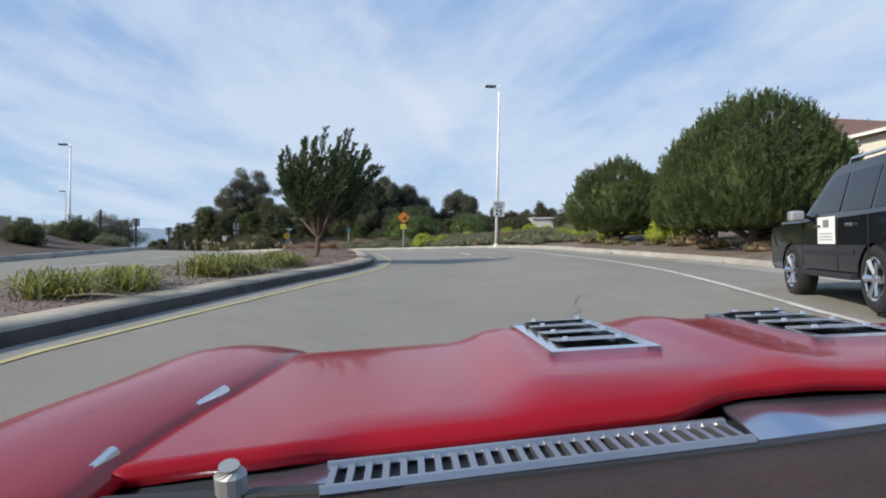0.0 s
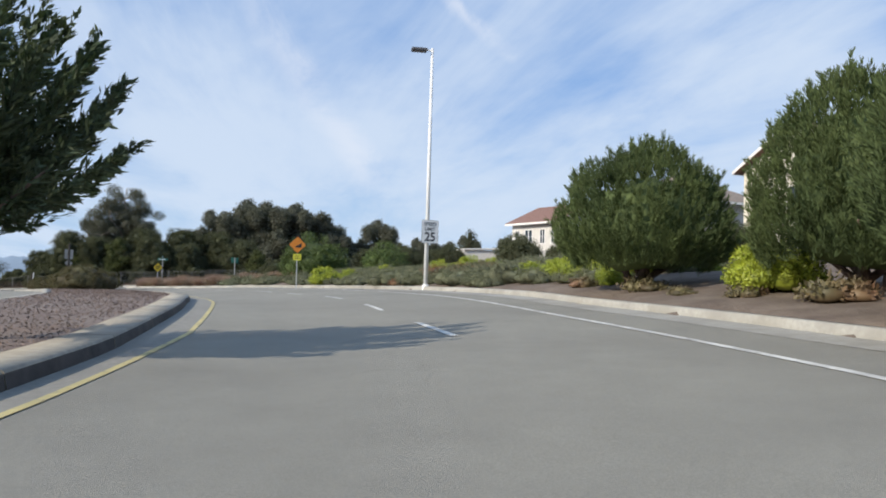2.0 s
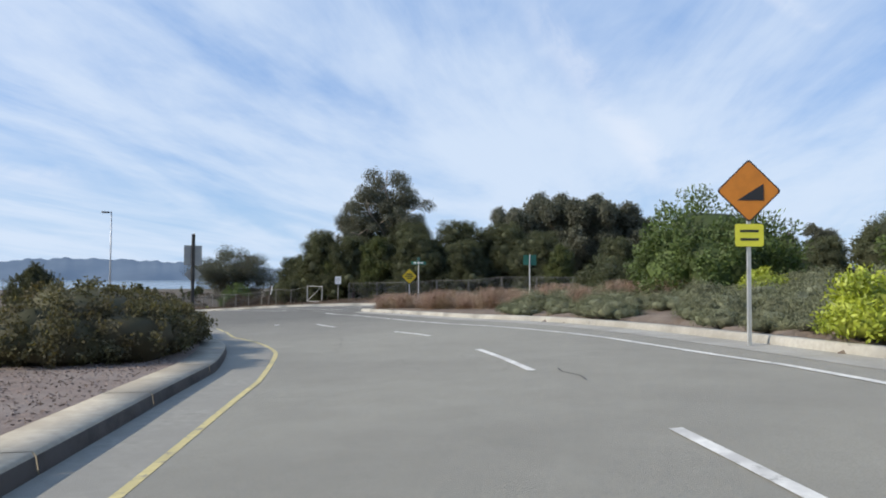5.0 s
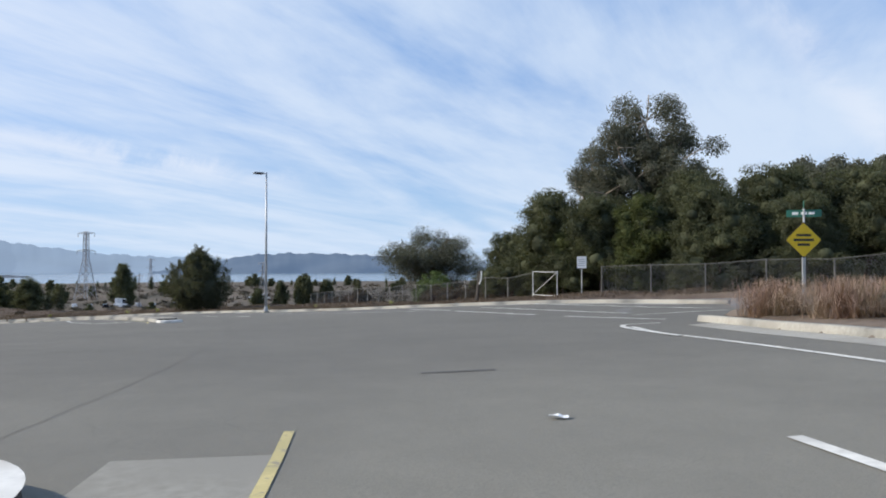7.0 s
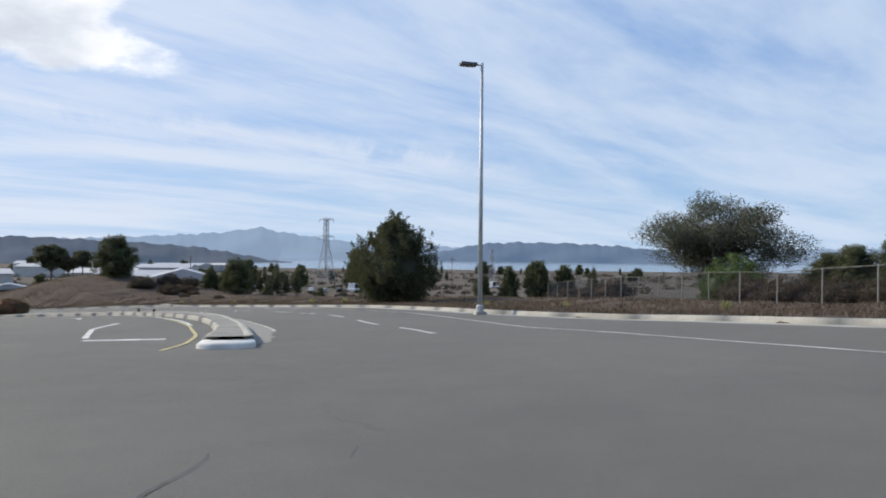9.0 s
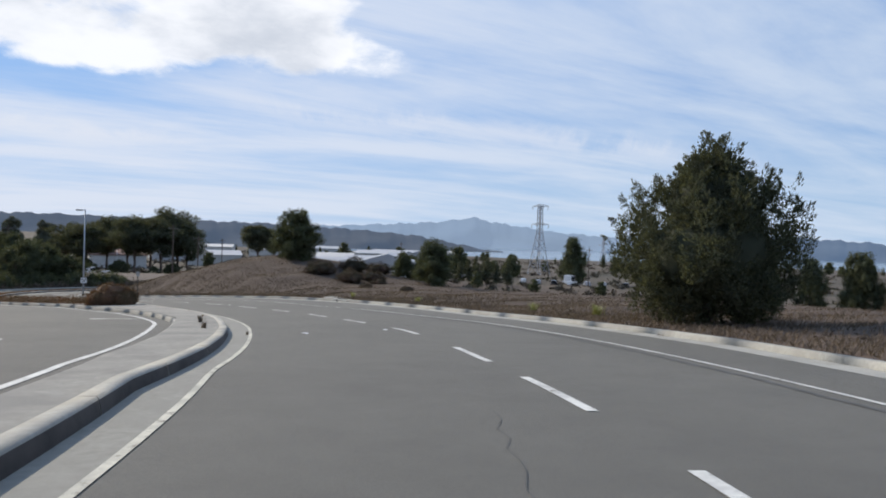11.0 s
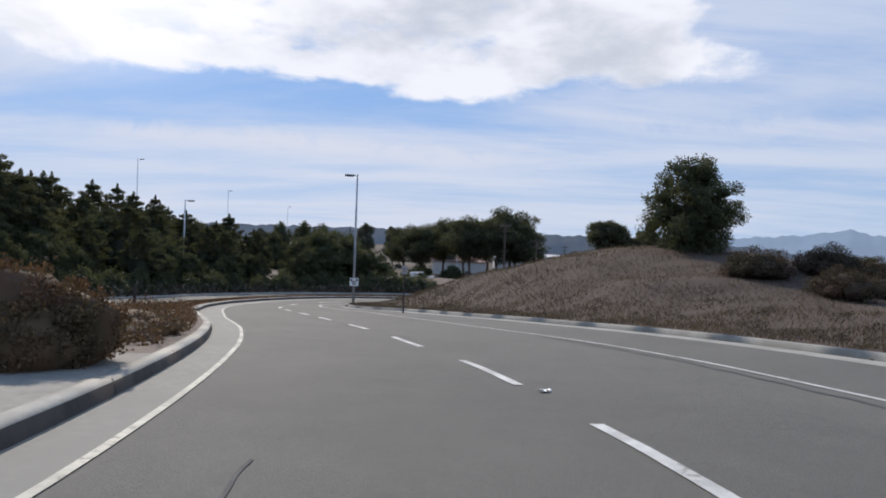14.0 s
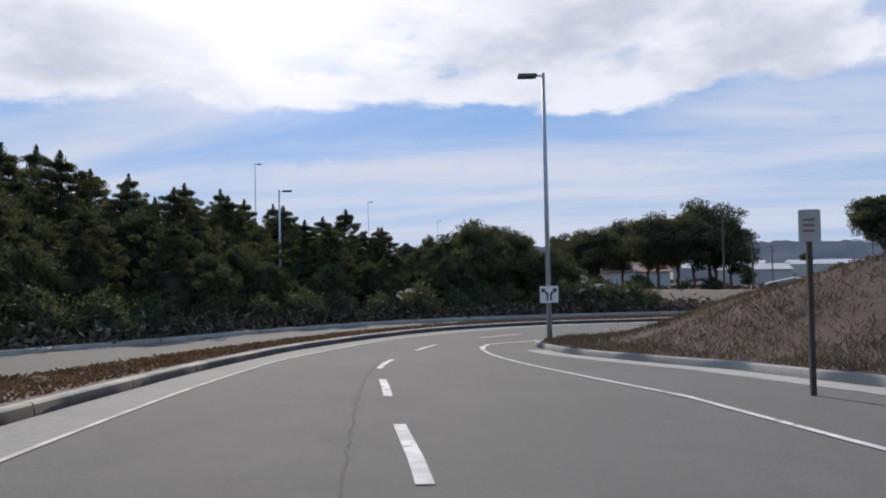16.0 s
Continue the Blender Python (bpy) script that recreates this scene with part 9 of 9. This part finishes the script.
# ---- the red car at the start of the drive ----
def red_car():
    eye = Vector((2.074, -3.982, 0.976))
    K = 0.65
    t = thing("convertible", "glossy red classic open-top car with louvred bonnet on the road", "car", Matrix.Translation(eye) @ Matrix.Rotation(radians(6.5), 4, "Z") @ Matrix.Rotation(radians(-3.5), 4, "Y"))
    cx = 0.63

    def sheet(name, xs, ys, fz, mat, parent, label="", thick=0.012):
        v = [(x * K, y * K, fz(x, y) * K) for y in ys for x in xs]
        n = len(xs)
        f = [(j * n + i, j * n + i + 1, (j + 1) * n + i + 1, (j + 1) * n + i) for j in range(len(ys) - 1) for i in range(n - 1)]
        ob = piece(name, mesh_of(name, v, f, mat, smooth=True), parent, label)
        md = ob.modifiers.new("thickness", "SOLIDIFY")
        md.thickness, md.offset = thick, -1
        return ob

    ease = lambda a, b, v: max(0.0, min(1.0, (v - a) / (b - a))) ** 2 * (3 - 2 * max(0.0, min(1.0, (v - a) / (b - a))))
    edge = lambda y: 1.03 - 0.10 * ease(0.9, 1.8, y) - 0.04 * ease(1.8, 2.75, y)
    fall = lambda y: 0.30 * max(0, y - 1.68) ** 2

    def bonnet_z(x, y):
        a = abs(x - cx)
        dome = 0.030 * (1 - ease(0.40, 0.52, a)) * ease(0.98, 1.16, y)
        crease = 0.012 * (1 - ease(0.0, 0.10, a))
        lip = 0.018 * (1 - ease(0.98, 1.06, y)) * (1 - ease(0.70, 0.80, a))
        return -0.258 - 0.014 * (a / 0.9) ** 2 + dome + crease * ease(1.0, 1.2, y) - lip - fall(y)

    rear = lambda a: 0.99 + 0.03 * (1 - ease(0.1, 0.75, a)) - 0.045 * ease(0.68, 0.80, a) - 0.04 * ease(0.75, 1.05, a) + 0.05 * (1 - ease(0.10, 0.26, a))
    us = np.linspace(-1, 1, 61)
    ys = np.r_[np.linspace(0, 0.12, 6), np.linspace(0.16, 1, 30)]
    v, f = [], []
    for q in ys:
        for u in us:
            a0 = abs(u) * 1.0
            y0 = rear(a0)
            y = y0 + (2.75 - y0) * q
            x = cx + u * (edge(y) - 0.003)
            v.append((x * K, y * K, bonnet_z(x, y) * K))
    n = len(us)
    f = [(j * n + i, j * n + i + 1, (j + 1) * n + i + 1, (j + 1) * n + i) for j in range(len(ys) - 1) for i in range(n - 1)]
    bonnet = piece("bonnet", mesh_of("bonnet", v, f, M["car_red"], smooth=True), t, "waxed red bonnet with a raised centre")
    md = bonnet.modifiers.new("thickness", "SOLIDIFY")
    md.thickness, md.offset = 0.014, -1
    # louvre panels
    for side in (-1, 1):
        x0, x1 = sorted((cx + side * 0.155, cx + side * 0.365))
        y0, y1 = 1.32, 1.85
        panel = new("louvre_panel")
        panel.parent = t
        tagged(panel, "chrome-framed black louvre panel")
        zt = lambda x, y: bonnet_z(x, y) + 0.006
        bm = bmesh.new()
        for a, b, c, d in ((x0, x1, y0, y0 + 0.035), (x0, x1, y1 - 0.035, y1), (x0, x0 + 0.028, y0, y1), (x1 - 0.028, x1, y0, y1)):
            z = -0.245 + (0 if c < 1.7 else -0.008)
            vs = [bm.verts.new((px * K, py * K, (zt(px, py) + dz) * K)) for dz in (-0.012, 0.005) for px, py in ((a, c), (b, c), (b, d), (a, d))]
            for q in ((0, 3, 2, 1), (4, 5, 6, 7), (0, 1, 5, 4), (1, 2, 6, 5), (2, 3, 7, 6), (3, 0, 4, 7)):
                bm.faces.new([vs[i] for i in q])
        part("frame", bm, M["chrome"], panel)
        sheet("tray", np.linspace(x0 + 0.02, x1 - 0.02, 4), np.linspace(y0 + 0.02, y1 - 0.02, 8), lambda x, y: zt(x, y) - 0.004, M["louvre_dark"], panel, thick=0.004)
        for k in range(4):
            c = y0 + 0.085 + 0.118 * k
            bm = bmesh.new()
            vs = []
            for px in (x0 + 0.03, x1 - 0.03):
                vs.append([bm.verts.new((px * K, yy * K, (zt(px, yy) + dz) * K)) for yy, dz in ((c, 0.011), (c + 0.014, 0.011), (c + 0.10, 0.004), (c + 0.088, 0.0))])
            for i in range(4):
                bm.faces.new((vs[0][i], vs[0][(i + 1) % 4], vs[1][(i + 1) % 4], vs[1][i]))
            bm.faces.new(vs[0][::-1])
            bm.faces.new(vs[1])
            bmesh.ops.recalc_face_normals(bm, faces=bm.faces)
            part("slat", bm, M["louvre_grey"], panel)
            for px in (x0 + 0.05, x1 - 0.05):
                p = (px * K, (c + 0.02) * K, (zt(px, c) + 0.009) * K)
                part("bolt", tube(bmesh.new(), [p, (p[0], p[1], p[2] + 0.005)], [0.005, 0.0035], 8), M["chrome"], panel)
        # fender, running out round and down to the side
        def fender_z(a, y):
            w = a - edge(y)
            return -0.273 - fall(y) * 1.0 + 0.022 * math.sin(min(1, max(0, w) / 0.30) * math.pi) - 0.02 * max(0, -w / 0.03) - 0.11 * ease(0.22, 0.50, w) ** 1.4
        v, f = [], []
        fy = np.linspace(0.50, 3.05, 34)
        fu = np.linspace(0, 1, 14)
        for y in fy:
            e = edge(y) - 0.03
            for u in fu:
                a = e + (1.445 - 0.05 * ease(2.2, 3.05, y) - e) * u
                v.append(((cx + side * a) * K, y * K, fender_z(a, y) * K))
            a = 1.46 - 0.05 * ease(2.2, 3.05, y)
            for dz in (-0.09, -0.22, -0.42):
                v.append(((cx + side * a) * K, y * K, (fender_z(1.445, y) + dz) * K))
        n = 17
        f = [(j * n + i, j * n + i + 1, (j + 1) * n + i + 1, (j + 1) * n + i)[:: side] for j in range(len(fy) - 1) for i in range(n - 1)]
        fe = piece("fender", mesh_of("fender", v, f, M["car_red"], smooth=True), t)
        md = fe.modifiers.new("thickness", "SOLIDIFY")
        md.thickness, md.offset = 0.012, 0
        for y0, y1 in ((0.90, 0.97), (1.24, 1.36)):
            a = edge(y0)
            bm = tube(bmesh.new(), [((cx + side * (a + 0.004)) * K, y0 * K, -0.272 * K), ((cx + side * (edge(y1) + 0.004)) * K, y1 * K, -0.268 * K)], [0.006, 0.007], 8)
            part("trim_clip", bm, M["chrome"], t, "short bright metal trim")
    # cowl: steel strip with the sky's reflection in its colour, slots, wiper post, dash
    sheet("cowl_panel", np.linspace(cx - 1.0, cx + 1.0, 9), np.linspace(0.80, 1.24, 8), lambda x, y: -0.296 - 0.03 * max(0, 1.03 - y), M["cowl_sky_tint"], t, "metal cowl with the sky's blue reflection in its colour")
    # same sky-tinted metal, tilted up to mirror the sky as well
    sheet("cowl_corner", np.linspace(0.475, cx + 0.9, 9), np.linspace(0.90, 1.10, 6), lambda x, y: -0.2955 + 0.16 * max(0, y - 0.93), M["cowl_sky_tint"], t, "smooth metal beside the air vent, tinted with reflected sky blue", thick=0.004)
    vent = new("cowl_vent")
    vent.parent = t
    tagged(vent, "slotted bright metal air vent")
    base = lambda x: 0.862 + 0.10 * (x + 0.10) / 0.54
    for k in range(26):
        x = -0.10 + 0.54 * k / 25
        y = base(x)
        bm = bmesh.new()
        box(bm, (x - 0.0042) * K, (x + 0.0042) * K, (y - 0.042) * K, (y + 0.042) * K, -0.292 * K, -0.278 * K)
        part("slat", bm, M["vent_metal"], vent)
    for dy in (-0.045, 0.045):
        bm = tube(bmesh.new(), [(x * K, (base(x) + dy) * K, -0.283 * K) for x in np.linspace(-0.11, 0.45, 6)], [0.0055] * 6, 6)
        part("rail", bm, M["vent_metal"], vent)
    sheet("vent_dark", np.linspace(-0.10, 0.44, 8), np.linspace(-0.04, 0.04, 3), lambda x, y: 0, M["plastic_black"], vent, thick=0.002)
    dark = [o for o in vent.children if o.name.startswith("vent_dark")][0]
    for p in dark.data.vertices:
        x = p.co.x / K
        p.co = (p.co.x, p.co.y + base(x) * K, -0.2885 * K)
    post = part("wiper_post", tube(bmesh.new(), [(-0.214 * K, 0.84 * K, -0.31 * K), (-0.214 * K, 0.835 * K, -0.262 * K), (-0.214 * K, 0.83 * K, -0.25 * K)], [0.012, 0.0125, 0.008], 12), M["sign_back"], t, "worn round wiper post")
    bend = lambda x: 0.11 * max(0.0, x / 0.645) ** 1.3
    for name, mat, a, b, z, thick, label in (("screen_seal", M["plastic_black"], 0.825, 0.85, -0.284, 0.012, "black rubber windscreen seal"), ("dashboard", M["dash_brown"], 0.25, 0.826, -0.287, 0.05, "dark brown padded dashboard top")):
        ob = sheet(name, np.linspace(cx - 1.15, cx + 1.15, 31), np.linspace(a, b, 9), lambda x, y: z - 0.06 * max(0, 0.82 - y), mat, t, label, thick)
        for p in ob.data.vertices:
            p.co.y += bend(p.co.x / K) * K
    # lower body, doors, boot, seats, wheels (z from the eye)
    g = -1.12
    lift = lambda pts: [(y, z + g) for y, z in pts]
    fw, bw = 1.32, -1.40
    out = [(-2.35, 0.32), (-2.45, 0.55), (-2.42, 0.84), (-0.95, 0.86), (0.30, 0.80), (1.99, 0.72), (2.06, 0.45), (1.95, 0.30)]
    under = [(fw + 0.38, 0.28)] + [(y, z - 0.04) for y, z in arch(fw, 0.38, 0.30)[1:-1]] + [(fw - 0.38, 0.28), (bw + 0.38, 0.28)] + [(y, z - 0.04) for y, z in arch(bw, 0.38, 0.30)[1:-1]] + [(bw - 0.38, 0.28)]
    bm = bmesh.new()
    for s in (-1, 1):
        Ls, Rs = [bm.verts.new((cx * K + s * 0.94, y, z)) for y, z in lift(out + under)], [bm.verts.new((cx * K + s * 0.88, y, z)) for y, z in lift(out + under)]
        bm.faces.new(Ls)
        bm.faces.new(Rs[::-1])
        for i in range(len(Ls)):
            bm.faces.new((Ls[i], Rs[i], Rs[(i + 1) % len(Ls)], Ls[(i + 1) % len(Ls)]))
    bmesh.ops.recalc_face_normals(bm, faces=bm.faces)
    bmesh.ops.triangulate(bm, faces=[q for q in bm.faces if len(q.verts) > 4])
    part("body_side", bm, M["car_red"], t)
    c = cx * K
    part("boot", boxed(c - 0.90, c + 0.90, -2.44, -1.05, g + 0.36, g + 0.87, bevel=0.05), M["car_red"], t)
    part("nose", boxed(c - 0.90, c + 0.90, 1.80, 2.04, g + 0.36, g + 0.72, bevel=0.04), M["car_red"], t)
    part("floor_pan", boxed(c - 0.88, c + 0.88, -1.1, 1.85, g + 0.24, g + 0.30), M["plastic_black"], t)
    for s in (-1, 1):
        part("seat", boxed(c + s * 0.40 - 0.26, c + s * 0.40 + 0.26, -0.75, -0.22, g + 0.30, g + 0.50, bevel=0.05), M["dash_brown"], t)
        part("seat_back", boxed(c + s * 0.40 - 0.26, c + s * 0.40 + 0.26, -0.95, -0.76, g + 0.42, g + 0.98, bevel=0.06), M["dash_brown"], t)
        part("door_handle", boxed(*sorted((c + s * 0.935, c + s * 0.965)), -0.72, -0.56, g + 0.70, g + 0.73, bevel=0.006), M["chrome"], t)
        part("headlight", tube(bmesh.new(), [(c + s * 0.66, 2.02, g + 0.56), (c + s * 0.66, 2.07, g + 0.56)], [0.10, 0.085], 16), M["window_glass"], t)
        for y in (fw, bw):
            w = wheel(t, c + s * 0.83, y, 0.33, 0.2)
            w.matrix_basis = pose(c + s * 0.83, y, g + 0.33)
    part("front_bumper", boxed(c - 0.92, c + 0.92, 2.04, 2.14, g + 0.36, g + 0.47, bevel=0.02), M["chrome"], t)
    part("rear_bumper", boxed(c - 0.92, c + 0.92, -2.54, -2.43, g + 0.38, g + 0.50, bevel=0.02), M["chrome"], t)
    return t


red_car()


# scraps on the road, dead weeds in the gutter
for i, (s, u) in enumerate(((133.1, 1.92), (131.9, -0.37), (156.9, 1.79), (74.0, 1.6))):
    scrap = thing("paper_scrap", "small crumpled white paper scrap on the asphalt", "litter", pose(*at_line(s, u, 0.012), 0, 0, 70 * i), "litter on the road")
    bm = bmesh.new()
    bmesh.ops.create_grid(bm, x_segments=4, y_segments=3, size=0.5)
    rs = random.Random(60 + i)
    for v in bm.verts:
        v.co = Vector((v.co.x * 0.16, v.co.y * 0.09, rs.uniform(0, 0.03)))
    bmesh.ops.solidify(bm, geom=bm.faces[:], thickness=0.002)
    part("sheet", bm, M["sign_white"], scrap)
dead = thing("dead_weed", "dry brown weed in a joint of the concrete", "weed", pose(*at_line(135.0, -2.9, 0.17)), "weeds along the kerb")
piece("foliage", mesh_of("foliage", tuft_v * 0.6, tuft_f, M["dry_grass"]), dead)
for s, u, h, k in ((150.6, -1.91, 0.02, 0.5), (131.6, -1.76, 0.02, 0.4), (131.9, -2.75, 0.17, 0.8), (139.4, -2.75, 0.17, 0.4)):
    copy_thing(dead, pose(*at_line(s, u, h), 0, 0, s * 50) @ Matrix.Scale(k, 4))
